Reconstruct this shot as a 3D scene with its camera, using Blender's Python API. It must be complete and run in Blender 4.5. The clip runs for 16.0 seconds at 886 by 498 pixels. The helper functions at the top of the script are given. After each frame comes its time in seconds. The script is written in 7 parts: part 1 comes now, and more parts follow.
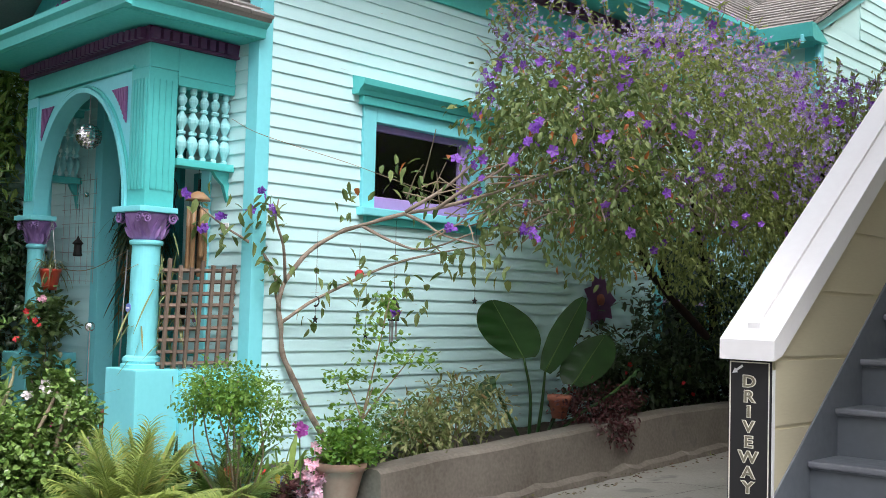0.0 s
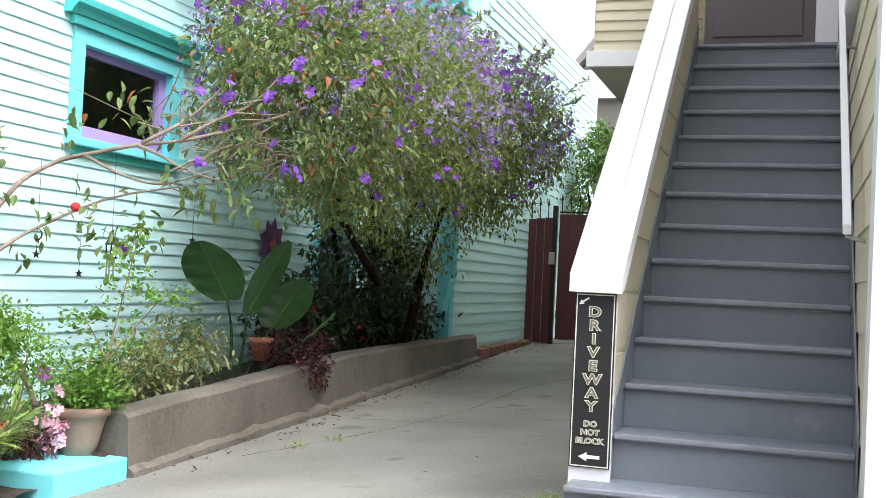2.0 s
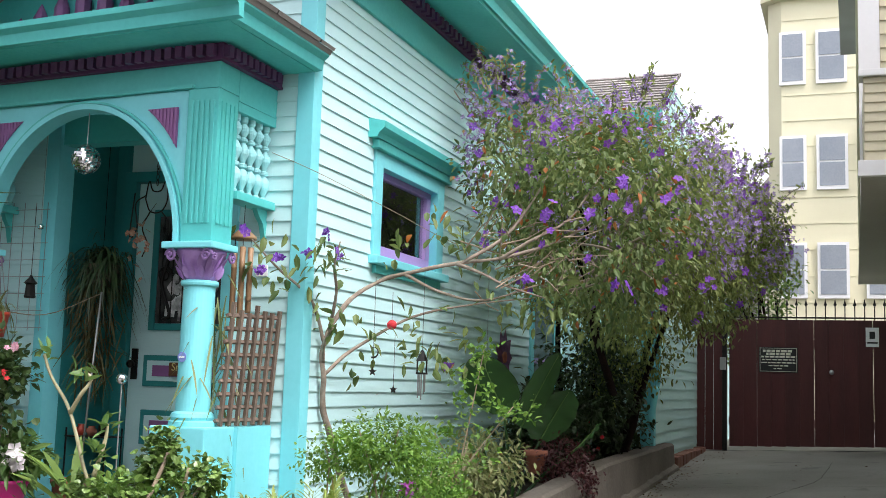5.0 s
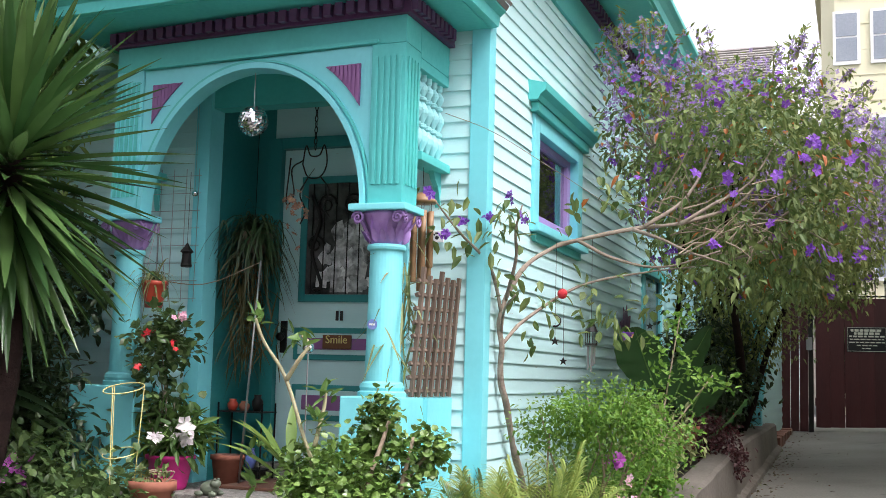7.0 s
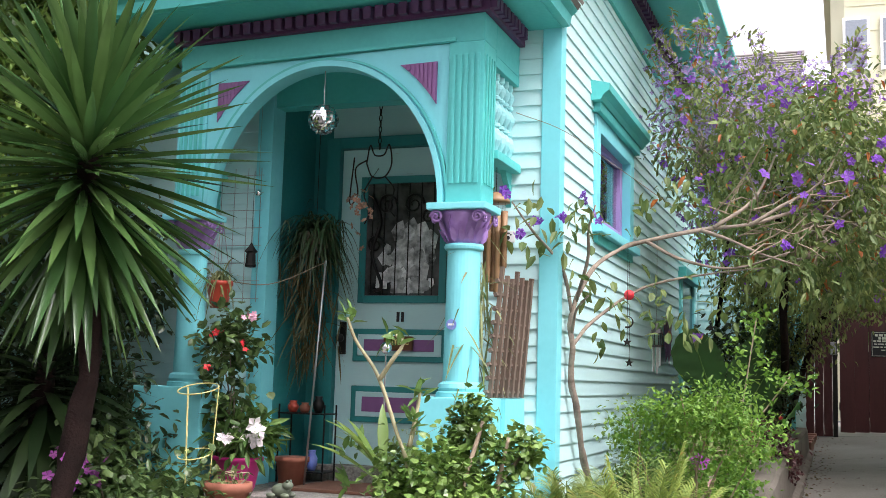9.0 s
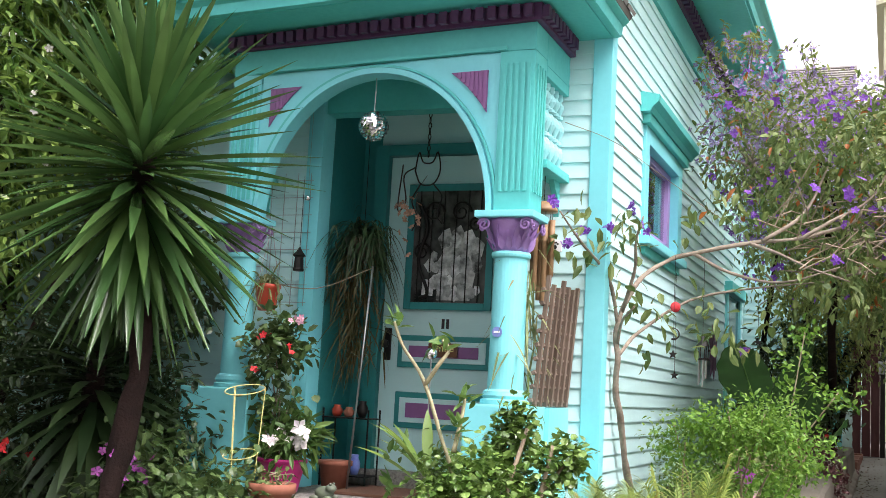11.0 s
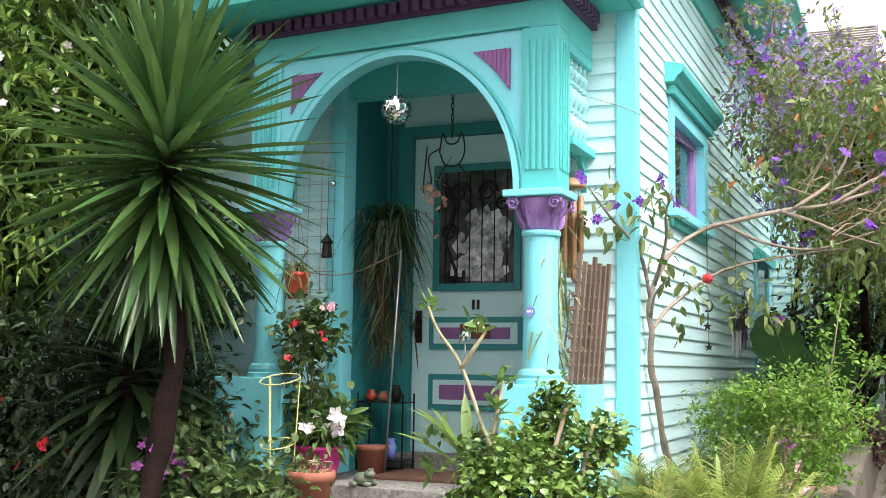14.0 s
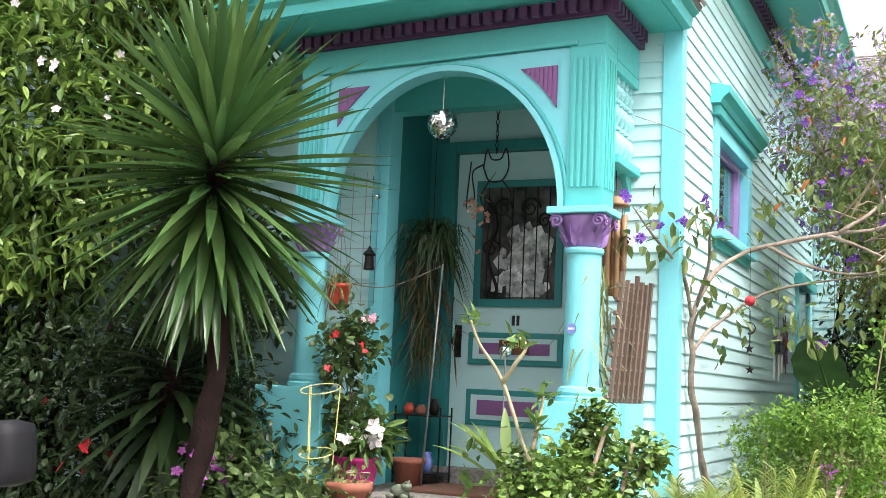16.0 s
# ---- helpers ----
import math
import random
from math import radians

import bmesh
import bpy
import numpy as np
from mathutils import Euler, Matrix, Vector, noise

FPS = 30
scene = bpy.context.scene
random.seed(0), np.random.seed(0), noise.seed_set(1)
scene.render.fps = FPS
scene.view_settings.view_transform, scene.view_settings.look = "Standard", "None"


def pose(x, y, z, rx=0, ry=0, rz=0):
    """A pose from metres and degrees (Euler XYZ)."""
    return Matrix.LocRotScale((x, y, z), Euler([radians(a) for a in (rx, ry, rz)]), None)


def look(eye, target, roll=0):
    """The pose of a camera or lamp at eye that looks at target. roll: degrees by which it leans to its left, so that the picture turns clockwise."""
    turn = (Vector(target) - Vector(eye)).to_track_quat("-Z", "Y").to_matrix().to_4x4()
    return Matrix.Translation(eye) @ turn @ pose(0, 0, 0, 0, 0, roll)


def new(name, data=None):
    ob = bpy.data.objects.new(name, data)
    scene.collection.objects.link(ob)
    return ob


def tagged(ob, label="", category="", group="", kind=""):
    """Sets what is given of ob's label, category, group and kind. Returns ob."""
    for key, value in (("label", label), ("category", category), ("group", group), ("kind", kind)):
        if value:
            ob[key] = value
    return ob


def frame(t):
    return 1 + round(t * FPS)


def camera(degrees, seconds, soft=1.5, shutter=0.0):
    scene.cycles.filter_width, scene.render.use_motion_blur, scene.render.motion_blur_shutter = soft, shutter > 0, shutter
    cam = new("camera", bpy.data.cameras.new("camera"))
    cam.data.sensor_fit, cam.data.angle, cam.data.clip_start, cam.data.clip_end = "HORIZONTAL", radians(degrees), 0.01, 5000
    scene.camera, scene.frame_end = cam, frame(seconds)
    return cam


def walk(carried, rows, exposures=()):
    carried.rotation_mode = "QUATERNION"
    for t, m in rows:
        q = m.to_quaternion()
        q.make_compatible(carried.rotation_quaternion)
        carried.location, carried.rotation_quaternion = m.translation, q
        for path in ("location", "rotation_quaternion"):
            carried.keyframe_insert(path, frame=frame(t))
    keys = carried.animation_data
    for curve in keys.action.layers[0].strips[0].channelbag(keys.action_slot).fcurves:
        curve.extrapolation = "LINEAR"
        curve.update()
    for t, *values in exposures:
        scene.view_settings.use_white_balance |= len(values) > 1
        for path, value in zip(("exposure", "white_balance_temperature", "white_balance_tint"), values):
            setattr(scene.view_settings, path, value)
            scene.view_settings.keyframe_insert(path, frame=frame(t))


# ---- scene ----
EXPOSE = [(0.0, 0.38, 6300, 15), (1.0, 0.58, 6250, 14), (2.5, 1.08, 6200, 13), (4.5, 0.54, 6350, 15), (7.0, 0.62, 6350, 18), (9.5, 0.8, 6450, 19), (12.0, 0.95, 6580, 17), (16.0, 1.15, 6580, 17)]
cam = camera(43.7, 16.0, soft=0.3)
PATH = [
    (0, (5.445, -4.626, 1.069), (4.099, -3.15, 1.17), 1.6),
    (0.5, (5.172, -4.876, 1.047), (4.01, -3.25, 1.122), 0.1),
    (1, (4.831, -5.036, 0.986), (3.863, -3.288, 1.056), -1.3),
    (1.5, (4.614, -5.176, 0.949), (3.783, -3.359, 1.034), 1.2),
    (2, (4.37, -5.323, 0.927), (3.761, -3.419, 0.983), 2.8),
    (2.5, (4.142, -5.497, 0.904), (3.629, -3.566, 0.983), 1.3),
    (3, (3.934, -5.652, 0.891), (3.502, -3.703, 1.008), 1.0),
    (3.5, (3.708, -5.774, 0.882), (3.178, -3.858, 1.102), 1.5),
    (4, (3.52, -5.899, 0.88), (2.866, -4.023, 1.11), 2.0),
    (4.5, (3.253, -5.924, 0.87), (2.548, -4.069, 1.118), 1.5),
    (4.7, (3.124, -5.942, 0.91), (2.428, -4.083, 1.155), 2.1),
    (6.8, (2.029, -6.033, 0.775), (1.327, -4.173, 0.991), -2.8),
    (7, (1.92, -6.044, 0.765), (1.219, -4.185, 0.99), 1.6),
    (7.5, (1.69, -6.12, 0.759), (1.047, -4.244, 1.022), 0.9),
    (8, (1.568, -6.108, 0.736), (1.019, -4.207, 1.028), 0.7),
    (8.5, (1.51, -6.119, 0.706), (0.977, -4.21, 0.978), 2.1),
    (9, (1.487, -6.151, 0.724), (0.804, -4.286, 0.961), 1.7),
    (9.5, (1.464, -6.165, 0.7), (0.742, -4.32, 0.973), 1.6),
    (9.7, (1.478, -6.15, 0.688), (0.719, -4.32, 0.967), 3.8),
    (11.8, (1.463, -6.192, 0.707), (0.719, -4.35, 0.948), 1.5),
    (12, (1.446, -6.187, 0.695), (0.712, -4.343, 0.942), 0.0),
    (12.5, (1.453, -6.177, 0.725), (0.71, -4.334, 0.955), -0.2),
    (13, (1.44, -6.182, 0.724), (0.671, -4.345, 0.919), 0.5),
    (13.5, (1.423, -6.186, 0.711), (0.625, -4.363, 0.914), 0.6),
    (14, (1.416, -6.172, 0.727), (0.628, -4.346, 0.938), 0.9),
    (14.5, (1.413, -6.188, 0.727), (0.618, -4.364, 0.929), 1.2),
    (15, (1.405, -6.184, 0.726), (0.595, -4.365, 0.917), -0.0),
    (15.5, (1.405, -6.188, 0.713), (0.577, -4.378, 0.907), -0.6),
    (16, (1.391, -6.205, 0.712), (0.545, -4.409, 0.951), 2.6),
]
walk(cam, [(t, look(eye, target, roll)) for t, eye, target, roll in PATH],
     exposures=EXPOSE)

# ---------------------------------------------------------------- light
sky_world = bpy.data.worlds.new("overcast_sky")
scene.world = sky_world
sky_world.use_nodes = True
wn, wl = sky_world.node_tree.nodes, sky_world.node_tree.links
wn.clear()
w_out, w_bg = wn.new("ShaderNodeOutputWorld"), wn.new("ShaderNodeBackground")
w_sky, w_hsv = wn.new("ShaderNodeTexSky"), wn.new("ShaderNodeHueSaturation")
w_sky.sky_type, w_sky.sun_disc = "NISHITA", False
SUN_ELEV, SUN_AZ = radians(58), radians(118)      # azimuth clockwise from +y
w_sky.sun_elevation, w_sky.sun_rotation = SUN_ELEV, SUN_AZ
w_sky.air_density, w_sky.dust_density = 1.0, 4.0
w_hsv.inputs["Saturation"].default_value = 0.12
w_hsv.inputs["Value"].default_value = 1.75
w_bg.inputs["Strength"].default_value = 0.15
wl.new(w_sky.outputs[0], w_hsv.inputs["Color"])
wl.new(w_hsv.outputs[0], w_bg.inputs["Color"])
wl.new(w_bg.outputs[0], w_out.inputs[0])
sun_data = bpy.data.lights.new("sun", "SUN")
sun_data.energy, sun_data.angle, sun_data.color = 1.3, radians(14), (1.0, 0.97, 0.92)
sun = new("sun", sun_data)
sun_from = Vector((math.sin(SUN_AZ) * math.cos(SUN_ELEV), math.cos(SUN_AZ) * math.cos(SUN_ELEV), math.sin(SUN_ELEV)))
sun.matrix_world = look(sun_from * 30, (0, 0, 0))

# ---------------------------------------------------------------- materials
R = random.Random(7)
RNG = np.random.default_rng(11)


def paint(name, col, col2=None, rough=0.55, metal=0.0, big=1.2, fine=35.0, amount=0.35, bump=0.15, depth=0.004,
          piece=0.0, island=0.0, dirt=0.0, stretch=(1, 1, 1), wear=None, spec=0.5):
    """A surface with variation at two scales, fine relief, and optional wear and tone by piece."""
    m = bpy.data.materials.new(name)
    m.use_nodes = True
    n, l = m.node_tree.nodes, m.node_tree.links
    b = n["Principled BSDF"]
    geo, mapn = n.new("ShaderNodeNewGeometry"), n.new("ShaderNodeMapping")
    mapn.inputs["Scale"].default_value = stretch
    l.new(geo.outputs["Position"], mapn.inputs["Vector"])
    n1, n2 = n.new("ShaderNodeTexNoise"), n.new("ShaderNodeTexNoise")
    n1.inputs["Scale"].default_value, n1.inputs["Detail"].default_value = big, 5
    n2.inputs["Scale"].default_value, n2.inputs["Detail"].default_value = fine, 4
    for q in (n1, n2):
        l.new(mapn.outputs[0], q.inputs["Vector"])
    add = n.new("ShaderNodeMath")
    add.operation = "MULTIPLY_ADD"
    add.inputs[1].default_value = 0.45
    l.new(n2.outputs["Fac"], add.inputs[0])
    l.new(n1.outputs["Fac"], add.inputs[2])
    ramp = n.new("ShaderNodeMapRange")
    ramp.inputs["From Min"].default_value, ramp.inputs["From Max"].default_value = 0.5, 0.95
    ramp.inputs["To Max"].default_value = amount
    l.new(add.outputs[0], ramp.inputs["Value"])
    mix = n.new("ShaderNodeMix")
    mix.data_type = "RGBA"
    c2 = col2 or tuple(0.62 * c for c in col)
    mix.inputs["A"].default_value, mix.inputs["B"].default_value = (*col, 1), (*c2, 1)
    l.new(ramp.outputs[0], mix.inputs["Factor"])
    out = mix.outputs["Result"]
    if wear:
        n3, r3 = n.new("ShaderNodeTexNoise"), n.new("ShaderNodeMapRange")
        n3.inputs["Scale"].default_value, n3.inputs["Detail"].default_value = wear[1], 6
        l.new(mapn.outputs[0], n3.inputs["Vector"])
        r3.inputs["From Min"].default_value, r3.inputs["From Max"].default_value = wear[2], wear[2] + 0.04
        l.new(n3.outputs["Fac"], r3.inputs["Value"])
        mw = n.new("ShaderNodeMix")
        mw.data_type = "RGBA"
        mw.inputs["B"].default_value = (*wear[0], 1)
        l.new(out, mw.inputs["A"])
        l.new(r3.outputs[0], mw.inputs["Factor"])
        out = mw.outputs["Result"]
    if piece or island:
        hsv = n.new("ShaderNodeHueSaturation")
        rnd, src = n.new("ShaderNodeMapRange"), None
        if piece:
            src = n.new("ShaderNodeObjectInfo").outputs["Random"]
        else:
            src = geo.outputs["Random Per Island"]
        k = piece or island
        rnd.inputs["To Min"].default_value, rnd.inputs["To Max"].default_value = 1 - k, 1 + k
        l.new(src, rnd.inputs["Value"])
        l.new(rnd.outputs[0], hsv.inputs["Value"])
        l.new(out, hsv.inputs["Color"])
        out = hsv.outputs["Color"]
    l.new(out, b.inputs["Base Color"])
    b.inputs["Metallic"].default_value = metal
    b.inputs["Specular IOR Level"].default_value = spec
    rr = n.new("ShaderNodeMapRange")
    rr.inputs["To Min"].default_value, rr.inputs["To Max"].default_value = max(0.03, rough - 0.1), min(1, rough + 0.12)
    l.new(n2.outputs["Fac"], rr.inputs["Value"])
    l.new(rr.outputs[0], b.inputs["Roughness"])
    if bump:
        bp = n.new("ShaderNodeBump")
        bp.inputs["Strength"].default_value, bp.inputs["Distance"].default_value = bump, depth
        l.new(add.outputs[0], bp.inputs["Height"])
        l.new(bp.outputs[0], b.inputs["Normal"])
    return m


def leafy(name, a, b_, rough=0.45, through_light=0.3, third=None):
    """Leaves: tone by leaf between two or three colours, some light shining through."""
    m = bpy.data.materials.new(name)
    m.use_nodes = True
    n, l = m.node_tree.nodes, m.node_tree.links
    b = n["Principled BSDF"]
    geo, ramp = n.new("ShaderNodeNewGeometry"), n.new("ShaderNodeValToRGB")
    e = ramp.color_ramp.elements
    e[0].color, e[1].color = (*a, 1), (*b_, 1)
    if third:
        e[1].position = 0.955
        x = e.new(0.975)
        x.color = (*third, 1)
    l.new(geo.outputs["Random Per Island"], ramp.inputs[0])
    nz, hs, mr = n.new("ShaderNodeTexNoise"), n.new("ShaderNodeHueSaturation"), n.new("ShaderNodeMapRange")
    nz.inputs["Scale"].default_value = 5.0
    l.new(geo.outputs["Position"], nz.inputs["Vector"])
    mr.inputs["To Min"].default_value, mr.inputs["To Max"].default_value = 0.6, 1.4
    l.new(nz.outputs["Fac"], mr.inputs["Value"])
    l.new(mr.outputs[0], hs.inputs["Value"])
    l.new(ramp.outputs[0], hs.inputs["Color"])
    l.new(hs.outputs[0], b.inputs["Base Color"])
    b.inputs["Roughness"].default_value = rough
    tr, ms = n.new("ShaderNodeBsdfTranslucent"), n.new("ShaderNodeMixShader")
    l.new(hs.outputs[0], tr.inputs["Color"])
    ms.inputs[0].default_value = through_light
    l.new(b.outputs[0], ms.inputs[1])
    l.new(tr.outputs[0], ms.inputs[2])
    l.new(ms.outputs[0], n["Material Output"].inputs["Surface"])
    return m


def glass(name, tint=(0.9, 0.95, 0.95), rough=0.02):
    m = bpy.data.materials.new(name)
    m.use_nodes = True
    b = m.node_tree.nodes["Principled BSDF"]
    b.inputs["Base Color"].default_value = (*tint, 1)
    b.inputs["Transmission Weight"].default_value = 1.0
    b.inputs["Roughness"].default_value = rough
    b.inputs["IOR"].default_value = 1.45
    return m


MINT = paint("pale_mint_paint", (0.58, 0.85, 0.85), (0.48, 0.75, 0.76), 0.6, fine=60, amount=0.6, bump=0.25, piece=0.035,
             stretch=(0.6, 0.6, 5), wear=((0.42, 0.5, 0.47), 9, 0.72))
TURQ = paint("light_turquoise_paint", (0.22, 0.72, 0.78), (0.16, 0.6, 0.65), 0.5, amount=0.5, bump=0.15, wear=((0.5, 0.62, 0.6), 14, 0.76))
TEAL = paint("sea_green_paint", (0.10, 0.58, 0.555), (0.065, 0.44, 0.42), 0.5, amount=0.6, bump=0.15, wear=((0.35, 0.5, 0.48), 16, 0.76))
# sea green darkened: the shade of the entry recess is in the colour
SHADE_TEAL = paint("shaded_teal_paint", (0.025, 0.27, 0.27), (0.02, 0.2, 0.2), 0.5, amount=0.6, bump=0.15)
BALUS = paint("pale_aqua_paint", (0.40, 0.80, 0.82), (0.28, 0.66, 0.68), 0.5, big=9, amount=0.6, bump=0.2)
PURP = paint("plum_paint", (0.115, 0.04, 0.12), (0.08, 0.03, 0.08), 0.55, amount=0.6, bump=0.2)
LAV = paint("lavender_paint", (0.44, 0.30, 0.62), (0.34, 0.22, 0.5), 0.5, amount=0.6, bump=0.2)
CAPM = paint("purple_capital_paint", (0.40, 0.25, 0.55), (0.24, 0.12, 0.34), 0.5, big=14, amount=0.7, bump=0.2)
ORCH = paint("orchid_panel_paint", (0.28, 0.12, 0.30), (0.20, 0.09, 0.22), 0.5, amount=0.6, bump=0.2)
SHING = paint("grey_shingle", (0.30, 0.28, 0.26), (0.19, 0.175, 0.165), 0.9, fine=70, amount=0.8, bump=0.5, island=0.22)
CONC = paint("old_concrete", (0.19, 0.17, 0.142), (0.085, 0.072, 0.056), 0.88, big=1.6, fine=45, amount=0.9, bump=0.5, depth=0.006,
             wear=((0.11, 0.1, 0.085), 3.5, 0.64))
DRIVE = paint("driveway_concrete", (0.27, 0.26, 0.23), (0.15, 0.142, 0.122), 0.85, big=0.9, fine=60, amount=0.9, bump=0.35,
              wear=((0.15, 0.145, 0.13), 2.2, 0.64))
ASPH = paint("asphalt", (0.055, 0.055, 0.055), (0.035, 0.035, 0.035), 0.9, fine=90, amount=0.8, bump=0.5)
SOIL = paint("dark_soil", (0.055, 0.04, 0.028), (0.025, 0.018, 0.012), 0.95, big=6, fine=50, amount=1, bump=1.0, depth=0.02)
STEP = paint("grey_blue_step_paint", (0.19, 0.212, 0.24), (0.138, 0.157, 0.18), 0.34, big=2.2, fine=28, amount=0.7, bump=0.15,
             wear=((0.2, 0.21, 0.23), 6, 0.7))
WHITE = paint("white_gloss_paint", (0.82, 0.82, 0.82), (0.7, 0.7, 0.69), 0.4, amount=0.4, bump=0.1)
BEIGE = paint("beige_siding_paint", (0.62, 0.57, 0.40), (0.52, 0.475, 0.33), 0.6, amount=0.5, bump=0.2, piece=0.04, stretch=(0.6, 0.6, 4))
CREAM = paint("pale_yellow_stucco", (0.74, 0.70, 0.50), (0.66, 0.62, 0.43), 0.8, amount=0.5, bump=0.2)
GREYS = paint("grey_house_siding", (0.34, 0.32, 0.29), (0.27, 0.25, 0.23), 0.8, amount=0.5, bump=0.2)
GATE = paint("oxblood_gate_paint", (0.085, 0.016, 0.016), (0.055, 0.011, 0.011), 0.55, big=2, fine=30, amount=0.8, bump=0.3, piece=0.12,
             stretch=(4, 4, 0.5), wear=((0.11, 0.05, 0.045), 8, 0.75))
IRON = paint("black_iron", (0.014, 0.014, 0.014), (0.03, 0.025, 0.02), 0.5, metal=0.5, fine=60, amount=0.6, bump=0.3)
BLACK = paint("black_sign_face", (0.01, 0.01, 0.011), (0.016, 0.016, 0.016), 0.6, amount=0.5, bump=0.1)
IVORY = paint("ivory_lettering", (0.72, 0.70, 0.60), (0.62, 0.6, 0.5), 0.5, amount=0.3, bump=0.0)
MAUVE = paint("dark_mauve_door_paint", (0.105, 0.085, 0.09), (0.085, 0.068, 0.072), 0.4, amount=0.5, bump=0.1)
LATT = paint("weathered_redwood", (0.20, 0.145, 0.11), (0.11, 0.075, 0.055), 0.85, big=5, fine=60, amount=0.9, bump=0.5, piece=0.16, stretch=(3, 3, 0.5))
BAMB = paint("bamboo", (0.34, 0.20, 0.10), (0.22, 0.12, 0.05), 0.45, big=8, amount=0.7, bump=0.2)
BARK = paint("grey_brown_bark", (0.36, 0.295, 0.23), (0.17, 0.13, 0.10), 0.9, big=9, fine=70, amount=0.9, bump=0.8, depth=0.008)
PALEBARK = paint("pale_succulent_stem", (0.34, 0.27, 0.19), (0.2, 0.15, 0.1), 0.8, big=9, fine=50, amount=0.9, bump=0.6)
FLESHY = paint("pale_fleshy_stem", (0.42, 0.40, 0.24), (0.26, 0.22, 0.12), 0.6, big=14, fine=60, amount=0.9, bump=0.4)
# near-black brown, far below the tone of the grey-brown bark
DBARK = paint("near_black_bark", (0.024, 0.014, 0.012), (0.012, 0.008, 0.007), 0.95, big=9, fine=70, amount=0.9, bump=0.9, depth=0.015, spec=0.1)
TERRA = paint("terracotta", (0.36, 0.13, 0.08), (0.24, 0.085, 0.055), 0.8, big=7, amount=0.8, bump=0.3)
TERRAP = paint("pale_clay_pot", (0.34, 0.215, 0.16), (0.25, 0.15, 0.11), 0.8, big=7, amount=0.8, bump=0.3)
RED = paint("orange_red_plastic", (0.55, 0.07, 0.035), (0.42, 0.05, 0.03), 0.4, big=8, amount=0.5, bump=0.05)
MAGENTA = paint("magenta_plastic_pot", (0.62, 0.02, 0.24), (0.5, 0.015, 0.18), 0.35, big=8, amount=0.4, bump=0.05)
CHROME = paint("mirror_tile", (0.86, 0.86, 0.87), (0.7, 0.7, 0.72), 0.09, metal=1.0, amount=0.3, bump=0.0, island=0.25)
STEEL = paint("dull_metal", (0.40, 0.40, 0.40), (0.3, 0.3, 0.29), 0.4, metal=0.8, amount=0.5, bump=0.1)
YELLOW = paint("yellow_wire", (0.72, 0.64, 0.25), (0.6, 0.52, 0.2), 0.5, amount=0.4, bump=0.0)
# near-black so that the unlit room's darkness is in the colour
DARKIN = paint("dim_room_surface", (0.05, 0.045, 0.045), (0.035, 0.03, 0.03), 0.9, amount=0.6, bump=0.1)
PANE = glass("window_glass", (0.8, 0.86, 0.86))
BRICKM = paint("red_brown_brick", (0.22, 0.10, 0.07), (0.15, 0.07, 0.05), 0.85, big=5, amount=0.8, bump=0.4, piece=0.15)
MATM = paint("brown_doormat", (0.16, 0.075, 0.045), (0.1, 0.045, 0.03), 0.95, big=6, fine=120, amount=0.8, bump=0.8)
PEB = paint("pebble_concrete", (0.34, 0.32, 0.29), (0.12, 0.11, 0.1), 0.85, big=45, fine=160, amount=1.0, bump=0.8)
PINKF = paint("pink_petals", (0.72, 0.30, 0.42), (0.75, 0.55, 0.6), 0.6, big=20, amount=0.8, bump=0, island=0.2)
REDF = paint("red_petals", (0.62, 0.03, 0.03), (0.5, 0.02, 0.05), 0.6, big=20, amount=0.6, bump=0, island=0.2)
WHITEF = paint("white_petals", (0.78, 0.74, 0.72), (0.66, 0.55, 0.6), 0.6, big=20, amount=0.6, bump=0, island=0.1)
BLUEF = paint("blue_petals", (0.12, 0.16, 0.55), (0.3, 0.4, 0.7), 0.6, big=20, amount=0.6, bump=0, island=0.1)
YELF = paint("yellow_petals", (0.75, 0.55, 0.05), (0.7, 0.4, 0.05), 0.6, big=20, amount=0.6, bump=0, island=0.1)
VIOLET = leafy("violet_petals", (0.18, 0.045, 0.42), (0.33, 0.12, 0.62), 0.6, 0.35)
PALEVIO = leafy("pale_violet_petals", (0.30, 0.20, 0.52), (0.50, 0.38, 0.66), 0.6, 0.35)
ORCHF = leafy("orchid_petals", (0.42, 0.08, 0.42), (0.55, 0.16, 0.5), 0.6, 0.3)
L_TIB = leafy("velvet_green_leaves", (0.08, 0.14, 0.035), (0.21, 0.26, 0.08), 0.55, 0.35, (0.42, 0.13, 0.03))
L_OLIVE = leafy("olive_leaves", (0.14, 0.19, 0.05), (0.38, 0.44, 0.14), 0.5, 0.5)
# very dark: carries the shade on hedge, small yucca and undergrowth
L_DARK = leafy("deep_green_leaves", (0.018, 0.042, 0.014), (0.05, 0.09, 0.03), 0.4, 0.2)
L_CIT = leafy("glossy_citrus_leaves", (0.05, 0.125, 0.022), (0.26, 0.38, 0.085), 0.3, 0.35)
L_JADE = leafy("jade_leaves", (0.065, 0.145, 0.025), (0.2, 0.31, 0.075), 0.3, 0.15)
L_FERN = leafy("bright_fern_green", (0.085, 0.205, 0.026), (0.22, 0.38, 0.058), 0.5, 0.4)
L_GER = leafy("geranium_leaves", (0.07, 0.16, 0.035), (0.185, 0.31, 0.08), 0.5, 0.3)
L_PALM = leafy("palm_green", (0.2, 0.29, 0.065), (0.4, 0.47, 0.13), 0.4, 0.35, (0.42, 0.34, 0.1))
L_MID = leafy("deep_green_leaves", (0.05, 0.105, 0.03), (0.13, 0.2, 0.065), 0.4, 0.25)
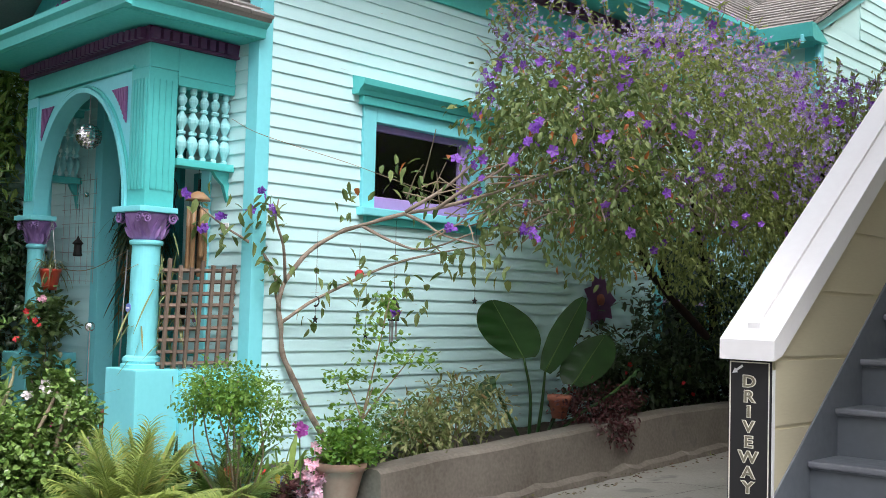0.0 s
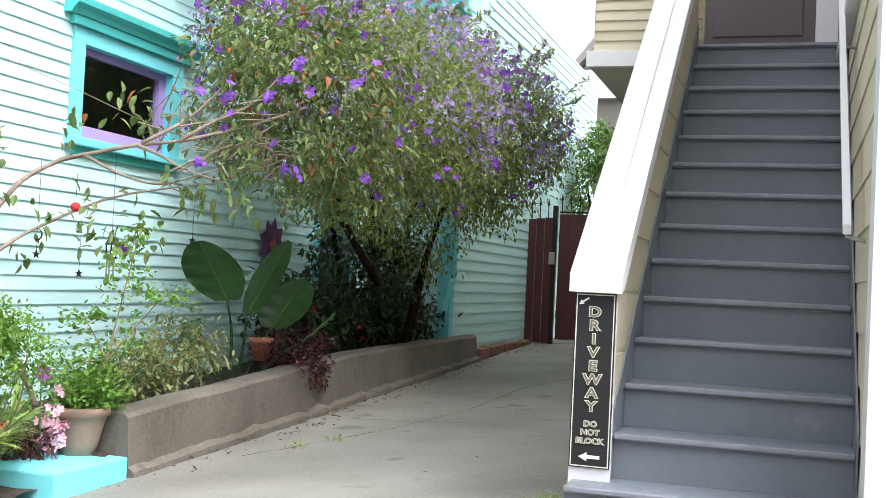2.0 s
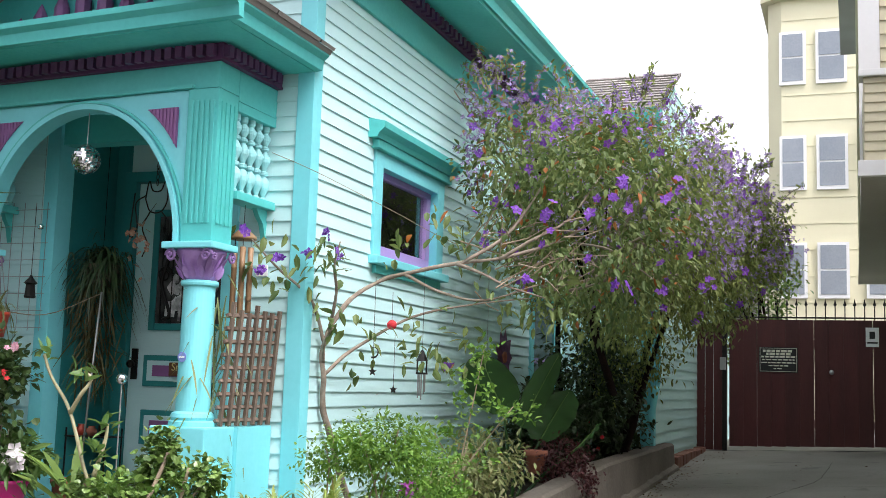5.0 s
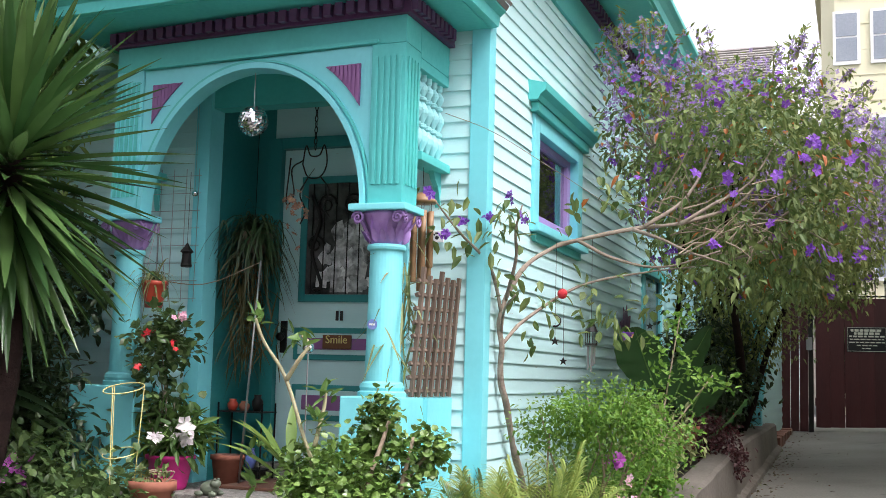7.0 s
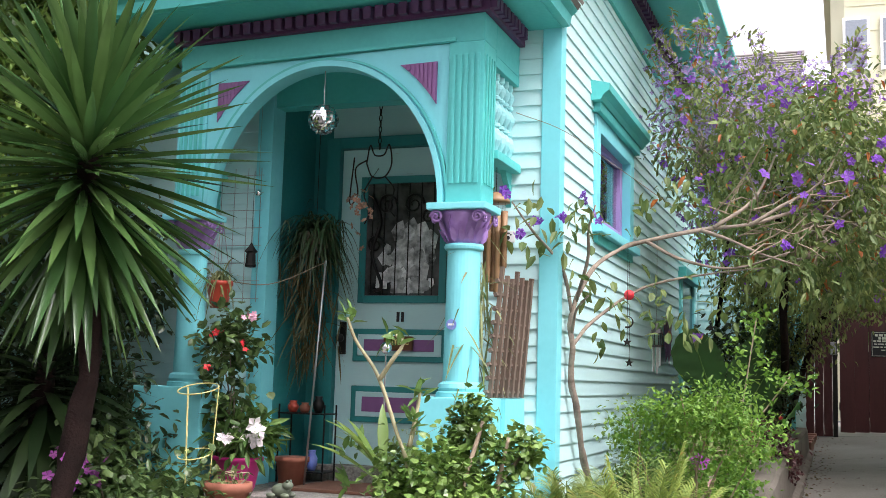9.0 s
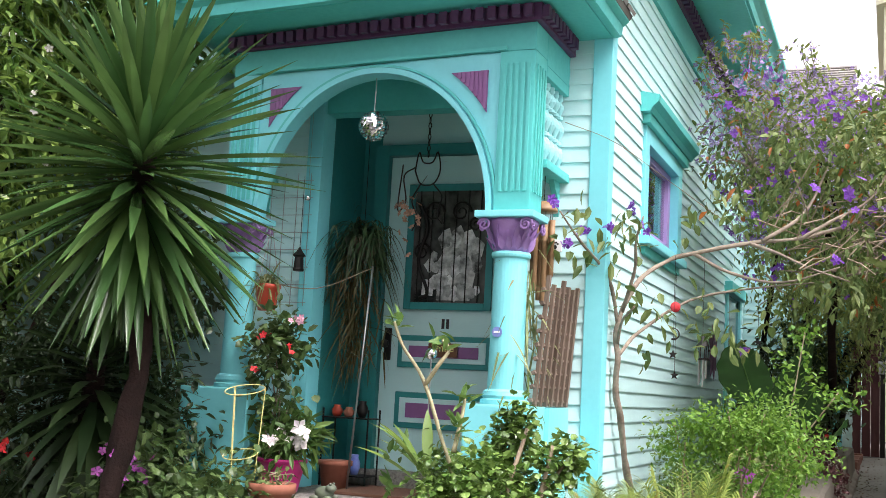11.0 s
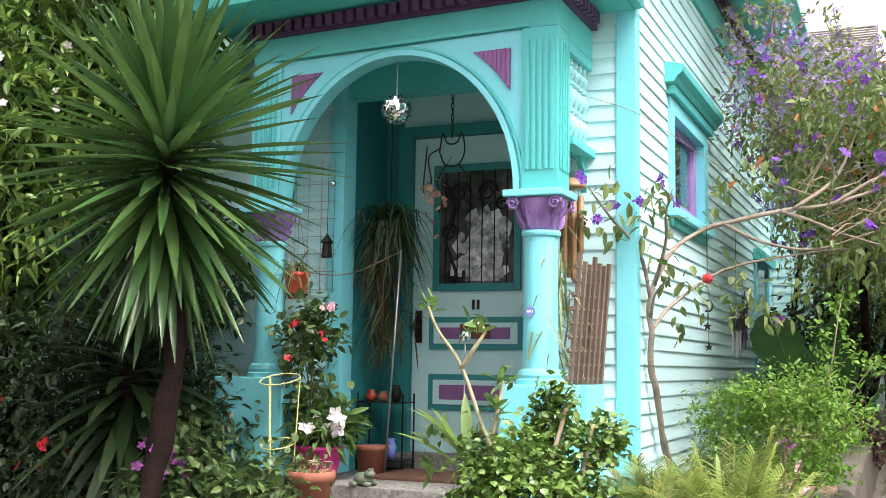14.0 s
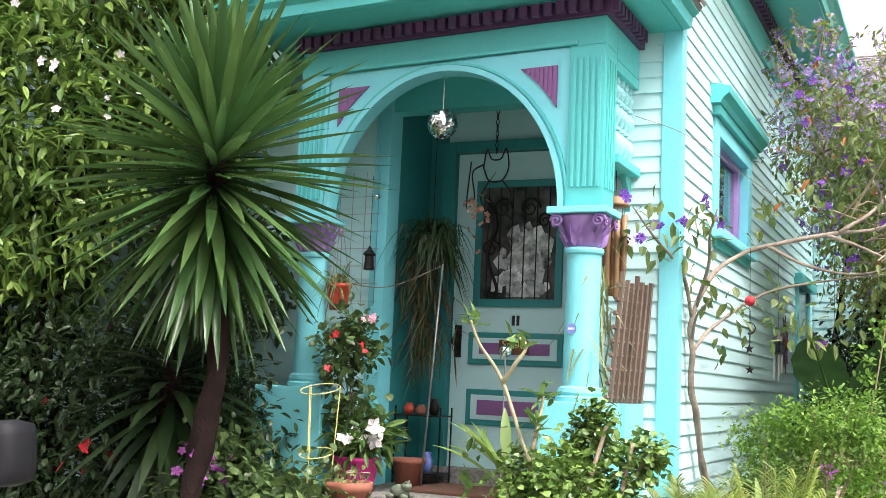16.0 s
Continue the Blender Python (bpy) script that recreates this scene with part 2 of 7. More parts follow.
L_YUC = leafy("yucca_green", (0.04, 0.105, 0.03), (0.105, 0.19, 0.055), 0.25, 0.2)
L_STRAP = leafy("strap_green", (0.14, 0.24, 0.05), (0.3, 0.42, 0.1), 0.4, 0.35, (0.45, 0.42, 0.12))
L_BIRD = leafy("banana_leaf_green", (0.022, 0.07, 0.018), (0.04, 0.115, 0.028), 0.3, 0.3)
L_MAR = leafy("maroon_leaves", (0.05, 0.012, 0.016), (0.10, 0.03, 0.03), 0.5, 0.25)
L_SPID = leafy("spider_plant_green", (0.13, 0.18, 0.05), (0.34, 0.35, 0.16), 0.5, 0.35, (0.3, 0.2, 0.08))
L_DRYF = leafy("dry_trailing_stems", (0.06, 0.065, 0.02), (0.15, 0.12, 0.05), 0.7, 0.3)


# ---------------------------------------------------------------- mesh helpers
def thing(name, loc, label, category, group="", kind=""):
    ob = new(name)
    ob.location = loc
    ob.empty_display_size = 0.1
    return tagged(ob, label, category, group, kind)


def origin_of(ob):
    v = Vector(ob.location)
    while ob.parent:
        ob = ob.parent
        v = Vector((0, 0, 0)) if ob.type == "MESH" else Vector(ob.location)
    return v


def under(ob, parent):
    """Parent ob, whose mesh is in world metres, under a thing or a part."""
    if parent is None:
        return ob
    ob.parent = parent
    top = parent
    while top.parent:
        top = top.parent
    if parent is top and top.type == "EMPTY":
        ob.matrix_parent_inverse = Matrix.Translation(-Vector(top.location))
    return ob


def part(name, bm, material, parent=None, label="", smooth=False):
    me = bpy.data.meshes.new(name)
    bm.normal_update()
    bm.to_mesh(me)
    bm.free()
    if smooth:
        me.polygons.foreach_set("use_smooth", [True] * len(me.polygons))
    me.materials.append(material)
    ob = under(new(name, me), parent)
    return tagged(ob, label) if label else ob


def from_np(name, verts, faces, material, parent=None, label="", smooth=False, kind=""):
    """A mesh from arrays: verts n x 3, faces m x 3 or m x 4."""
    me = bpy.data.meshes.new(name)
    faces = np.asarray(faces, np.int32)
    k = faces.shape[1]
    me.vertices.add(len(verts))
    me.vertices.foreach_set("co", np.asarray(verts, np.float32).ravel())
    me.loops.add(faces.size)
    me.loops.foreach_set("vertex_index", faces.ravel())
    me.polygons.add(len(faces))
    me.polygons.foreach_set("loop_start", np.arange(0, faces.size, k, dtype=np.int32))
    me.polygons.foreach_set("use_smooth", np.full(len(faces), smooth))
    me.update(calc_edges=True)
    me.validate()
    me.materials.append(material)
    ob = under(new(name, me), parent)
    return tagged(ob, label, kind=kind)


def box(bm, x0, y0, z0, x1, y1, z1, bevel=0.0):
    vs = [bm.verts.new(p) for p in ((x0, y0, z0), (x1, y0, z0), (x1, y1, z0), (x0, y1, z0), (x0, y0, z1), (x1, y0, z1), (x1, y1, z1), (x0, y1, z1))]
    fs = [bm.faces.new([vs[i] for i in f]) for f in ((0, 3, 2, 1), (4, 5, 6, 7), (0, 1, 5, 4), (1, 2, 6, 5), (2, 3, 7, 6), (3, 0, 4, 7))]
    if bevel:
        es = list({e for f in fs for e in f.edges})
        bmesh.ops.bevel(bm, geom=es, offset=bevel, segments=2, affect="EDGES", profile=0.6)
    return bm


def boxed(*a, bevel=0.0):
    return box(bmesh.new(), *a, bevel=bevel)


def prism(pts, lo, hi, axis, bm=None):
    """A polygon in the plane across axis, from lo to hi along it. pts go round the shape."""
    bm = bm or bmesh.new()
    put = {"x": lambda a, b, c: (c, a, b), "y": lambda a, b, c: (a, c, b), "z": lambda a, b, c: (a, b, c)}[axis]
    p = [bm.verts.new(put(a, b, lo)) for a, b in pts]
    q = [bm.verts.new(put(a, b, hi)) for a, b in pts]
    bm.faces.new(p), bm.faces.new(q)
    for i in range(len(pts)):
        j = (i + 1) % len(pts)
        bm.faces.new((p[i], p[j], q[j], q[i]))
    bmesh.ops.recalc_face_normals(bm, faces=bm.faces)
    return bm


def lathe(profile, centre, sides=20, bm=None, axis="z"):
    """Turned shape: (radius, height) pairs from the bottom up."""
    bm = bm or bmesh.new()
    rings = []
    for r, h in profile:
        ring = []
        for i in range(sides):
            a = 2 * math.pi * i / sides
            c, s = r * math.cos(a), r * math.sin(a)
            o = {"z": (c, s, h), "x": (h, c, s), "y": (c, h, s)}[axis]
            ring.append(bm.verts.new(Vector(centre) + Vector(o)))
        rings.append(ring)
    for a, b in zip(rings, rings[1:]):
        for i in range(sides):
            j = (i + 1) % sides
            bm.faces.new((a[i], a[j], b[j], b[i]))
    bm.faces.new(list(reversed(rings[0]))), bm.faces.new(rings[-1])
    bmesh.ops.recalc_face_normals(bm, faces=bm.faces)
    return bm


def smooth_path(pts, steps=6):
    """Catmull-Rom through the points."""
    p = [Vector(q) for q in pts]
    p = [2 * p[0] - p[1]] + p + [2 * p[-1] - p[-2]]
    out = []
    for i in range(1, len(p) - 2):
        a, b, c, d = p[i - 1 : i + 3]
        for s in range(steps):
            t = s / steps
            out.append(0.5 * (2 * b + (c - a) * t + (2 * a - 5 * b + 4 * c - d) * t * t + (3 * b - a - 3 * c + d) * t**3))
    return out + [p[-2]]


def tube(pts, r0, r1=None, sides=8, bm=None, wobble=0.0):
    """A tapered pipe or limb along a path."""
    bm = bm or bmesh.new()
    r1 = r0 if r1 is None else r1
    pts = [Vector(p) for p in pts]
    rings, up = [], Vector((0.31, 0.17, 0.93))
    for i, p in enumerate(pts):
        d = (pts[min(i + 1, len(pts) - 1)] - pts[max(i - 1, 0)]).normalized()
        u = d.cross(up)
        u = u.normalized() if u.length > 1e-3 else d.orthogonal().normalized()
        v = d.cross(u)
        r = r0 + (r1 - r0) * i / max(1, len(pts) - 1)
        ring = []
        for k in range(sides):
            a = 2 * math.pi * k / sides
            rr = r * (1 + wobble * (noise.noise(p * 9 + Vector((k * 1.7, 0, 0)))))
            ring.append(bm.verts.new(p + (u * math.cos(a) + v * math.sin(a)) * rr))
        rings.append(ring)
    for a, b in zip(rings, rings[1:]):
        for k in range(sides):
            j = (k + 1) % sides
            bm.faces.new((a[k], a[j], b[j], b[k]))
    bm.faces.new(list(reversed(rings[0]))), bm.faces.new(rings[-1])
    return bm


def unit(a):
    return a / np.maximum(np.linalg.norm(a, axis=-1, keepdims=True), 1e-9)


def frames_of(d):
    """Side and normal for rows of directions, with a random roll biased to face up."""
    up = np.array([0, 0, 1.0]) + RNG.normal(0, 0.35, d.shape)
    side = unit(np.cross(d, up))
    return side, unit(np.cross(side, d))


def leaf_arrays(p, d, length, width, fold=0.12, droop=0.15):
    """Leaves with a folded blade: rows of bases, directions, lengths and widths."""
    d = unit(d)
    side, nrm = frames_of(d)
    L, W = np.asarray(length)[:, None], np.asarray(width)[:, None]
    q = lambda a, s, h: p + d * L * a + side * W * s + nrm * L * h  # noqa: E731
    vs = np.stack([q(0, 0, 0), q(0.3, 0.45, fold * 0.6), q(0.3, -0.45, fold * 0.6), q(0.42, 0, 0.0),
                   q(0.68, 0.4, fold * 0.4 - droop * 0.4), q(0.68, -0.4, fold * 0.4 - droop * 0.4), q(1, 0, -droop)], 1)
    t = np.array([[0, 3, 1], [0, 2, 3], [1, 3, 4], [2, 5, 3], [3, 6, 4], [3, 5, 6]])
    f = (np.arange(len(p)) * 7)[:, None, None] + t[None]
    return vs.reshape(-1, 3), f.reshape(-1, 3)


def blade_arrays(p, d, length, width, droop=0.3, fold=0.25, stations=7, curl=0.0):
    """Long strap leaves that bend down under their weight."""
    d = unit(d)
    side = unit(np.cross(d, np.array([0, 0, 1.0]) + RNG.normal(0, 0.12, d.shape)))
    nrm = unit(np.cross(side, d))
    L, W = np.asarray(length)[:, None], np.asarray(width)[:, None]
    D = (np.asarray(droop) * np.ones(len(p)))[:, None]
    rows = []
    for i in range(stations):
        s = i / (stations - 1)
        w = W * 0.5 * (0.5 + 1.2 * s if s < 0.4 else 1.0 - ((s - 0.4) / 0.6) ** 1.8 * 0.97)
        c = p + d * L * s * (1 - 0.25 * D * s) + np.array([0, 0, -1.0]) * L * D * s**2 + nrm * L * curl * s * (1 - s)
        rows += [c + side * w + nrm * w * fold, c, c - side * w + nrm * w * fold]
    vs = np.stack(rows, 1)
    t = []
    for i in range(stations - 1):
        a = 3 * i
        t += [[a, a + 1, a + 4, a + 3], [a + 1, a + 2, a + 5, a + 4]]
    f = (np.arange(len(p)) * 3 * stations)[:, None, None] + np.array(t)[None]
    return vs.reshape(-1, 3), f.reshape(-1, 4)


def cloud(centre, radii, clumps, per, spread, hollow=0.55, squash=1.0):
    """Leaf bases and outward directions in clumps through an ellipsoid's outer part."""
    c, r = np.array(centre, float), np.array(radii, float)
    u = unit(RNG.normal(size=(clumps, 3)))
    rad = (hollow + (1 - hollow) * RNG.random(clumps) ** 0.7) * (0.86 + 0.28 * RNG.random(clumps))
    k = c + u * rad[:, None] * r
    p = np.repeat(k, per, 0) + RNG.normal(0, spread, (clumps * per, 3)) * (1, 1, squash)
    d = unit(unit(p - c) * 0.5 + RNG.normal(0, 0.75, p.shape) + (0, 0, -0.25))
    return p, d


def petals(p, size, count=5):
    """Open flowers of a few round petals each, at rows of places."""
    n = len(p)
    face = unit(RNG.normal(0, 0.7, (n, 3)) + (0.35, -0.75, 0.25))
    a = unit(np.cross(face, RNG.normal(size=(n, 3))))
    b = np.cross(face, a)
    vs, fs, s = [], [], np.asarray(size)[:, None] * np.ones((n, 1))
    for i in range(count):
        t = 2 * math.pi * i / count
        o = a * math.cos(t) + b * math.sin(t)
        w = -a * math.sin(t) + b * math.cos(t)
        vs.append(np.stack([p, p + s * (0.62 * o + 0.38 * w + 0.16 * face), p + s * (o + 0.06 * face), p + s * (0.62 * o - 0.38 * w + 0.16 * face)], 1))
    v = np.stack(vs, 1).reshape(-1, 3)
    f = np.arange(len(v)).reshape(-1, 4)
    return v, f


def boards(parent, axis, plane, out, u0, u1, z0, z1, step, material, holes=(), name="clapboard", proud=0.014, names_mesh={}):
    """Lap siding, board by board: axis is the one along the wall, plane its face, out +1 or -1 the way it looks."""
    count = int(math.ceil((z1 - z0) / step - 1e-6))
    for i in range(count):
        lo, hi = z0 + i * step, min(z0 + (i + 1) * step, z1)
        spans = [(u0, u1)]
        for a, b, c, d in holes:
            if lo < d - 0.004 and hi > c + 0.004:
                spans = [s for x, y in spans for s in ((x, min(y, a)), (max(x, b), y)) if s[1] - s[0] > 0.01]
        for a, b in spans:
            key = (axis, out, round(b - a, 3), round(hi - lo, 3), material.name, proud)
            if key not in names_mesh:
                bm = bmesh.new()
                w, h = b - a, hi - lo
                prof = [(0.0, 0.0), (proud, 0.0), (proud, 0.006), (0.004, h + 0.004), (0.0, h + 0.004)]
                if axis == "y":
                    prism([(out * x, z) for x, z in prof], 0, w, "y", bm)
                else:
                    prism([(out * x, z) for x, z in prof], 0, w, "x", bm)
                me = bpy.data.meshes.new(name)
                bm.to_mesh(me)
                bm.free()
                me.materials.append(material)
                names_mesh[key] = me
            ob = new(name, names_mesh[key])
            ob.parent = parent
            q = Vector((plane, a, lo)) if axis == "y" else Vector((a, plane, lo))
            top = parent
            while top.parent:
                top = top.parent
            ob.location = q - (Vector(top.location) if parent is top and top.type == "EMPTY" else Vector((0, 0, 0)))


def words(name, body, size, where, material, parent=None, spin=0.0, thick=0.002, label="", bold=0.0, wide=1.0):
    """Lettering that faces -y, standing out a little."""
    cu = bpy.data.curves.new(name, "FONT")
    cu.body, cu.size, cu.align_x, cu.align_y, cu.extrude, cu.offset = body, size, "CENTER", "CENTER", thick, bold
    cu.resolution_u = 3
    tmp = bpy.data.objects.new(name, cu)
    me = bpy.data.meshes.new_from_object(tmp)
    bpy.data.objects.remove(tmp)
    me.transform(Matrix.Translation(where) @ Matrix.Diagonal((wide, 1, 1, 1)) @ Euler((radians(90), 0, radians(spin))).to_matrix().to_4x4())
    me.materials.append(material)
    ob = under(new(name, me), parent)
    return tagged(ob, label) if label else ob


def ground_z(x, y):
    """The street falls towards -x; the driveway climbs a little towards the gate."""
    x = max(-9.0, min(9.0, x))
    f = max(0.0, min(1.0, (y + 0.5) / 9.4))
    return (1 - f) * (-0.30 + 0.1 * x) + f * (0.115 + 0.04 * x)

# ---------------------------------------------------------------- ground
xs = sorted({-400, -120, -40, -15, *np.linspace(-9, 9, 37).round(3).tolist(), 15, 40, 120, 400})
ys = sorted({-400, -120, -40, -20, -4.35, -4.33, *np.linspace(-12, 10, 45).round(3).tolist(), 14, 20, 40, 120, 400})
gv = [(x, y, ground_z(x, y) - (0.132 if y < -4.34 else 0.012)) for y in ys for x in xs]
gf = [(j * len(xs) + i, j * len(xs) + i + 1, (j + 1) * len(xs) + i + 1, (j + 1) * len(xs) + i) for j in range(len(ys) - 1) for i in range(len(xs) - 1)]
tagged(from_np("ground", gv, gf, ASPH, smooth=True), "dark grey asphalt street ground running to the horizon", "ground", kind="structure")


def sheet(name, x0, x1, y0, y1, lift, material, nx=8, ny=14, rough=0.0):
    v, f = [], []
    for j in range(ny + 1):
        for i in range(nx + 1):
            x, y = x0 + (x1 - x0) * i / nx, y0 + (y1 - y0) * j / ny
            v.append((x, y, ground_z(x, y) + lift + rough * noise.noise(Vector((x * 3, y * 3, 0.3)))))
    for j in range(ny):
        for i in range(nx):
            a = j * (nx + 1) + i
            f.append((a, a + 1, a + nx + 2, a + nx + 1))
    return from_np(name, v, f, material, smooth=True)


tagged(sheet("driveway", 1.04, 3.7, -1.6, 8.86, 0.0, DRIVE, rough=0.012), "worn grey concrete driveway with cracks and weeds", "driveway", kind="structure")
tagged(sheet("pavement", -9, 9, -4.198, -1.62, 0.0, DRIVE, 24, 6), "grey concrete pavement along the sloping street", "pavement", kind="structure")
tagged(sheet("back_yard", 0.9, 9, 8.94, 16, 0.0, DRIVE, 6, 6), "concrete yard behind the gate", "yard", kind="structure")

rim = bmesh.new()
for i in range(36):
    x0, x1 = -9 + i * 0.5, -8.5 + i * 0.5
    q = [rim.verts.new((x, y, ground_z(x, -4.2) + z)) for x in (x0, x1) for y, z in ((-4.34, -0.2), (-4.34, 0.0), (-4.33, 0.012), (-4.2, 0.012), (-4.2, -0.2))]
    for k in range(4):
        rim.faces.new((q[k], q[k + 1], q[k + 6], q[k + 5]))
tagged(part("kerb", rim, CONC), "worn grey concrete kerb at the street edge", "kerb", kind="structure")
# unseen row added across the street: blocks low sky, bounces a little light
facing = bmesh.new()
for i in range(9):
    xa = -38 + i * 9.0
    box(facing, xa, -24.0, -5.0, xa + 8.9, -15.5 - 0.5 * (i % 2), 7.0 + (i * 5 % 3) * 0.8)
tagged(part("wall_street_opposite", facing, paint("pale_grey_blocks", (0.5, 0.48, 0.45), (0.42, 0.4, 0.37), 0.8, amount=0.5, bump=0.1)), "plain pale unseen blocks added across the street to cut low sky light", "wall", kind="structure")

# ---------------------------------------------------------------- the turquoise house
WX, FY = 0.03, -0.42          # planes of the side wall and of the street front
house = thing("house", (-3.0, 4.0, 0.0), "pale mint wooden house with turquoise trim and grey shingle roof", "house")
wall = part("side_wall", boxed(WX - 0.14, FY + 0.02, -0.2, WX, 0.46, 3.62), MINT, house)
bmw = bmesh.new()
box(bmw, WX - 0.14, 0.46, -0.2, WX, 1.72, 1.70)
box(bmw, WX - 0.14, 0.46, 2.40, WX, 1.72, 3.62)
box(bmw, WX - 0.14, 1.72, -0.2, WX, 5.9, 3.62)
part("side_wall_rear", bmw, MINT, house)
WIN1 = (0.455, 1.735, 1.70, 2.42)
WIN2 = (4.2, 5.25, 0.55, 1.75)
boards(wall, "y", WX, 1, FY + 0.085, 5.5, 0.05, 3.26, 0.0875, MINT, [WIN1, WIN2])
# corner board
part("corner_board", boxed(WX - 0.085, FY - 0.02, -0.25, WX + 0.022, FY + 0.085, 3.3, bevel=0.004), TURQ, house, "flat turquoise corner board")
# street front beside and behind the porch
front = part("front_wall", boxed(-0.47, FY, -0.3, WX - 0.086, FY + 0.12, 3.62), MINT, house)
boards(front, "x", FY, -1, -0.47, WX - 0.086, 0.05, 3.2, 0.0875, MINT)
front2 = part("front_wall_beyond", boxed(-6.5, FY, -0.6, -1.72, FY + 0.12, 3.62), MINT, house)
boards(front2, "x", FY, -1, -3.9, -1.78, -0.1, 3.2, 0.0875, MINT)
part("porch_lintel_wall", boxed(-1.72, FY, 2.32, -0.47, FY + 0.12, 3.62), TEAL, house)
# frieze, dentils, soffit, gutter and roof of the long side
part("frieze", boxed(WX, FY - 0.03, 3.26, WX + 0.03, 5.5, 3.5, bevel=0.004), TEAL, house, "sea-green frieze board under the eave")
band = part("dentil_band", boxed(WX, FY - 0.04, 3.5, WX + 0.05, 5.5, 3.61), PURP, house, "plum dentil band")
me_d = None
for i in range(58):
    y = FY + 0.0 + i * 0.1
    if me_d is None:
        bm = boxed(0, 0, 0, 0.045, 0.055, 0.07)
        me_d = bpy.data.meshes.new("dentil")
        bm.to_mesh(me_d)
        bm.free()
        me_d.materials.append(PURP)
    d = new("dentil", me_d)
    d.parent, d.location = band, (WX + 0.05, y, 3.52)
part("soffit", boxed(WX - 0.1, FY - 0.4, 3.612, 0.47, 5.9, 3.645), TEAL, house)
gut = [(0.44, 3.63), (0.49, 3.64), (0.50, 3.70), (0.53, 3.74), (0.56, 3.77), (0.56, 3.81), (0.53, 3.81), (0.44, 3.79)]
part("gutter", prism(gut, FY - 0.42, 5.62, "y"), TEAL, house, "ogee gutter painted sea green")


def shingle_roof(name, origin, along, up_slope, width, height, parent, course=0.13, tab=0.3, seed=1):
    """Courses of separate shingles over a slope."""
    rr = random.Random(seed)
    o, a, u = Vector(origin), Vector(along).normalized(), Vector(up_slope).normalized()
    nrm = a.cross(u).normalized()
    if nrm.z < 0:
        nrm = -nrm
    base = bmesh.new()
    q = [o, o + a * width, o + a * width + u * height, o + u * height]
    lo = [base.verts.new(p - nrm * 0.03) for p in q]
    hi = [base.verts.new(p) for p in q]
    base.faces.new(lo), base.faces.new(hi)
    for i in range(4):
        base.faces.new((lo[i], lo[(i + 1) % 4], hi[(i + 1) % 4], hi[i]))
    bmesh.ops.recalc_face_normals(base, faces=base.faces)
    deck = part(name, base, SHING, parent)
    vs, fs = [], []
    rows = int(height / course)
    for r in range(rows):
        x = -rr.random() * tab
        while x < width:
            w = tab * rr.uniform(0.8, 1.2)
            x0, x1 = max(0, x), min(width, x + w - 0.008)
            if x1 - x0 > 0.02:
                s0, s1 = r * course - rr.uniform(0, 0.012), min(height, (r + 1) * course + 0.02)
                t0, t1 = 0.02 + rr.uniform(0, 0.005), 0.006
                k = len(vs)
                for s, t in ((s0, 0.001), (s0, t0), (s1, t1)):
                    vs += [o + a * x0 + u * s + nrm * t, o + a * x1 + u * s + nrm * t]
                fs += [(k, k + 1, k + 3, k + 2), (k + 2, k + 3, k + 5, k + 4)]
            x += w
    from_np("shingles", [tuple(v) for v in vs], fs, SHING, deck, kind="stuff")
    return deck


shingle_roof("side_roof", (0.52, FY - 0.45, 3.79), (0, 1, 0), (-1, 0, 0.85), 9.6, 4.4, house, seed=3)
part("roof_core", prism([(-6.5, 3.66), (0.4, 3.66), (-3.0, 6.55)], FY + 0.05, 12.5, "y"), MINT, house)

# side window
w1 = part("window", boxed(WX - 0.1, 0.46, 1.71, WX + 0.03, 0.575, 2.40, bevel=0.004), TURQ, house)
part("casing", boxed(WX - 0.1, 1.60, 1.71, WX + 0.03, 1.73, 2.40, bevel=0.004), TURQ, w1)
part("head_casing", boxed(WX - 0.1, 0.576, 2.30, WX + 0.03, 1.599, 2.40, bevel=0.004), TURQ, w1)
part("sill", boxed(WX - 0.1, 0.43, 1.655, WX + 0.075, 1.76, 1.71, bevel=0.008), TURQ, w1)
part("apron", boxed(WX + 0.002, 0.5, 1.60, WX + 0.035, 1.69, 1.655, bevel=0.006), TEAL, w1)
part("cornice_bed", boxed(WX, 0.42, 2.402, WX + 0.06, 1.80, 2.46, bevel=0.006), TEAL, w1)
part("cornice", prism([(WX, 2.461), (WX + 0.07, 2.461), (WX + 0.085, 2.49), (WX + 0.12, 2.52), (WX + 0.125, 2.56), (WX, 2.59)], 0.36, 1.87, "y"), TEAL, w1, "moulded sea-green cornice")
sash = bmesh.new()
box(sash, WX - 0.08, 0.576, 1.711, WX - 0.03, 1.599, 1.80, 0.003)
box(sash, WX - 0.08, 0.576, 2.255, WX - 0.03, 1.599, 2.299, 0.003)
box(sash, WX - 0.08, 0.576, 1.801, WX - 0.03, 0.60, 2.254)
box(sash, WX - 0.08, 1.52, 1.801, WX - 0.03, 1.599, 2.254, 0.003)
part("sash", sash, LAV, w1, "lavender painted sash")
pane = part("pane", boxed(WX - 0.062, 0.6, 1.8, WX - 0.056, 1.52, 2.255), PANE, w1)
pane.visible_shadow = False
# plain box behind the pane, its dimness painted into the lining
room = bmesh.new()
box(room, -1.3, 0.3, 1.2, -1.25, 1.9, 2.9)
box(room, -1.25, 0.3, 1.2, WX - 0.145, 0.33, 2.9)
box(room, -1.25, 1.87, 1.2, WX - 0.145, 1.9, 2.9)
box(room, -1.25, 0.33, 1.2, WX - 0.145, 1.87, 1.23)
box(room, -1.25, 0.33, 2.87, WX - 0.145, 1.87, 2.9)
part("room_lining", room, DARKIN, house)
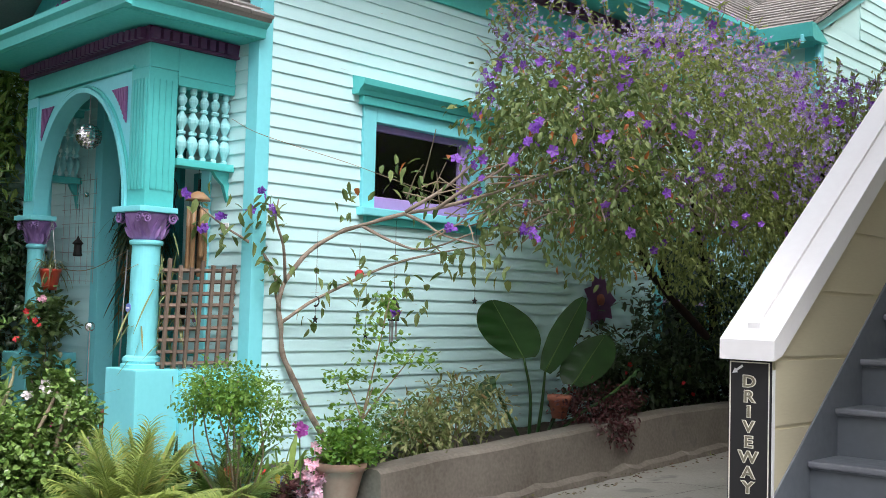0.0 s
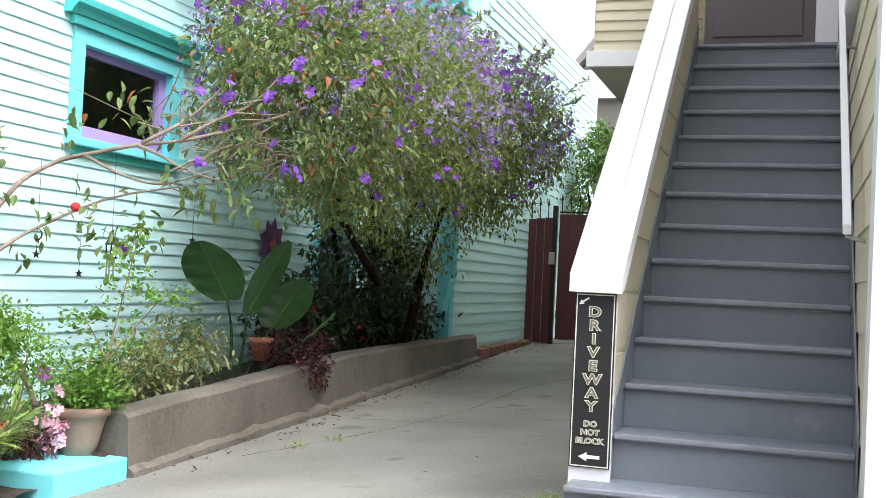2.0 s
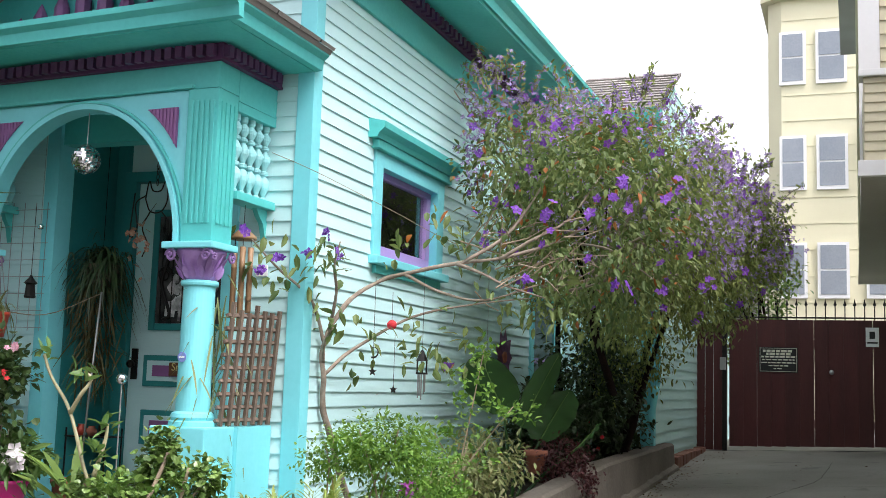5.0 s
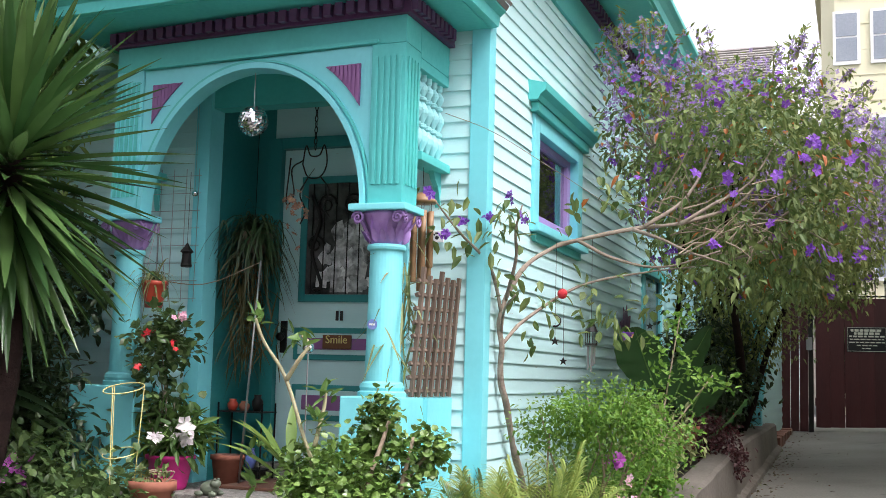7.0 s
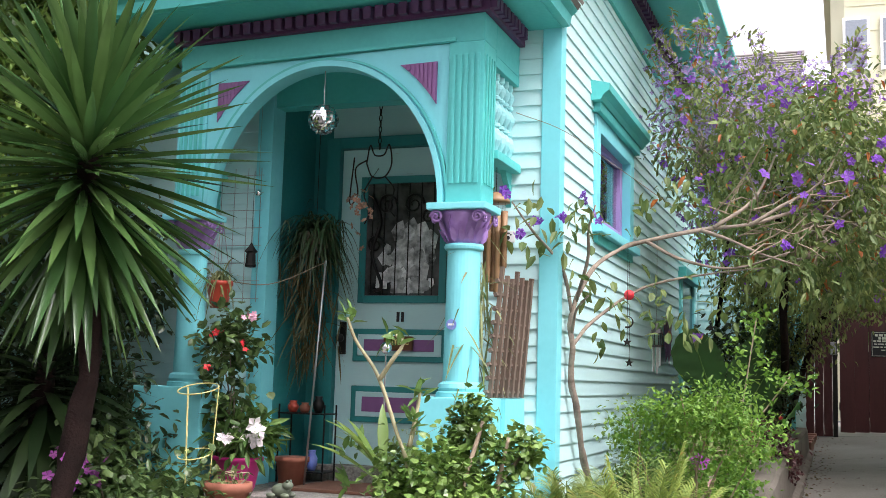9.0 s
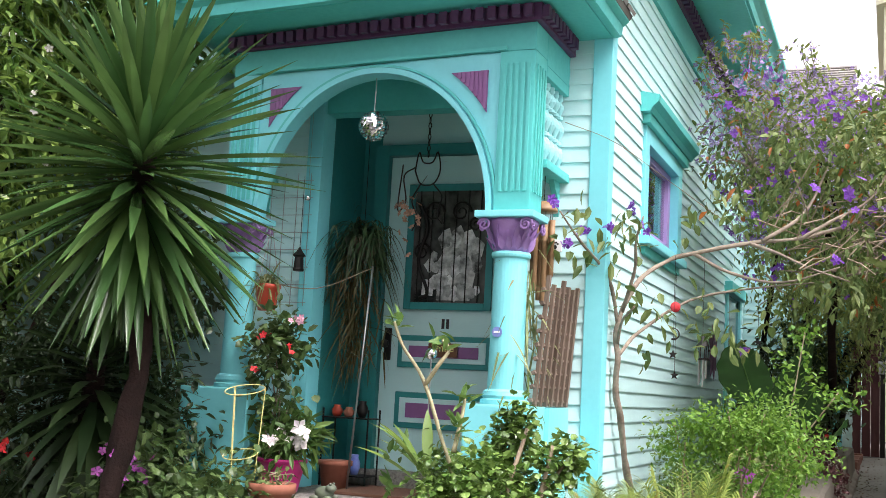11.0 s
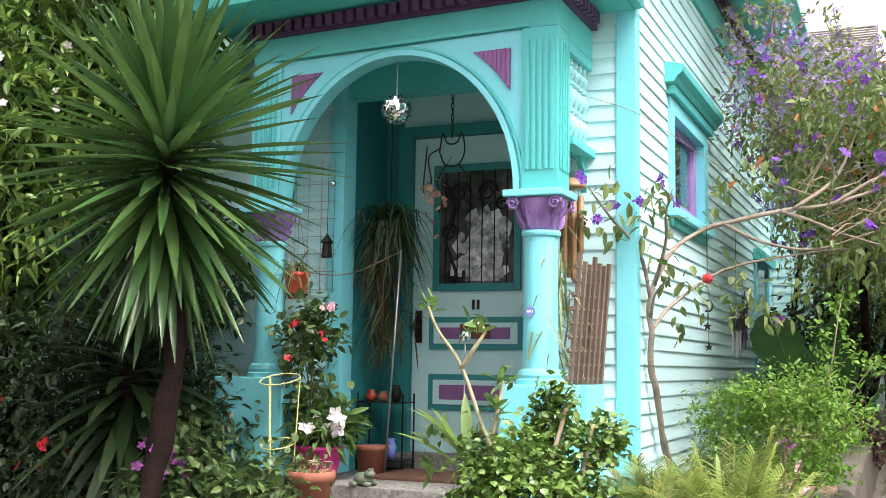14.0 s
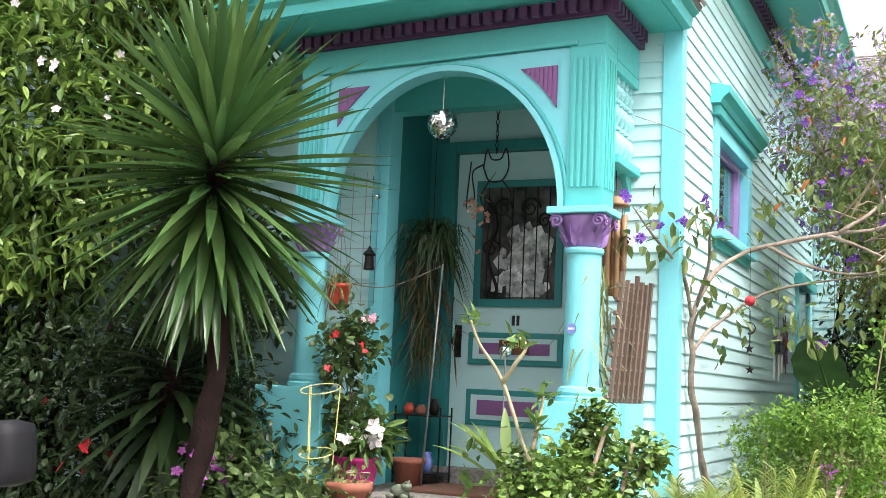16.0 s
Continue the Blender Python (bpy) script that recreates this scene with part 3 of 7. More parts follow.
# second window, half hidden in leaves
w2 = part("window", boxed(WX - 0.1, 4.2, 0.55, WX + 0.03, 4.32, 1.75, bevel=0.004), TURQ, house)
part("casing", boxed(WX - 0.1, 5.13, 0.55, WX + 0.03, 5.25, 1.75, bevel=0.004), TURQ, w2)
part("sill", boxed(WX, 4.15, 0.5, WX + 0.08, 5.3, 0.56, bevel=0.006), TURQ, w2)
part("head_casing", boxed(WX, 4.15, 1.74, WX + 0.08, 5.3, 1.84, bevel=0.006), TEAL, w2)
part("sash", boxed(WX + 0.002, 4.32, 1.13, WX + 0.02, 5.13, 1.18), LAV, w2)
part("pane", boxed(WX + 0.002, 4.32, 0.56, WX + 0.008, 5.13, 1.74), paint("dark_reflecting_glass", (0.02, 0.022, 0.022), rough=0.08, bump=0.02), w2)

# wing that steps out towards the driveway
WGX, WGY, WGE = 0.99, 5.52, 13.6
wing = part("wing_side_wall", boxed(WGX - 0.14, WGY, 0.0, WGX, WGE, 3.7), MINT, house)
boards(wing, "y", WGX, 1, WGY + 0.1, WGE - 0.1, 0.12, 3.9, 0.115, MINT)
gab = prism([(WGY, 3.701), (WGE, 3.701), (WGE, 4.4), (WGY + 1.1, 4.45)], WGX - 0.14, WGX + 0.004, "x")
part("wing_gable", gab, MINT, wing)
boards(wing, "y", WGX + 0.004, 1, WGY + 1.0, WGE - 0.1, 3.91, 4.42, 0.115, MINT)
wf = part("wing_front_wall", boxed(WX + 0.001, WGY, 0.0, WGX - 0.141, WGY + 0.12, 3.7), MINT, house)
boards(wf, "x", WGY, -1, WX + 0.03, WGX - 0.12, 0.2, 3.6, 0.0875, MINT)
part("wing_corner_board", boxed(WGX - 0.12, WGY - 0.02, 0.05, WGX + 0.02, WGY + 0.1, 3.72, bevel=0.004), TURQ, house)
part("wing_gutter", prism([(WGY - 0.32, 3.63), (WGY - 0.38, 3.66), (WGY - 0.40, 3.79), (WGY - 0.3, 3.79), (WGY - 0.02, 3.65)], 0.3, WGX + 0.12, "x"), TEAL, house, "ogee gutter painted sea green")
shingle_roof("wing_roof", (0.0, WGY - 0.36, 3.78), (1, 0, 0), (0, 1, 0.52), 1.09, 1.75, house, seed=5)
part("rake_board", prism([(WGY - 0.4, 3.68), (WGY + 1.12, 4.45), (WGY + 1.12, 4.36), (WGY - 0.4, 3.6)], WGX + 0.008, WGX + 0.035, "x"), TURQ, house)
part("downpipe", tube(smooth_path([(WGX + 0.05, WGY - 0.1, 3.65), (WGX + 0.06, WGY - 0.05, 1.2), (WGX + 0.05, WGY - 0.1, 0.9), (WGX + 0.02, WGY - 0.25, 0.55)], 4), 0.03, sides=10), TURQ, house, smooth=True)

# ---------------------------------------------------------------- porch
PY, PC = -1.05, -1.09         # porch front plane and its middle
porch = thing("porch", (PC, -0.8, 0.1), "turquoise wooden porch with round arch, fluted pilasters and purple capitals", "porch")
part("porch_floor", boxed(-2.05, -1.12, -0.5, -0.12, 0.2, 0.1, bevel=0.006), PEB, porch, "pebbled concrete porch floor")
part("landing_step", boxed(-1.62, -1.62, -0.6, -0.45, -1.121, -0.02, bevel=0.01), PEB, porch)


def arch_front():
    """Spandrel board with a round opening, from the springing up to the beam."""
    bm = bmesh.new()
    x0, x1, zb, zt, r, y0, y1 = PC - 0.71, PC + 0.71, 1.60, 2.425, 0.675, PY + 0.02, PY + 0.14
    n = 40
    ring = [(PC - r * math.cos(math.pi * i / n), zb + r * 1.14 * math.sin(math.pi * i / n)) for i in range(n + 1)]
    outer = []
    for x, z in ring:
        t = (x - PC) / r
        if abs(t) > 0.93:
            outer.append((x0 if t < 0 else x1, z))
        else:
            outer.append((PC + t / 0.93 * (x1 - x0) / 2, zt))
    rows = [[bm.verts.new((x, y, z)) for x, z in pts] for pts, y in ((ring, y0), (outer, y0), (outer, y1), (ring, y1))]
    for i in range(n):
        for a, b in ((0, 1), (1, 2), (2, 3), (3, 0)):
            bm.faces.new((rows[a][i], rows[a][i + 1], rows[b][i + 1], rows[b][i]))
    bmesh.ops.recalc_face_normals(bm, faces=bm.faces)
    return bm


part("arch", arch_front(), TURQ, porch, "round-arched turquoise spandrel board")
for r0, r1, y0, y1, mt, nm in ((0.673, 0.700, PY - 0.012, PY + 0.019, TURQ, "arch_moulding"), (0.712, 0.724, PY + 0.002, PY + 0.019, TEAL, "arch_bead")):
    bm = bmesh.new()
    rings = []
    for i in range(41):
        a = math.pi * i / 40
        rings.append([bm.verts.new((PC - r * math.cos(a), y, 1.60 + r * (1.14 if r < 0.705 else 1.128) * math.sin(a))) for r, y in ((r0, y1), (r0, y0), (r1, y0), (r1, y1))])
    for a, b in zip(rings, rings[1:]):
        for k in range(4):
            bm.faces.new((a[k], a[(k + 1) % 4], b[(k + 1) % 4], b[k]))
    part(nm, bm, mt, porch)
for s in (-1, 1):
    xa = PC + s * 0.645
    pts = [(xa, 2.335)] + [(PC + s * v, 1.6 + 0.89 * math.sqrt(1 - (v / 0.79) ** 2)) for v in (0.446, 0.49, 0.53, 0.57, 0.61, 0.645)]
    sp = part("spandrel_panel", prism(pts, PY + 0.008, PY + 0.018, "y"), ORCH, porch, "ribbed orchid-purple corner panel")
    for i in range(8):
        x = PC + s * (0.475 + i * 0.023)
        drop = 1.615 + 0.89 * math.sqrt(1 - ((abs(x - PC) + 0.006) / 0.79) ** 2)
        part("rib", boxed(x - 0.006, PY + 0.002, drop, x + 0.006, PY + 0.0075, 2.33), ORCH, sp)
# beam, dentils, soffit, gutter round three sides
XL, XR = PC - 0.90, PC + 0.90
part("beam", boxed(XL, PY + 0.0, 2.426, XR, PY + 0.2, 2.57, bevel=0.004), TEAL, porch)
part("beam_bead", boxed(XL + 0.15, PY - 0.016, 2.428, XR - 0.15, PY - 0.001, 2.448, bevel=0.004), TEAL, porch)
part("side_beam", boxed(XR - 0.16, PY + 0.201, 2.40, XR, FY - 0.002, 2.57, bevel=0.004), TEAL, porch)
part("side_beam", boxed(XL, PY + 0.201, 2.40, XL + 0.16, FY - 0.002, 2.57, bevel=0.004), TEAL, porch)
pb = part("dentil_band", boxed(XL - 0.03, PY - 0.03, 2.571, XR + 0.03, FY - 0.003, 2.66), PURP, porch, "plum dentil band")
bm = boxed(0, 0, 0, 0.042, 0.035, 0.062)
me_p = bpy.data.meshes.new("dentil")
bm.to_mesh(me_p)
bm.free()
me_p.materials.append(PURP)
for i in range(28):
    d = new("dentil", me_p)
    d.parent, d.location = pb, (XL - 0.02 + i * 0.0655, PY - 0.065, 2.585)
for i in range(9):
    d = new("dentil", me_p)
    d.parent, d.location = pb, (XR + 0.065, PY - 0.02 + i * 0.0655, 2.585)
    d.rotation_euler = (0, 0, radians(90))
part("porch_soffit", boxed(XL - 0.24, PY - 0.33, 2.661, XR + 0.24, FY - 0.004, 2.69), TEAL, porch)
part("porch_ceiling", boxed(XL + 0.161, PY + 0.201, 2.5, XR - 0.161, FY - 0.004, 2.53), TEAL, porch)
gp = [(0.0, 0.0), (0.04, 0.005), (0.05, 0.06), (0.08, 0.085), (0.085, 0.115), (0.0, 0.115)]
bm = prism([(PY - 0.33 - a, 2.665 + b) for a, b in gp], XL - 0.325, XR + 0.325, "x")
part("front_gutter", bm, TEAL, porch, "moulded sea-green gutter")
part("side_gutter", prism([(XR + 0.241 + a, 2.6651 + b) for a, b in gp], PY - 0.329, FY - 0.005, "y"), TEAL, porch)
part("side_gutter", prism([(XL - 0.241 - a, 2.6651 + b) for a, b in gp], PY - 0.329, FY - 0.005, "y"), TEAL, porch)
# pediment
ped = part("pediment", prism([(XL - 0.25, 2.782), (XR + 0.25, 2.782), (PC, 3.42)], PY - 0.05, PY + 0.02, "y"), TEAL, porch)
for k in range(9):
    u = -0.62 + k * 0.155
    h = 0.34 * (1 - abs(u) / 0.8)
    part("carved_leaf", lathe([(0.004, 0), (0.05, 0.06 * h / 0.3), (0.045, 0.6 * h), (0.004, h)], (PC + u, PY - 0.055, 2.80), 8), ORCH, ped)
for s in (-1, 1):
    sl = Vector((-s, 0, 0.56)).normalized()
    shingle_roof("porch_roof", (PC + s * 1.24, PY - 0.42, 2.785), (0, 1, 0), tuple(sl), FY - PY + 0.42, 1.42, porch, seed=8 + s)
    p0, p1 = Vector((PC + s * 1.25, 0, 2.75)), Vector((PC, 0, 3.46))
    part("rake", prism([(p0.x, p0.z), (p1.x, p1.z), (p1.x, p1.z - 0.1), (p0.x - s * 0.2, p0.z)], PY - 0.46, PY - 0.421, "y"), TEAL, porch)

for s in (-1, 1):
    a, b = (PC + s * 0.90, PC + s * 0.711)
    x0, x1 = min(a, b), max(a, b)
    pil = part("pilaster", boxed(x0, PY + 0.0, 1.601, x1, PY + 0.2, 2.425, bevel=0.005), TEAL if s > 0 else TURQ, porch, "fluted pilaster")
    for k in range(5):
        xx = x0 + 0.030 + k * 0.0325
        part("flute", boxed(xx - 0.010, PY - 0.008, 1.70, xx + 0.010, PY - 0.0005, 2.36, bevel=0.003), TEAL, pil)
    if s > 0:
        for k in range(4):
            yy = PY + 0.04 + k * 0.042
            part("flute", boxed(x1 + 0.0005, yy - 0.011, 1.70, x1 + 0.008, yy + 0.011, 2.36, bevel=0.003), TEAL, pil)
    cx, cy = (x0 + x1) / 2 - 0.02 * s, PY + 0.1
    part("abacus", boxed(cx - 0.155, cy - 0.15, 1.565, cx + 0.155, cy + 0.11, 1.60, bevel=0.006), TURQ, pil)
    col = part("column", lathe([(0.122, 0.646), (0.122, 0.668), (0.108, 0.675), (0.114, 0.69), (0.108, 0.71), (0.09, 0.722), (0.088, 0.9), (0.083, 1.37), (0.097, 1.378), (0.1, 1.39), (0.097, 1.402), (0.085, 1.405)], (cx, cy, 0), 32), TURQ, porch, "smooth round turquoise column", smooth=False)
    cap = part("capital", lathe([(0.08, 1.405), (0.084, 1.43), (0.095, 1.48), (0.118, 1.525), (0.132, 1.548), (0.132, 1.564)], (cx, cy, 0), 28), CAPM, col, "purple leaf capital with scrolls", smooth=True)
    for gx, gy, face in ((-0.108, -0.122, 0), (0.108, -0.122, 0), (0.128, -0.09, 1), (0.128, 0.09, 1), (-0.128, -0.09, 1)):
        c = Vector((cx + gx, cy + gy, 1.53))
        turn = 1 if (gx if face == 0 else gy) > 0 else -1
        bm = bmesh.new()
        sp = []
        for u in range(22):
            t, rr = u * 0.55, 0.034 - 0.00145 * u
            o = (turn * rr * math.cos(t), rr * math.sin(t))
            sp.append(c + (Vector((o[0], -0.0006 * u, o[1])) if face == 0 else Vector((0.0006 * u * (1 if gx > 0 else -1), o[0], o[1]))))
        tube(sp, 0.008, 0.005, 7, bm)
        part("scroll", bm, CAPM, cap, smooth=True)
    ang = np.linspace(0, 2 * math.pi, 28, endpoint=False)
    odd = np.arange(28) % 2
    pp = np.stack([cx + 0.088 * np.cos(ang), cy + 0.088 * np.sin(ang), 1.408 + 0.03 * odd], 1)
    dd = np.stack([0.4 * np.cos(ang), 0.4 * np.sin(ang), np.ones(28)], 1)
    v, f = leaf_arrays(pp, dd, 0.085 + 0.03 * odd, np.full(28, 0.034), -0.12, 0.22)
    from_np("acanthus", v, f, CAPM, cap, smooth=True, kind="stuff")
    part("pedestal", boxed(cx - (0.165 if s > 0 else 0.29), PY - 0.04, -0.55, cx + 0.165, PY + 0.25, 0.645, bevel=0.008), TURQ, porch)
# low side walls of the porch, the spindle screens and shelves
for s in (-1, 1):
    xo = XR if s > 0 else XL
    part("parapet", boxed(min(xo + s * 0.072, xo - s * 0.13), PY + 0.251, -0.5, max(xo + s * 0.072, xo - s * 0.13), FY - 0.022, 0.642), TURQ, porch)
    scr = part("screen_rail", boxed(min(xo + s * 0.02, xo - s * 0.1), PY + 0.201, 1.86, max(xo + s * 0.02, xo - s * 0.1), FY - 0.003, 1.905, bevel=0.004), TEAL, porch)
    part("screen_top_rail", boxed(min(xo, xo - s * 0.09), PY + 0.202, 2.345, max(xo, xo - s * 0.09), FY - 0.003, 2.399, bevel=0.004), TEAL, scr)
    prof = [(0.02, 1.906), (0.02, 1.925), (0.012, 1.932), (0.018, 1.95), (0.033, 1.985), (0.036, 2.01), (0.026, 2.04), (0.013, 2.055), (0.026, 2.062), (0.026, 2.078), (0.013, 2.085), (0.018, 2.1), (0.034, 2.135), (0.035, 2.155), (0.02, 2.185), (0.012, 2.2), (0.025, 2.207), (0.025, 2.222), (0.013, 2.23), (0.029, 2.262), (0.029, 2.28), (0.013, 2.305), (0.021, 2.315), (0.021, 2.345)]
    for k in range(5):
        part("baluster", lathe(prof, (xo - s * 0.045, PY + 0.265 + k * 0.08, 0), 14), BALUS, scr)
    bk = part("bracket", prism([(FY - 0.003, 1.859), (FY - 0.13, 1.859), (FY - 0.1, 1.82), (FY - 0.05, 1.78), (FY - 0.02, 1.70), (FY - 0.003, 1.66)], xo - s * 0.06, xo - s * 0.03, "x"), TEAL, scr)


def settle_porch():
    """The porch front follows the slant of the street: its far end lies a little further back."""
    def moved(p):
        u = max(0.0, -0.46 - p.x)
        k = min(1.0, max(0.0, (FY - p.y) / (FY - PY)))
        h = min(1.0, max(0.0, (p.z - 0.3) / 2.0))
        return Vector((p.x - 0.08 * u, p.y + 0.15 * u * k, p.z + 0.02 * u * h))
    for ob in porch.children_recursive:
        if ob.type != "MESH":
            continue
        off = Vector(ob.location)
        if ob.data.users > 1:
            ob.location += moved(off) - off
        else:
            for w in ob.data.vertices:
                w.co = moved(w.co + off) - off


settle_porch()

# ---------------------------------------------------------------- entry recess and front door
DY = 0.10
# recess walls take the darkened teal, which carries the porch shade
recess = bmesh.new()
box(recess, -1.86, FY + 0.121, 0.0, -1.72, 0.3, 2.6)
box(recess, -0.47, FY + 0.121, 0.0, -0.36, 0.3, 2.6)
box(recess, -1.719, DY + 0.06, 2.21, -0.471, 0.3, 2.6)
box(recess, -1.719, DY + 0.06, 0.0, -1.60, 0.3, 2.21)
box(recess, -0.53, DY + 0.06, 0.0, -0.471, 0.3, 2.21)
tagged(part("wall_entry", recess, SHADE_TEAL), "sea-green panelled walls of the entry recess, coloured darker for its shade", "wall", kind="structure")
rc = part("ceiling", boxed(-1.719, FY + 0.121, 2.49, -0.471, DY + 0.059, 2.53), TEAL)
tagged(rc, "sea-green entry ceiling", "ceiling", kind="structure")
for xa, xb in ((-1.80, -1.70), (-0.49, -0.40)):
    part("entry_corner_board", boxed(xa, FY - 0.028, 0.1, xb, FY + 0.1205, 2.5, bevel=0.004), TURQ, porch, "turquoise corner board of the entry recess")
tb = part("wall_transom", boxed(-1.58, DY + 0.03, 2.24, -0.55, DY + 0.059, 2.44), MINT)
tagged(tb, "pale mint transom panel over the door", "wall", kind="structure")
door = part("door_1", boxed(-1.50, DY + 0.02, 0.2, -0.64, DY + 0.06, 2.16, bevel=0.003), MINT)
tagged(door, "pale mint front door with leaded glass and purple panels", "door", kind="structure")
cs = bmesh.new()
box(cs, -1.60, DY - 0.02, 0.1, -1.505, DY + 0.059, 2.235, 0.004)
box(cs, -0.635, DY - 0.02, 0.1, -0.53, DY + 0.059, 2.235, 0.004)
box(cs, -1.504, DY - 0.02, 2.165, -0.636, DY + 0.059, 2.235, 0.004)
part("door_casing", cs, SHADE_TEAL, door)
part("threshold", boxed(-1.62, DY - 0.1, 0.101, -0.5, DY + 0.06, 0.198, bevel=0.004), PEB, door)
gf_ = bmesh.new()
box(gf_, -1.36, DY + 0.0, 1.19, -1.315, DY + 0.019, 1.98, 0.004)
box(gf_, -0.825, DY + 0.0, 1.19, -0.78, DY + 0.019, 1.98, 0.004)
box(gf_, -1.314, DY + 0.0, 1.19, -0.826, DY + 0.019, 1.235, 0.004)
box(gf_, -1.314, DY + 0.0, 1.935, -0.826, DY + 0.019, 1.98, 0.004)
part("glass_frame", gf_, SHADE_TEAL, door)
part("door_glass", boxed(-1.314, DY + 0.008, 1.236, -0.826, DY + 0.018, 1.934), paint("leaded_glass", (0.015, 0.017, 0.018), (0.16, 0.16, 0.155), 0.08, big=5, fine=16, amount=1.0, bump=0.3), door)
for i in range(6):
    x = -1.275 + i * 0.081
    part("grille_bar", tube([(x, DY + 0.0, 1.236), (x, DY + 0.0, 1.934)], 0.004, sides=6), IRON, door)
for k, (x, z, r) in enumerate(((-1.18, 1.8, 0.07), (-1.0, 1.8, 0.07), (-0.9, 1.72, 0.05), (-1.25, 1.55, 0.06))):
    pts = [Vector((x + r * (1 - u / 22) * math.cos(u * 0.55), DY - 0.004, z + r * (1 - u / 22) * math.sin(u * 0.55))) for u in range(20)]
    part("scrollwork", tube(pts, 0.009, 0.004, 6), IRON, door, smooth=True)
part("scrollwork", tube(smooth_path([(-1.28, DY - 0.004, 1.86), (-1.22, DY - 0.004, 1.7), (-1.27, DY - 0.004, 1.5), (-1.2, DY - 0.004, 1.3), (-1.25, DY - 0.004, 1.26)], 6), 0.016, 0.01, 6), IRON, door, smooth=True)
# print made large and pale, reflections in the glass included
part("picture_behind_glass", prism([(-1.14, 1.25), (-0.92, 1.25), (-0.89, 1.42), (-0.94, 1.6), (-1.0, 1.72), (-1.08, 1.66), (-1.13, 1.5)], DY + 0.003, DY + 0.007, "y"), paint("pale_print", (0.72, 0.72, 0.7), (0.1, 0.1, 0.1), 0.3, big=16, fine=40, amount=1.0, bump=0), door)
# scattered pale patches that paint in the lace and reflections on the glass
PALE_PATCH = paint("pale_reflection_patch", (0.85, 0.86, 0.85), (0.1, 0.1, 0.1), 0.12, big=11, fine=40, amount=1.0, bump=0.1, piece=0.35)
for k in range(34):
    u, w = R.uniform(-1.2, -0.87), 1.27 + 0.46 * R.random() ** 1.1
    n_s, r_s, turn = R.choice((4, 5, 5)), R.uniform(0.02, 0.055), R.uniform(0, 6.28)
    pts = [(min(-0.83, u + r_s * math.cos(turn + 6.283 * q / n_s)), max(1.24, w + 1.3 * r_s * math.sin(turn + 6.283 * q / n_s))) for q in range(n_s)]
    part("leaded_piece", prism(pts, DY + 0.0025 - 0.00005 * k, DY + 0.003, "y"), PALE_PATCH, door)
for zz, hh in ((0.83, 0.2), (0.46, 0.22)):
    p1 = part("door_panel", boxed(-1.38, DY + 0.004, zz, -0.76, DY + 0.019, zz + hh, bevel=0.006), SHADE_TEAL, door)
    part("panel_moulding", boxed(-1.345, DY - 0.003, zz + 0.035, -0.795, DY + 0.003, zz + hh - 0.035, bevel=0.003), MINT, p1)
    part("panel_field", boxed(-1.30, DY - 0.008, zz + 0.065, -0.84, DY - 0.0035, zz + hh - 0.065, bevel=0.002), ORCH, p1)
for x in (-1.088, -1.058):
    part("number_bar", boxed(x - 0.008, DY + 0.010, 1.075, x + 0.008, DY + 0.0195, 1.135), BLACK, door, "dark number reduced to plain bars")
sm = part("smile_plaque", boxed(-1.16, DY - 0.03, 0.90, -0.97, DY - 0.009, 0.985, bevel=0.004), paint("varnished_wood", (0.16, 0.07, 0.03), rough=0.35), door, "small brown wooden plaque with gilt word")
words("lettering", "Smile", 0.07, (-1.065, DY - 0.031, 0.955), YELLOW, sm)
lk = part("lock_plate", boxed(-1.475, DY + 0.005, 0.87, -1.43, DY + 0.0195, 1.07, bevel=0.004), IRON, door, "black iron lock plate")
part("knob", lathe([(0.012, 0), (0.012, -0.02), (0.025, -0.03), (0.026, -0.045), (0.01, -0.055)], (-1.452, DY + 0.004, 0.97), 14, axis="y"), IRON, lk, smooth=True)

# ---------------------------------------------------------------- retaining wall and garden beds
rw = part("retaining_wall", bmesh.new(), CONC)
bm = bmesh.new()
n = 66
rings = []
for i in range(n + 1):
    y = -0.32 + (6.25 + 0.32) * i / n
    zb = ground_z(1.1, y) - 0.15
    zt = 0.155 + 0.16 * min(1, (y + 0.32) / 3.2) + 0.03 * max(0, (y - 3) / 3.2) + 0.008 * noise.noise(Vector((y * 2, 0, 0)))
    j = 0.012 * noise.noise(Vector((y * 1.3, 4, 0)))
    g = 0.03 * noise.noise(Vector((y * 5.1, 9, 0)))
    rings.append([bm.verts.new(p) for p in ((0.92, y, zb), (1.175 + g, y, zb), (1.155 + g, y, zb + 0.19 + g), (1.113 + j, y, zb + 0.215 + g), (1.10 + j, y, zt - 0.02), (1.075 + j, y, zt), (0.94, y, zt + 0.004), (0.92, y, zt - 0.02))])
for a, b in zip(rings, rings[1:]):
    for k in range(8):
        bm.faces.new((a[k], a[(k + 1) % 8], b[(k + 1) % 8], b[k]))
bm.faces.new(rings[0]), bm.faces.new(rings[-1])
bmesh.ops.recalc_face_normals(bm, faces=bm.faces)
bm.to_mesh(rw.data)
bm.free()
tagged(rw, "low stained concrete retaining wall beside the driveway", "wall", kind="structure")
kb = thing("brick_kerb", (1.05, 7.4, 0.1), "low kerb of old red-brown brick at the house foot", "kerb")
for i in range(11):
    y = 6.3 + i * 0.225
    part("brick", boxed(1.0, y, 0.02, 1.13 + R.uniform(-0.01, 0.01), y + 0.21, 0.2 + R.uniform(-0.012, 0.012), bevel=0.01), BRICKM, kb)


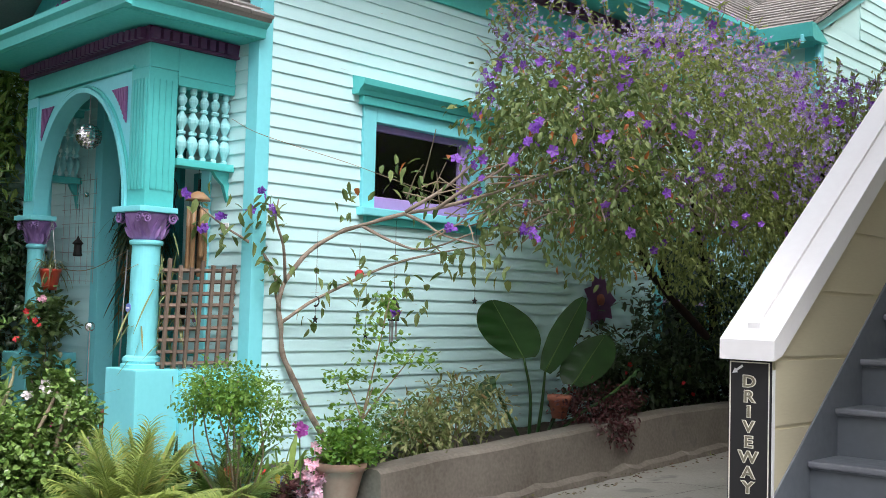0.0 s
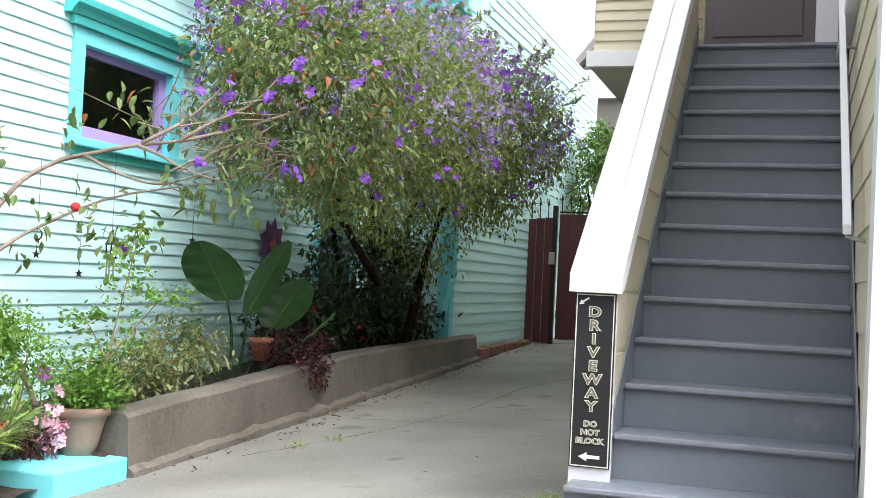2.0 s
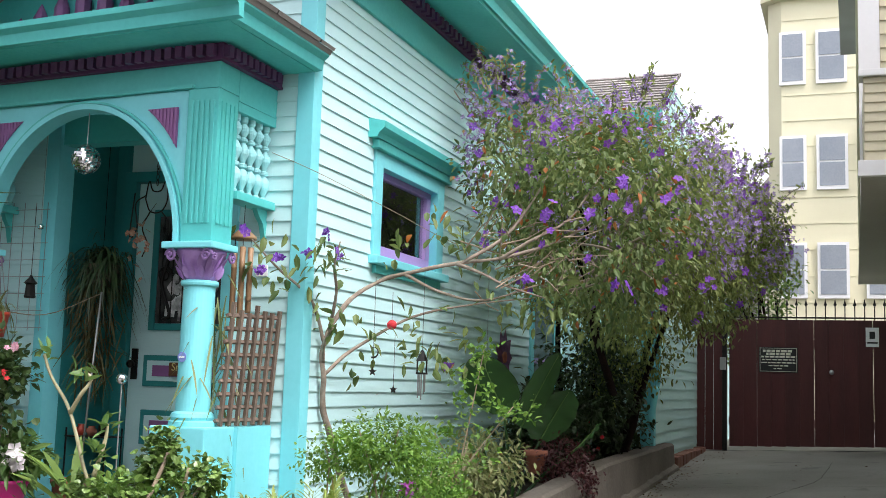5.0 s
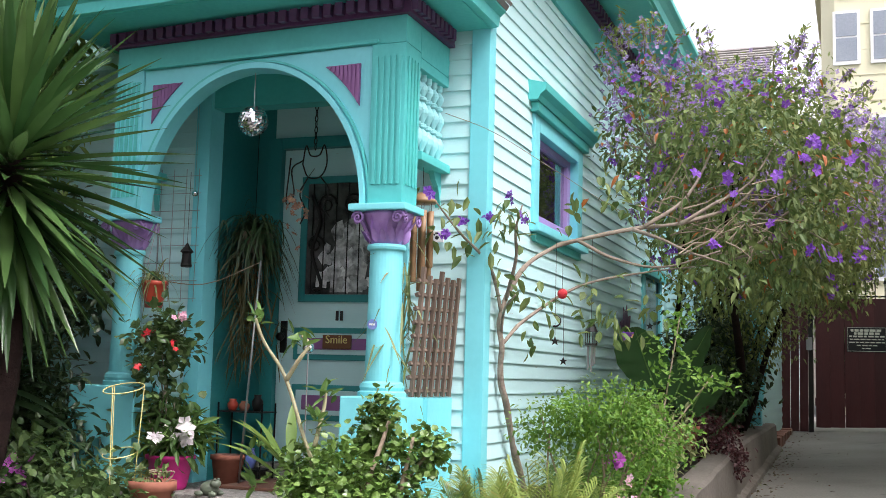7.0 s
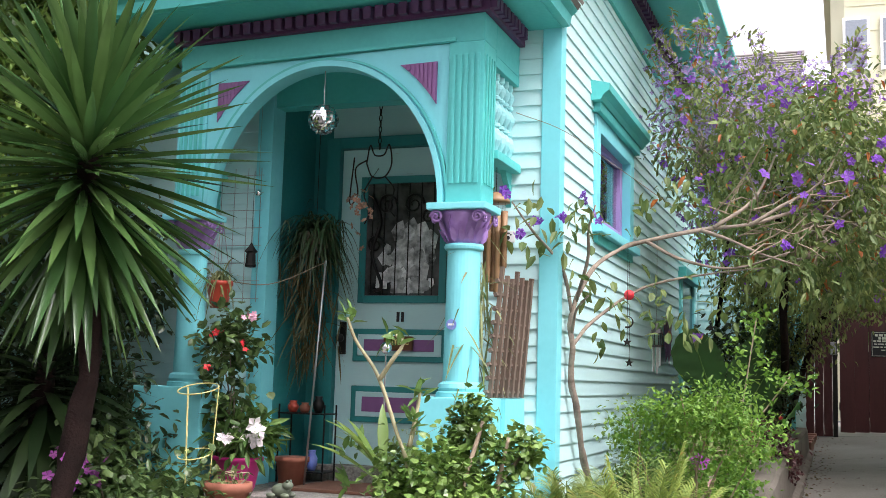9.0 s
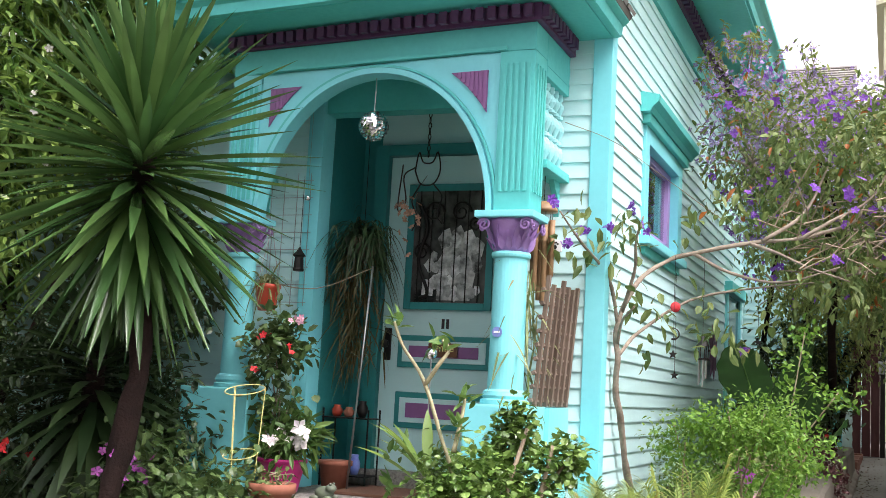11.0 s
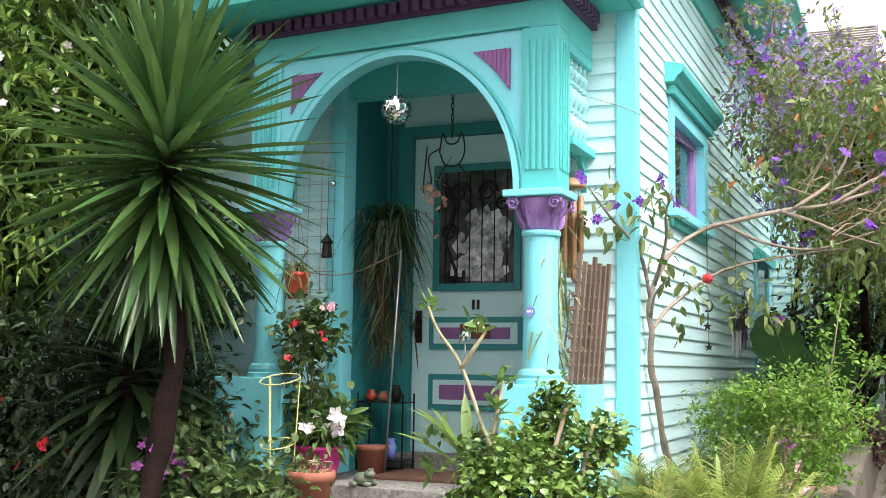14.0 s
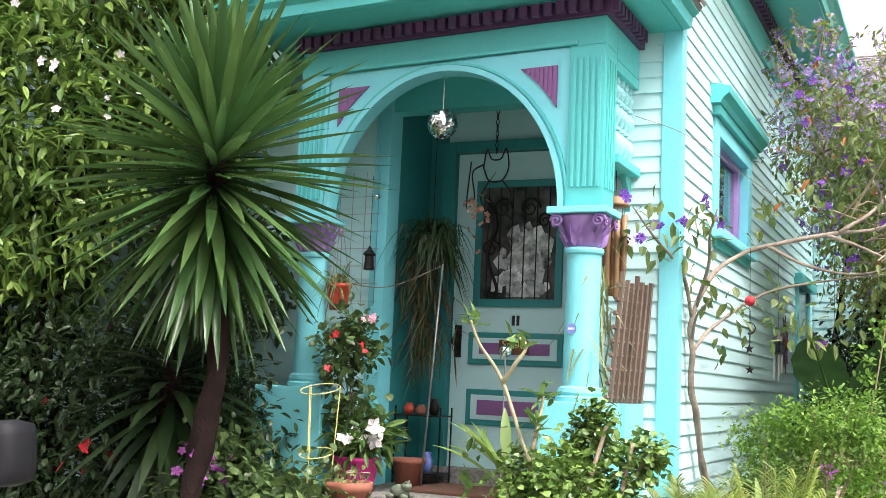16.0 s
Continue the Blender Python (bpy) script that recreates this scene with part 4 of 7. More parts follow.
def bed(name, x0, x1, y0, y1, z0, z1, label):
    v, f, nx, ny = [], [], 10, 24
    for j in range(ny + 1):
        for i in range(nx + 1):
            x, y = x0 + (x1 - x0) * i / nx, y0 + (y1 - y0) * j / ny
            v.append((x, y, z0 + (z1 - z0) * j / ny + 0.04 * noise.noise(Vector((x * 4, y * 4, 1)))))
    for j in range(ny):
        for i in range(nx):
            a = j * (nx + 1) + i
            f.append((a, a + 1, a + nx + 2, a + nx + 1))
    tagged(from_np(name, v, f, SOIL, smooth=True), label, "soil", kind="structure")


bed("garden_bed", WX, 0.95, -0.4, WGY, 0.06, 0.24, "dark soil bed between the house and the retaining wall")
bed("front_garden_bed", -0.16, 1.05, -1.5, -0.38, -0.2, -0.06, "dark soil of the small front garden")
bed("front_garden_bed", -6.0, -1.6, -1.55, -0.40, -0.62, -0.55, "dark soil of the small front garden")
bed("front_garden_bed", -0.5, 0.3, -2.2, -1.1, -0.3, -0.25, "dark soil of the small front garden")
fw = part("garden_edge_wall", boxed(0.3, -0.95, -0.5, 1.14, -0.36, -0.06, bevel=0.012), TURQ)
tagged(fw, "low turquoise painted planter wall at the driveway", "wall", kind="structure")

# ---------------------------------------------------------------- neighbour's stairs and house
NOSE = paint("worn_step_edge", (0.27, 0.285, 0.32), (0.17, 0.18, 0.21), 0.5, big=3, fine=30, amount=0.9, bump=0.15)
stair = thing("staircase", (4.1, 0.4, 0.0), "steep grey-blue painted wooden stairs", "stairs")
SX0, SX1 = 3.715, 4.605
for k in range(1, 15):
    y, z = -0.97 + 0.238 * (k - 2), 0.18 * k
    left = SX0 if k > 1 else 3.572
    part("riser", boxed(left, y + 0.022, z - 0.18, SX1, y + 0.04, z - 0.031), STEP, stair)
    depth = 0.275 if k < 14 else 1.3
    part("tread", boxed(SX0, y + 0.008, z - 0.03, SX1, y + depth, z, bevel=0.004), STEP, stair)
    if k == 1:
        part("tread_end", boxed(left, y + 0.008, z - 0.03, SX0 - 0.001, y + 0.168, z, bevel=0.004), STEP, stair)
    part("nosing", boxed(left, y - 0.006, z - 0.022, SX1, y + 0.0075, z + 0.001, bevel=0.006), NOSE, stair, "worn pale step edge")
part("base_slab", boxed(3.6, -1.75, -0.2, SX1, -1.19, 0.02, bevel=0.015), STEP, stair)
balu = thing("stair_parapet", (3.63, 0.4, 0.0), "solid stair parapet with beige siding and broad white sloping cap", "parapet")
TOPY = 2.05
sl = 0.18 / 0.238
yz = lambda y: 0.965 + sl * (y + 1.03)  # noqa: E731
part("parapet_body", prism([(-1.0, -0.1), (-1.0, yz(-1.0) - 0.065), (TOPY, yz(TOPY) - 0.065), (TOPY + 0.4, yz(TOPY) - 0.065), (TOPY + 0.4, -0.1)], 3.56, 3.70, "x"), BEIGE, balu)
part("sloping_cap", prism([(-1.06, yz(-1.06) - 0.035), (-1.0, yz(-1.0) - 0.063), (TOPY, yz(TOPY) - 0.063), (TOPY, yz(TOPY) + 0.035), (-1.06, yz(-1.06) + 0.035)], 3.532, 3.738, "x"), WHITE, balu, "broad white painted cap")
part("cap_batten", prism([(-1.0, yz(-1.0) + 0.036), (TOPY, yz(TOPY) + 0.036), (TOPY, yz(TOPY) + 0.05), (-1.0, yz(-1.0) + 0.05)], 3.62, 3.65, "x"), WHITE, balu)
part("cap_bracket", prism([(-1.01, yz(-1.01) + 0.036), (-0.985, yz(-0.985) + 0.036), (-0.985, yz(-0.985) + 0.056), (-1.01, yz(-1.01) + 0.056)], 3.612, 3.658, "x"), WHITE, balu)
part("end_post", boxed(3.552, -1.02, -0.1, 3.715, -1.001, 0.875), WHITE, balu)
for k in range(9):
    z = 0.2 + k * 0.24
    ya, yb = (-1.0 + max(0.012, (q - 0.915) / sl + 0.012) for q in (z, z + 0.225))
    if yb < TOPY:
        for xa, xb in ((3.548, 3.559), (3.7005, 3.7065)):
            part("siding_board", prism([(ya, z), (yb, z + 0.225), (TOPY + 0.38, z + 0.225), (TOPY + 0.38, z)], xa, xb, "x"), BEIGE, balu)
nos = lambda y: 0.36 + 0.7563 * (y + 0.97)  # noqa: E731
for xa, xb in ((3.707, 3.7145), (4.606, 4.6135)):
    part("skirt_board", prism([(-1.0, -0.05), (-1.0, nos(-1.0) + 0.10), (1.95, nos(1.95) + 0.10), (1.95, nos(1.95) - 0.35), (-0.6, -0.05)], xa, xb, "x"), STEP, stair, "grey painted stair skirt")
sign = thing("driveway_sign", (3.63, -1.03, 0.55), "tall narrow black sign with ivory lettering on the stair post", "sign")
part("board", boxed(3.553, -1.03, 0.225, 3.713, -1.0205, 0.905, bevel=0.003), BLACK, sign)
bd = bmesh.new()
for a in ((3.558, 0.23, 3.562, 0.9), (3.704, 0.23, 3.708, 0.9), (3.562, 0.23, 3.704, 0.234), (3.562, 0.896, 3.704, 0.9)):
    box(bd, a[0], -1.0325, a[1], a[2], -1.0305, a[3])
part("border", bd, IVORY, sign)
OLIVE_INK = paint("olive_grey_ink", (0.2, 0.19, 0.13), rough=0.5)
for i, ch in enumerate("DRIVEWAY"):
    lt = words("letter", ch, 0.055, (3.632, -1.0315, 0.83 - i * 0.0525), IVORY, sign, bold=0.0032, wide=1.22)
    words("letter_fill", ch, 0.055, (3.632, -1.0335, 0.83 - i * 0.0525), OLIVE_INK, lt, bold=0.0008, wide=1.22, thick=0.001)
for i, ch in enumerate(("DO", "NOT", "BLOCK")):
    sl = words("small_line", ch, 0.030, (3.632, -1.0315, 0.395 - i * 0.033), IVORY, sign, bold=0.0018, wide=1.12)
    words("line_fill", ch, 0.030, (3.632, -1.0335, 0.395 - i * 0.033), OLIVE_INK, sl, bold=-0.0002, wide=1.12, thick=0.001)
for cx, cz, an in ((3.587, 0.872, 35), (3.632, 0.268, 0)):
    q = Matrix.Translation((cx, -1.0315, cz)) @ Matrix.Rotation(radians(-an), 4, "Y")
    s = 0.042 if an == 0 else 0.024
    bm = prism([(-s, 0), (-s * 0.2, s * 0.42), (-s * 0.2, s * 0.16), (s, s * 0.16), (s, -s * 0.16), (-s * 0.2, -s * 0.16), (-s * 0.2, -s * 0.42)], -0.001, 0.0009, "y")
    bmesh.ops.transform(bm, matrix=q, verts=bm.verts)
    part("arrow", bm, WHITE, sign)

nb = thing("neighbour_house", (5.5, 6.0, 0.0), "beige clapboard house with white trim and dark entry door", "house")
part("right_wall", boxed(4.63, -1.25, -0.2, 4.77, 3.0, 2.45), BEIGE, nb)
rwp = part("right_wall_face", boxed(4.627, -1.2, 0.0, 4.6295, 3.0, 2.4), BEIGE, nb)
boards(rwp, "y", 4.627, -1, -1.2, 2.9, 0.0, 2.4, 0.2, BEIGE, proud=0.012)
part("corner_trim", boxed(4.61, -1.42, -0.2, 4.78, -1.2, 4.5, bevel=0.005), WHITE, nb)
part("ledge", boxed(4.56, -1.19, 2.41, 4.78, 3.0, 2.47, bevel=0.006), WHITE, nb)
up = part("upper_right_wall", boxed(4.65, -1.19, 2.471, 4.77, 3.0, 5.6), LATT, nb)
for i in range(30):
    for sgn in (-1, 1):
        y = -1.6 + i * 0.16
        ya, yb = y, y + 0.9 * sgn
        a, b = Vector((4.635 - 0.006 * sgn, ya, 2.5)), Vector((4.635 - 0.006 * sgn, yb, 3.6))
        if min(ya, yb) > -1.15 and max(ya, yb) < 2.9:
            part("lattice_slat", tube([a, b], 0.016, sides=4), BEIGE, up)
# front of the upper floor with the entry
fw2 = part("entry_wall", boxed(3.02, 3.0, 2.45, 3.60, 3.15, 6.0), BEIGE, nb)
boards(fw2, "x", 3.0, -1, 3.16, 3.48, 2.5, 6.0, 0.11, BEIGE)
part("corner_trim", boxed(3.0, 2.985, 2.45, 3.155, 3.12, 6.0), WHITE, nb)
part("entry_wall_top", boxed(3.601, 3.0, 4.75, 4.62, 3.15, 6.0), BEIGE, nb)
part("entry_wall", boxed(4.62, 3.001, 2.3, 9.5, 3.15, 6.0), BEIGE, nb)
part("door_casing", boxed(3.485, 2.96, 2.52, 3.62, 3.05, 4.8, bevel=0.005), WHITE, nb)
part("door_casing", boxed(4.44, 2.96, 2.52, 4.595, 3.05, 4.8, bevel=0.005), WHITE, nb)
ed = part("entry_door", boxed(3.621, 3.02, 2.523, 4.439, 3.07, 4.74), MAUVE, nb, "dark mauve panelled entry door")
part("kick_board", boxed(3.621, 2.99, 2.523, 4.439, 3.019, 2.68), MAUVE, ed)
part("panel", boxed(3.72, 3.008, 2.82, 4.35, 3.0195, 4.6, bevel=0.004), MAUVE, ed)
bal = part("balcony_front", boxed(3.02, 2.0, 2.46, 3.74, 2.12, 3.1), BEIGE, nb)
boards(bal, "x", 2.0, -1, 3.03, 3.73, 2.51, 3.09, 0.068, BEIGE)
part("balcony_cap", boxed(2.99, 1.96, 3.101, 3.76, 2.16, 3.15, bevel=0.006), WHITE, nb)
part("balcony_foot", boxed(2.98, 1.96, 2.40, 3.56, 2.02, 2.509, bevel=0.004), WHITE, nb)
part("balcony_side", boxed(3.02, 2.121, 2.46, 3.12, 2.98, 3.1), BEIGE, nb)
part("overhang_floor", boxed(3.0, 2.021, 2.40, 3.60, 9.78, 2.458), paint("grey_soffit_paint", (0.55, 0.53, 0.47), rough=0.6), nb)
vent = part("soffit_vent", boxed(3.2, 3.6, 2.392, 3.42, 4.1, 2.3995), STEEL, nb)
for i in range(7):
    part("vent_slat", boxed(3.22, 3.65 + i * 0.06, 2.384, 3.4, 3.67 + i * 0.06, 2.3915), IRON, vent)
upw = part("overhang_wall", boxed(3.02, 3.151, 2.489, 3.16, 9.78, 6.0), BEIGE, nb)
boards(upw, "y", 3.02, -1, 3.16, 9.7, 2.52, 6.0, 0.11, BEIGE, proud=0.012)
part("lower_wall", boxed(3.57, TOPY + 0.41, -0.1, 3.72, 11.0, 2.43), BEIGE, nb)
part("neighbour_body", boxed(3.73, 3.16, -0.1, 9.5, 11.0, 6.0), BEIGE, nb)
part("neighbour_roof", prism([(2.8, 6.0), (9.7, 6.0), (6.3, 8.2)], 2.8, 11.2, "y"), SHING, nb)
hr = thing("handrail", (4.5, 0.5, 1.5), "white painted wooden handrail on metal brackets", "handrail")
part("rail", prism([(-0.86, 1.175), (2.15, 3.43), (2.15, 3.468), (-0.86, 1.213)], 4.535, 4.565, "x"), WHITE, hr)
for y in (-0.8, 0.6, 2.0):
    z = 1.07 + (y + 1.0) * 0.749
    part("bracket", tube([(4.55, y, z), (4.55, y, z - 0.05), (4.63, y, z - 0.07)], 0.008, sides=6), STEEL, hr)

# ---------------------------------------------------------------- gate
GY = 8.89
gate = thing("driveway_gate", (2.3, GY, 0.2), "closed oxblood plank gate with iron spikes along its top", "gate")
x = 1.412
i = 0
while x < 3.33:
    w = min(0.175, 3.35 - x)
    zb = ground_z(x, GY) + 0.055
    part("plank", boxed(x, GY - 0.02 + R.uniform(-0.004, 0.004), zb, x + w - (0.004 if i % 4 == 1 else 0.0), GY + 0.012, 1.86 if not 2.6 < x < 2.63 else 1.85, bevel=0.003), GATE, gate)
    x += w
    i += 1
part("rear_rail", boxed(1.40, GY + 0.014, 0.5, 3.34, GY + 0.06, 0.6), GATE, gate)
part("rear_rail", boxed(1.40, GY + 0.014, 1.5, 3.34, GY + 0.06, 1.6), GATE, gate)
part("frame_edge", boxed(2.60, GY - 0.035, 1.2, 2.615, GY - 0.0245, 1.82), GATE, gate)
spr = part("spike_rail", boxed(1.40, GY + 0.013, 1.88, 3.34, GY + 0.03, 1.9), IRON, gate)
me_s = bpy.data.meshes.new("spike")
bm = lathe([(0.007, 0), (0.007, 0.22), (0.022, 0.235), (0.012, 0.26), (0.002, 0.31)], (0, 0, 0), 8)
bm.to_mesh(me_s)
bm.free()
me_s.materials.append(IRON)
for i in range(17):
    sp = new("spike", me_s)
    sp.parent, sp.location = spr, (1.43 + i * 0.117, GY + 0.022, 1.82)
part("gate_post", boxed(1.325, GY - 0.05, 0.05, 1.385, GY + 0.02, 1.97, bevel=0.004), IRON, gate, "square black iron gate post")
part("latch_box", boxed(1.30, GY - 0.09, 1.2, 1.375, GY - 0.051, 1.36, bevel=0.005), STEEL, gate)
part("closing_post", boxed(3.35, GY - 0.04, 0.1, 3.42, GY + 0.04, 1.87), IRON, gate)
part("handle", lathe([(0.02, 0), (0.02, -0.015), (0.03, -0.03), (0.01, -0.045)], (2.67, GY - 0.024, 1.2), 12, axis="y"), STEEL, gate)
fp = thing("side_fence", (1.15, GY, 0.2), "short oxblood plank fence beside the gate post", "fence")
for i in range(3):
    part("plank", boxed(0.995 + i * 0.11, GY - 0.01, 0.17, 1.10 + i * 0.11, GY + 0.015, 1.79 + 0.012 * i, bevel=0.003), GATE, fp)
for i in range(3):
    sp = new("spike", me_s)
    sp.parent, sp.location = fp, (1.03 + i * 0.11 - 1.15, 0.022, 1.55)
gs = thing("gate_notice", (2.02, GY - 0.03, 1.34), "black notice with rows of white lettering on the gate", "sign")
part("plate", boxed(1.788, GY - 0.034, 1.185, 2.262, GY - 0.0245, 1.505, bevel=0.003), BLACK, gs)
bm = bmesh.new()
for a in ((1.798, 1.195, 1.803, 1.495), (2.247, 1.195, 2.252, 1.495), (1.803, 1.195, 2.247, 1.2), (1.803, 1.49, 2.247, 1.495)):
    box(bm, a[0], GY - 0.037, a[1], a[2], GY - 0.0345, a[3])
part("border", bm, IVORY, gs)
for i, (w, h) in enumerate(((0.19, 0.02), (0.15, 0.02), (0.21, 0.014), (0.20, 0.01), (0.21, 0.01), (0.12, 0.01), (0.06, 0.008))):
    z = 1.462 - i * 0.038
    xx = 2.025 - w
    while xx < 2.025 + w - 0.01:
        ww = R.uniform(0.03, 0.07)
        part("text_bar", boxed(xx, GY - 0.037, z - h, min(xx + ww, 2.025 + w), GY - 0.0345, z + h * 0.5), IVORY, gs)
        xx += ww + 0.012
gs2 = thing("paper_notice", (3.15, GY - 0.03, 1.65), "small white notice with a dark picture", "sign")
part("plate", boxed(3.075, GY - 0.03, 1.53, 3.23, GY - 0.0245, 1.77), WHITE, gs2)
part("picture", boxed(3.12, GY - 0.032, 1.63, 3.185, GY - 0.0305, 1.72), BLACK, gs2)
part("caption_bar", boxed(3.09, GY - 0.032, 1.57, 3.215, GY - 0.0305, 1.59), BLACK, gs2)

# ---------------------------------------------------------------- buildings behind
def far_window(parent, x, y, z, w, h, mats=(WHITE, None)):
    wn_ = part("window", boxed(x - w / 2 - 0.06, y - 0.05, z - h / 2 - 0.08, x + w / 2 + 0.06, y, z + h / 2 + 0.06), mats[0], parent)
    part("pane", boxed(x - w / 2, y - 0.06, z - h / 2, x + w / 2, y - 0.051, z - 0.02), mats[1], wn_)
    part("pane", boxed(x - w / 2, y - 0.065, z + 0.02, x + w / 2, y - 0.051, z + h / 2), mats[1], wn_)
    return wn_


# pale blue-grey base paints the sky's reflection into the distant panes
FARGL = paint("sky_toned_far_glass", (0.22, 0.25, 0.29), (0.36, 0.39, 0.43), 0.1, big=0.6, amount=0.8, bump=0.02)
apt = thing("apartment_building", (5.0, 20.0, 0.0), "tall pale yellow apartment block with a rounded bay", "building")
pts = [(1.27, 24.0), (1.27, 18.2), (1.55, 18.0), (3.9, 18.0), (4.3, 18.3), (12.0, 18.3), (12.0, 24.0)]
part("wall", prism(pts, 0.0, 9.3, "z"), CREAM, apt)
part("cornice", prism([(x + (-0.15 if x < 2 else 0.15), y - 0.15) for x, y in pts], 9.301, 9.55, "z"), CREAM, apt)
for k in range(16):
    part("stucco_joint", boxed(1.6, 17.985, 0.6 + k * 0.55, 3.85, 17.999, 0.62 + k * 0.55), CREAM, apt)
for zc in (8.02, 5.75, 3.48):
    for xc in (1.78, 2.56, 3.5, 5.2, 6.4, 8.0):
        far_window(apt, xc, 17.99 if xc < 4 else 18.29, zc, 0.42 if xc < 2 else 0.5, 1.02, (WHITE, FARGL))
fe = thing("fire_escape", (4.2, 17.6, 6.6), "pale iron fire escape balcony on the apartment block", "fire escape")
part("platform", boxed(3.25, 17.35, 6.6, 5.0, 17.98, 6.68), GREYS, fe)
part("top_rail", boxed(3.25, 17.35, 7.46, 5.0, 17.39, 7.5), WHITE, fe)
part("middle_rail", boxed(3.25, 17.35, 7.04, 5.0, 17.38, 7.07), WHITE, fe)
for k in range(8):
    part("baluster", boxed(3.25 + k * 0.245, 17.35, 6.68, 3.28 + k * 0.245, 17.38, 7.46), WHITE, fe)
gh = thing("gabled_house", (-1.0, 27.0, 0.0), "grey gabled house with chimney beyond the yard", "house")
part("wall", prism([(-1.75, 0), (0.4, 0), (0.4, 5.5), (-1.1, 8.0), (-1.75, 7.1)], 26.0, 32.0, "y"), GREYS, gh)
part("roof", prism([(-1.15, 8.25), (0.75, 5.15), (0.55, 5.05), (-1.15, 7.95), (-2.0, 6.9), (-2.1, 7.05)], 25.6, 32.2, "y"), SHING, gh)
part("balcony", boxed(-1.85, 25.7, 6.3, -0.55, 26.0, 7.1), WHITE, gh)
part("chimney", boxed(-0.9, 28.0, 7.0, -0.5, 28.4, 8.25), GREYS, gh)
gh2 = thing("gabled_house", (1.0, 30.0, 0.0), "plain grey house far behind the yard", "house")
part("wall", boxed(-0.6, 30, 0, 3.0, 36, 6.2), GREYS, gh2)
part("roof", prism([(-0.8, 6.2), (3.2, 6.2), (1.2, 8.6)], 29.8, 36.2, "y"), SHING, gh2)
bh = thing("brown_shingle_house", (-9.0, 3.0, 0.0), "brown shingled house down the street", "house")
part("wall", boxed(-13, 0.5, -1.2, -7.2, 10, 1.4), WHITE, bh)
bw = part("shingled_wall", boxed(-13, 0.45, 1.4, -7.15, 10, 6.0), paint("red_brown_shingle", (0.2, 0.09, 0.055), (0.12, 0.05, 0.03), 0.85, big=6, amount=0.9, bump=0.4), bh)
part("window", boxed(-9.2, 0.4, -0.3, -8.3, 0.46, 1.0), FARGL, bh)

# ---------------------------------------------------------------- plants
def shrub(name, label, category, base, clouds, leaf, material, stems=4, bark=BARK, stem_r=0.015, blooms=None, fold=0.12):
    """Stems from the ground into clouds of single leaves. clouds: rows of centre, radii, clumps, leaves a clump, spread."""
    t = thing(name, base, label, category)
    P, D = zip(*(cloud(*c) for c in clouds))
    P, D = np.concatenate(P), np.concatenate(D)
    n = len(P)
    v, f = leaf_arrays(P, D, leaf[0] * RNG.uniform(0.6, 1.25, n), leaf[1] * RNG.uniform(0.7, 1.2, n), fold)
    from_np("leaves", v, f, material, t, kind="stuff")
    for i in range(stems):
        c = clouds[i % len(clouds)]
        end = Vector(c[0]) + Vector([R.uniform(-0.6, 0.6) * r for r in c[1]])
        b = Vector(base) + Vector((R.uniform(-0.05, 0.05), R.uniform(-0.05, 0.05), -0.03))
        mid = b.lerp(end, 0.5) + Vector((R.uniform(-0.08, 0.08), R.uniform(-0.08, 0.08), 0.05))
        part("stem", tube(smooth_path([b, mid, end], 5), stem_r, stem_r * 0.4, 7, wobble=0.3), bark, t, smooth=True)
    for mat_, count, size, c in blooms or ():
        p, _ = cloud(*c)
        p = p[RNG.permutation(len(p))[:count]]
        v, f = petals(p, np.full(len(p), size) * RNG.uniform(0.7, 1.2, len(p)))
        from_np("flower_mass", v, f, mat_, t, kind="stuff")
    return t


# princess-flower tree against the house
tree = thing("flowering_tree", (0.75, 4.55, 0.2), "large tangled tree with violet flowers and olive leaves", "tree")
CLOUDS = [((1.3, 1.2, 2.0), (0.66, 0.95, 0.70), 250, 24, 0.065, 0.5), ((1.25, 2.7, 2.2), (0.9, 1.15, 0.95), 520, 34, 0.08, 0.5),
          ((1.5, 4.2, 2.2), (0.88, 1.0, 0.78), 500, 34, 0.08, 0.5), ((0.55, 2.0, 2.6), (0.38, 0.75, 0.55), 110, 18, 0.07, 0.4),
          ((0.95, 4.1, 1.3), (0.45, 0.8, 0.45), 120, 22, 0.09, 0.35), ((0.75, 3.4, 2.9), (0.45, 1.0, 0.5), 150, 20, 0.08, 0.5)]
TP, TD = [], []
for c in CLOUDS:
    p, d = cloud(*c)
    TP.append(p), TD.append(d)
TP, TD = np.concatenate(TP), np.concatenate(TD)
keep = (TP[:, 0] > WX + 0.06) & (RNG.random(len(TP)) < np.where(TP[:, 1] < 1.9, 0.8, 0.85))
TP, TD = TP[keep], TD[keep]
near = TP[:, 1] < 1.9
for mask, mat_, (ll, lw), nm in ((near, L_TIB, (0.066, 0.028), "velvet_leaves"), (~near, L_OLIVE, (0.052, 0.021), "olive_leaves")):
    q = TP[mask]
    v, f = leaf_arrays(q, TD[mask] + (0, 0, -0.3), ll * RNG.uniform(0.55, 1.3, len(q)), lw * RNG.uniform(0.7, 1.3, len(q)), 0.14, 0.2)
    from_np(nm, v, f, mat_, tree, kind="stuff")
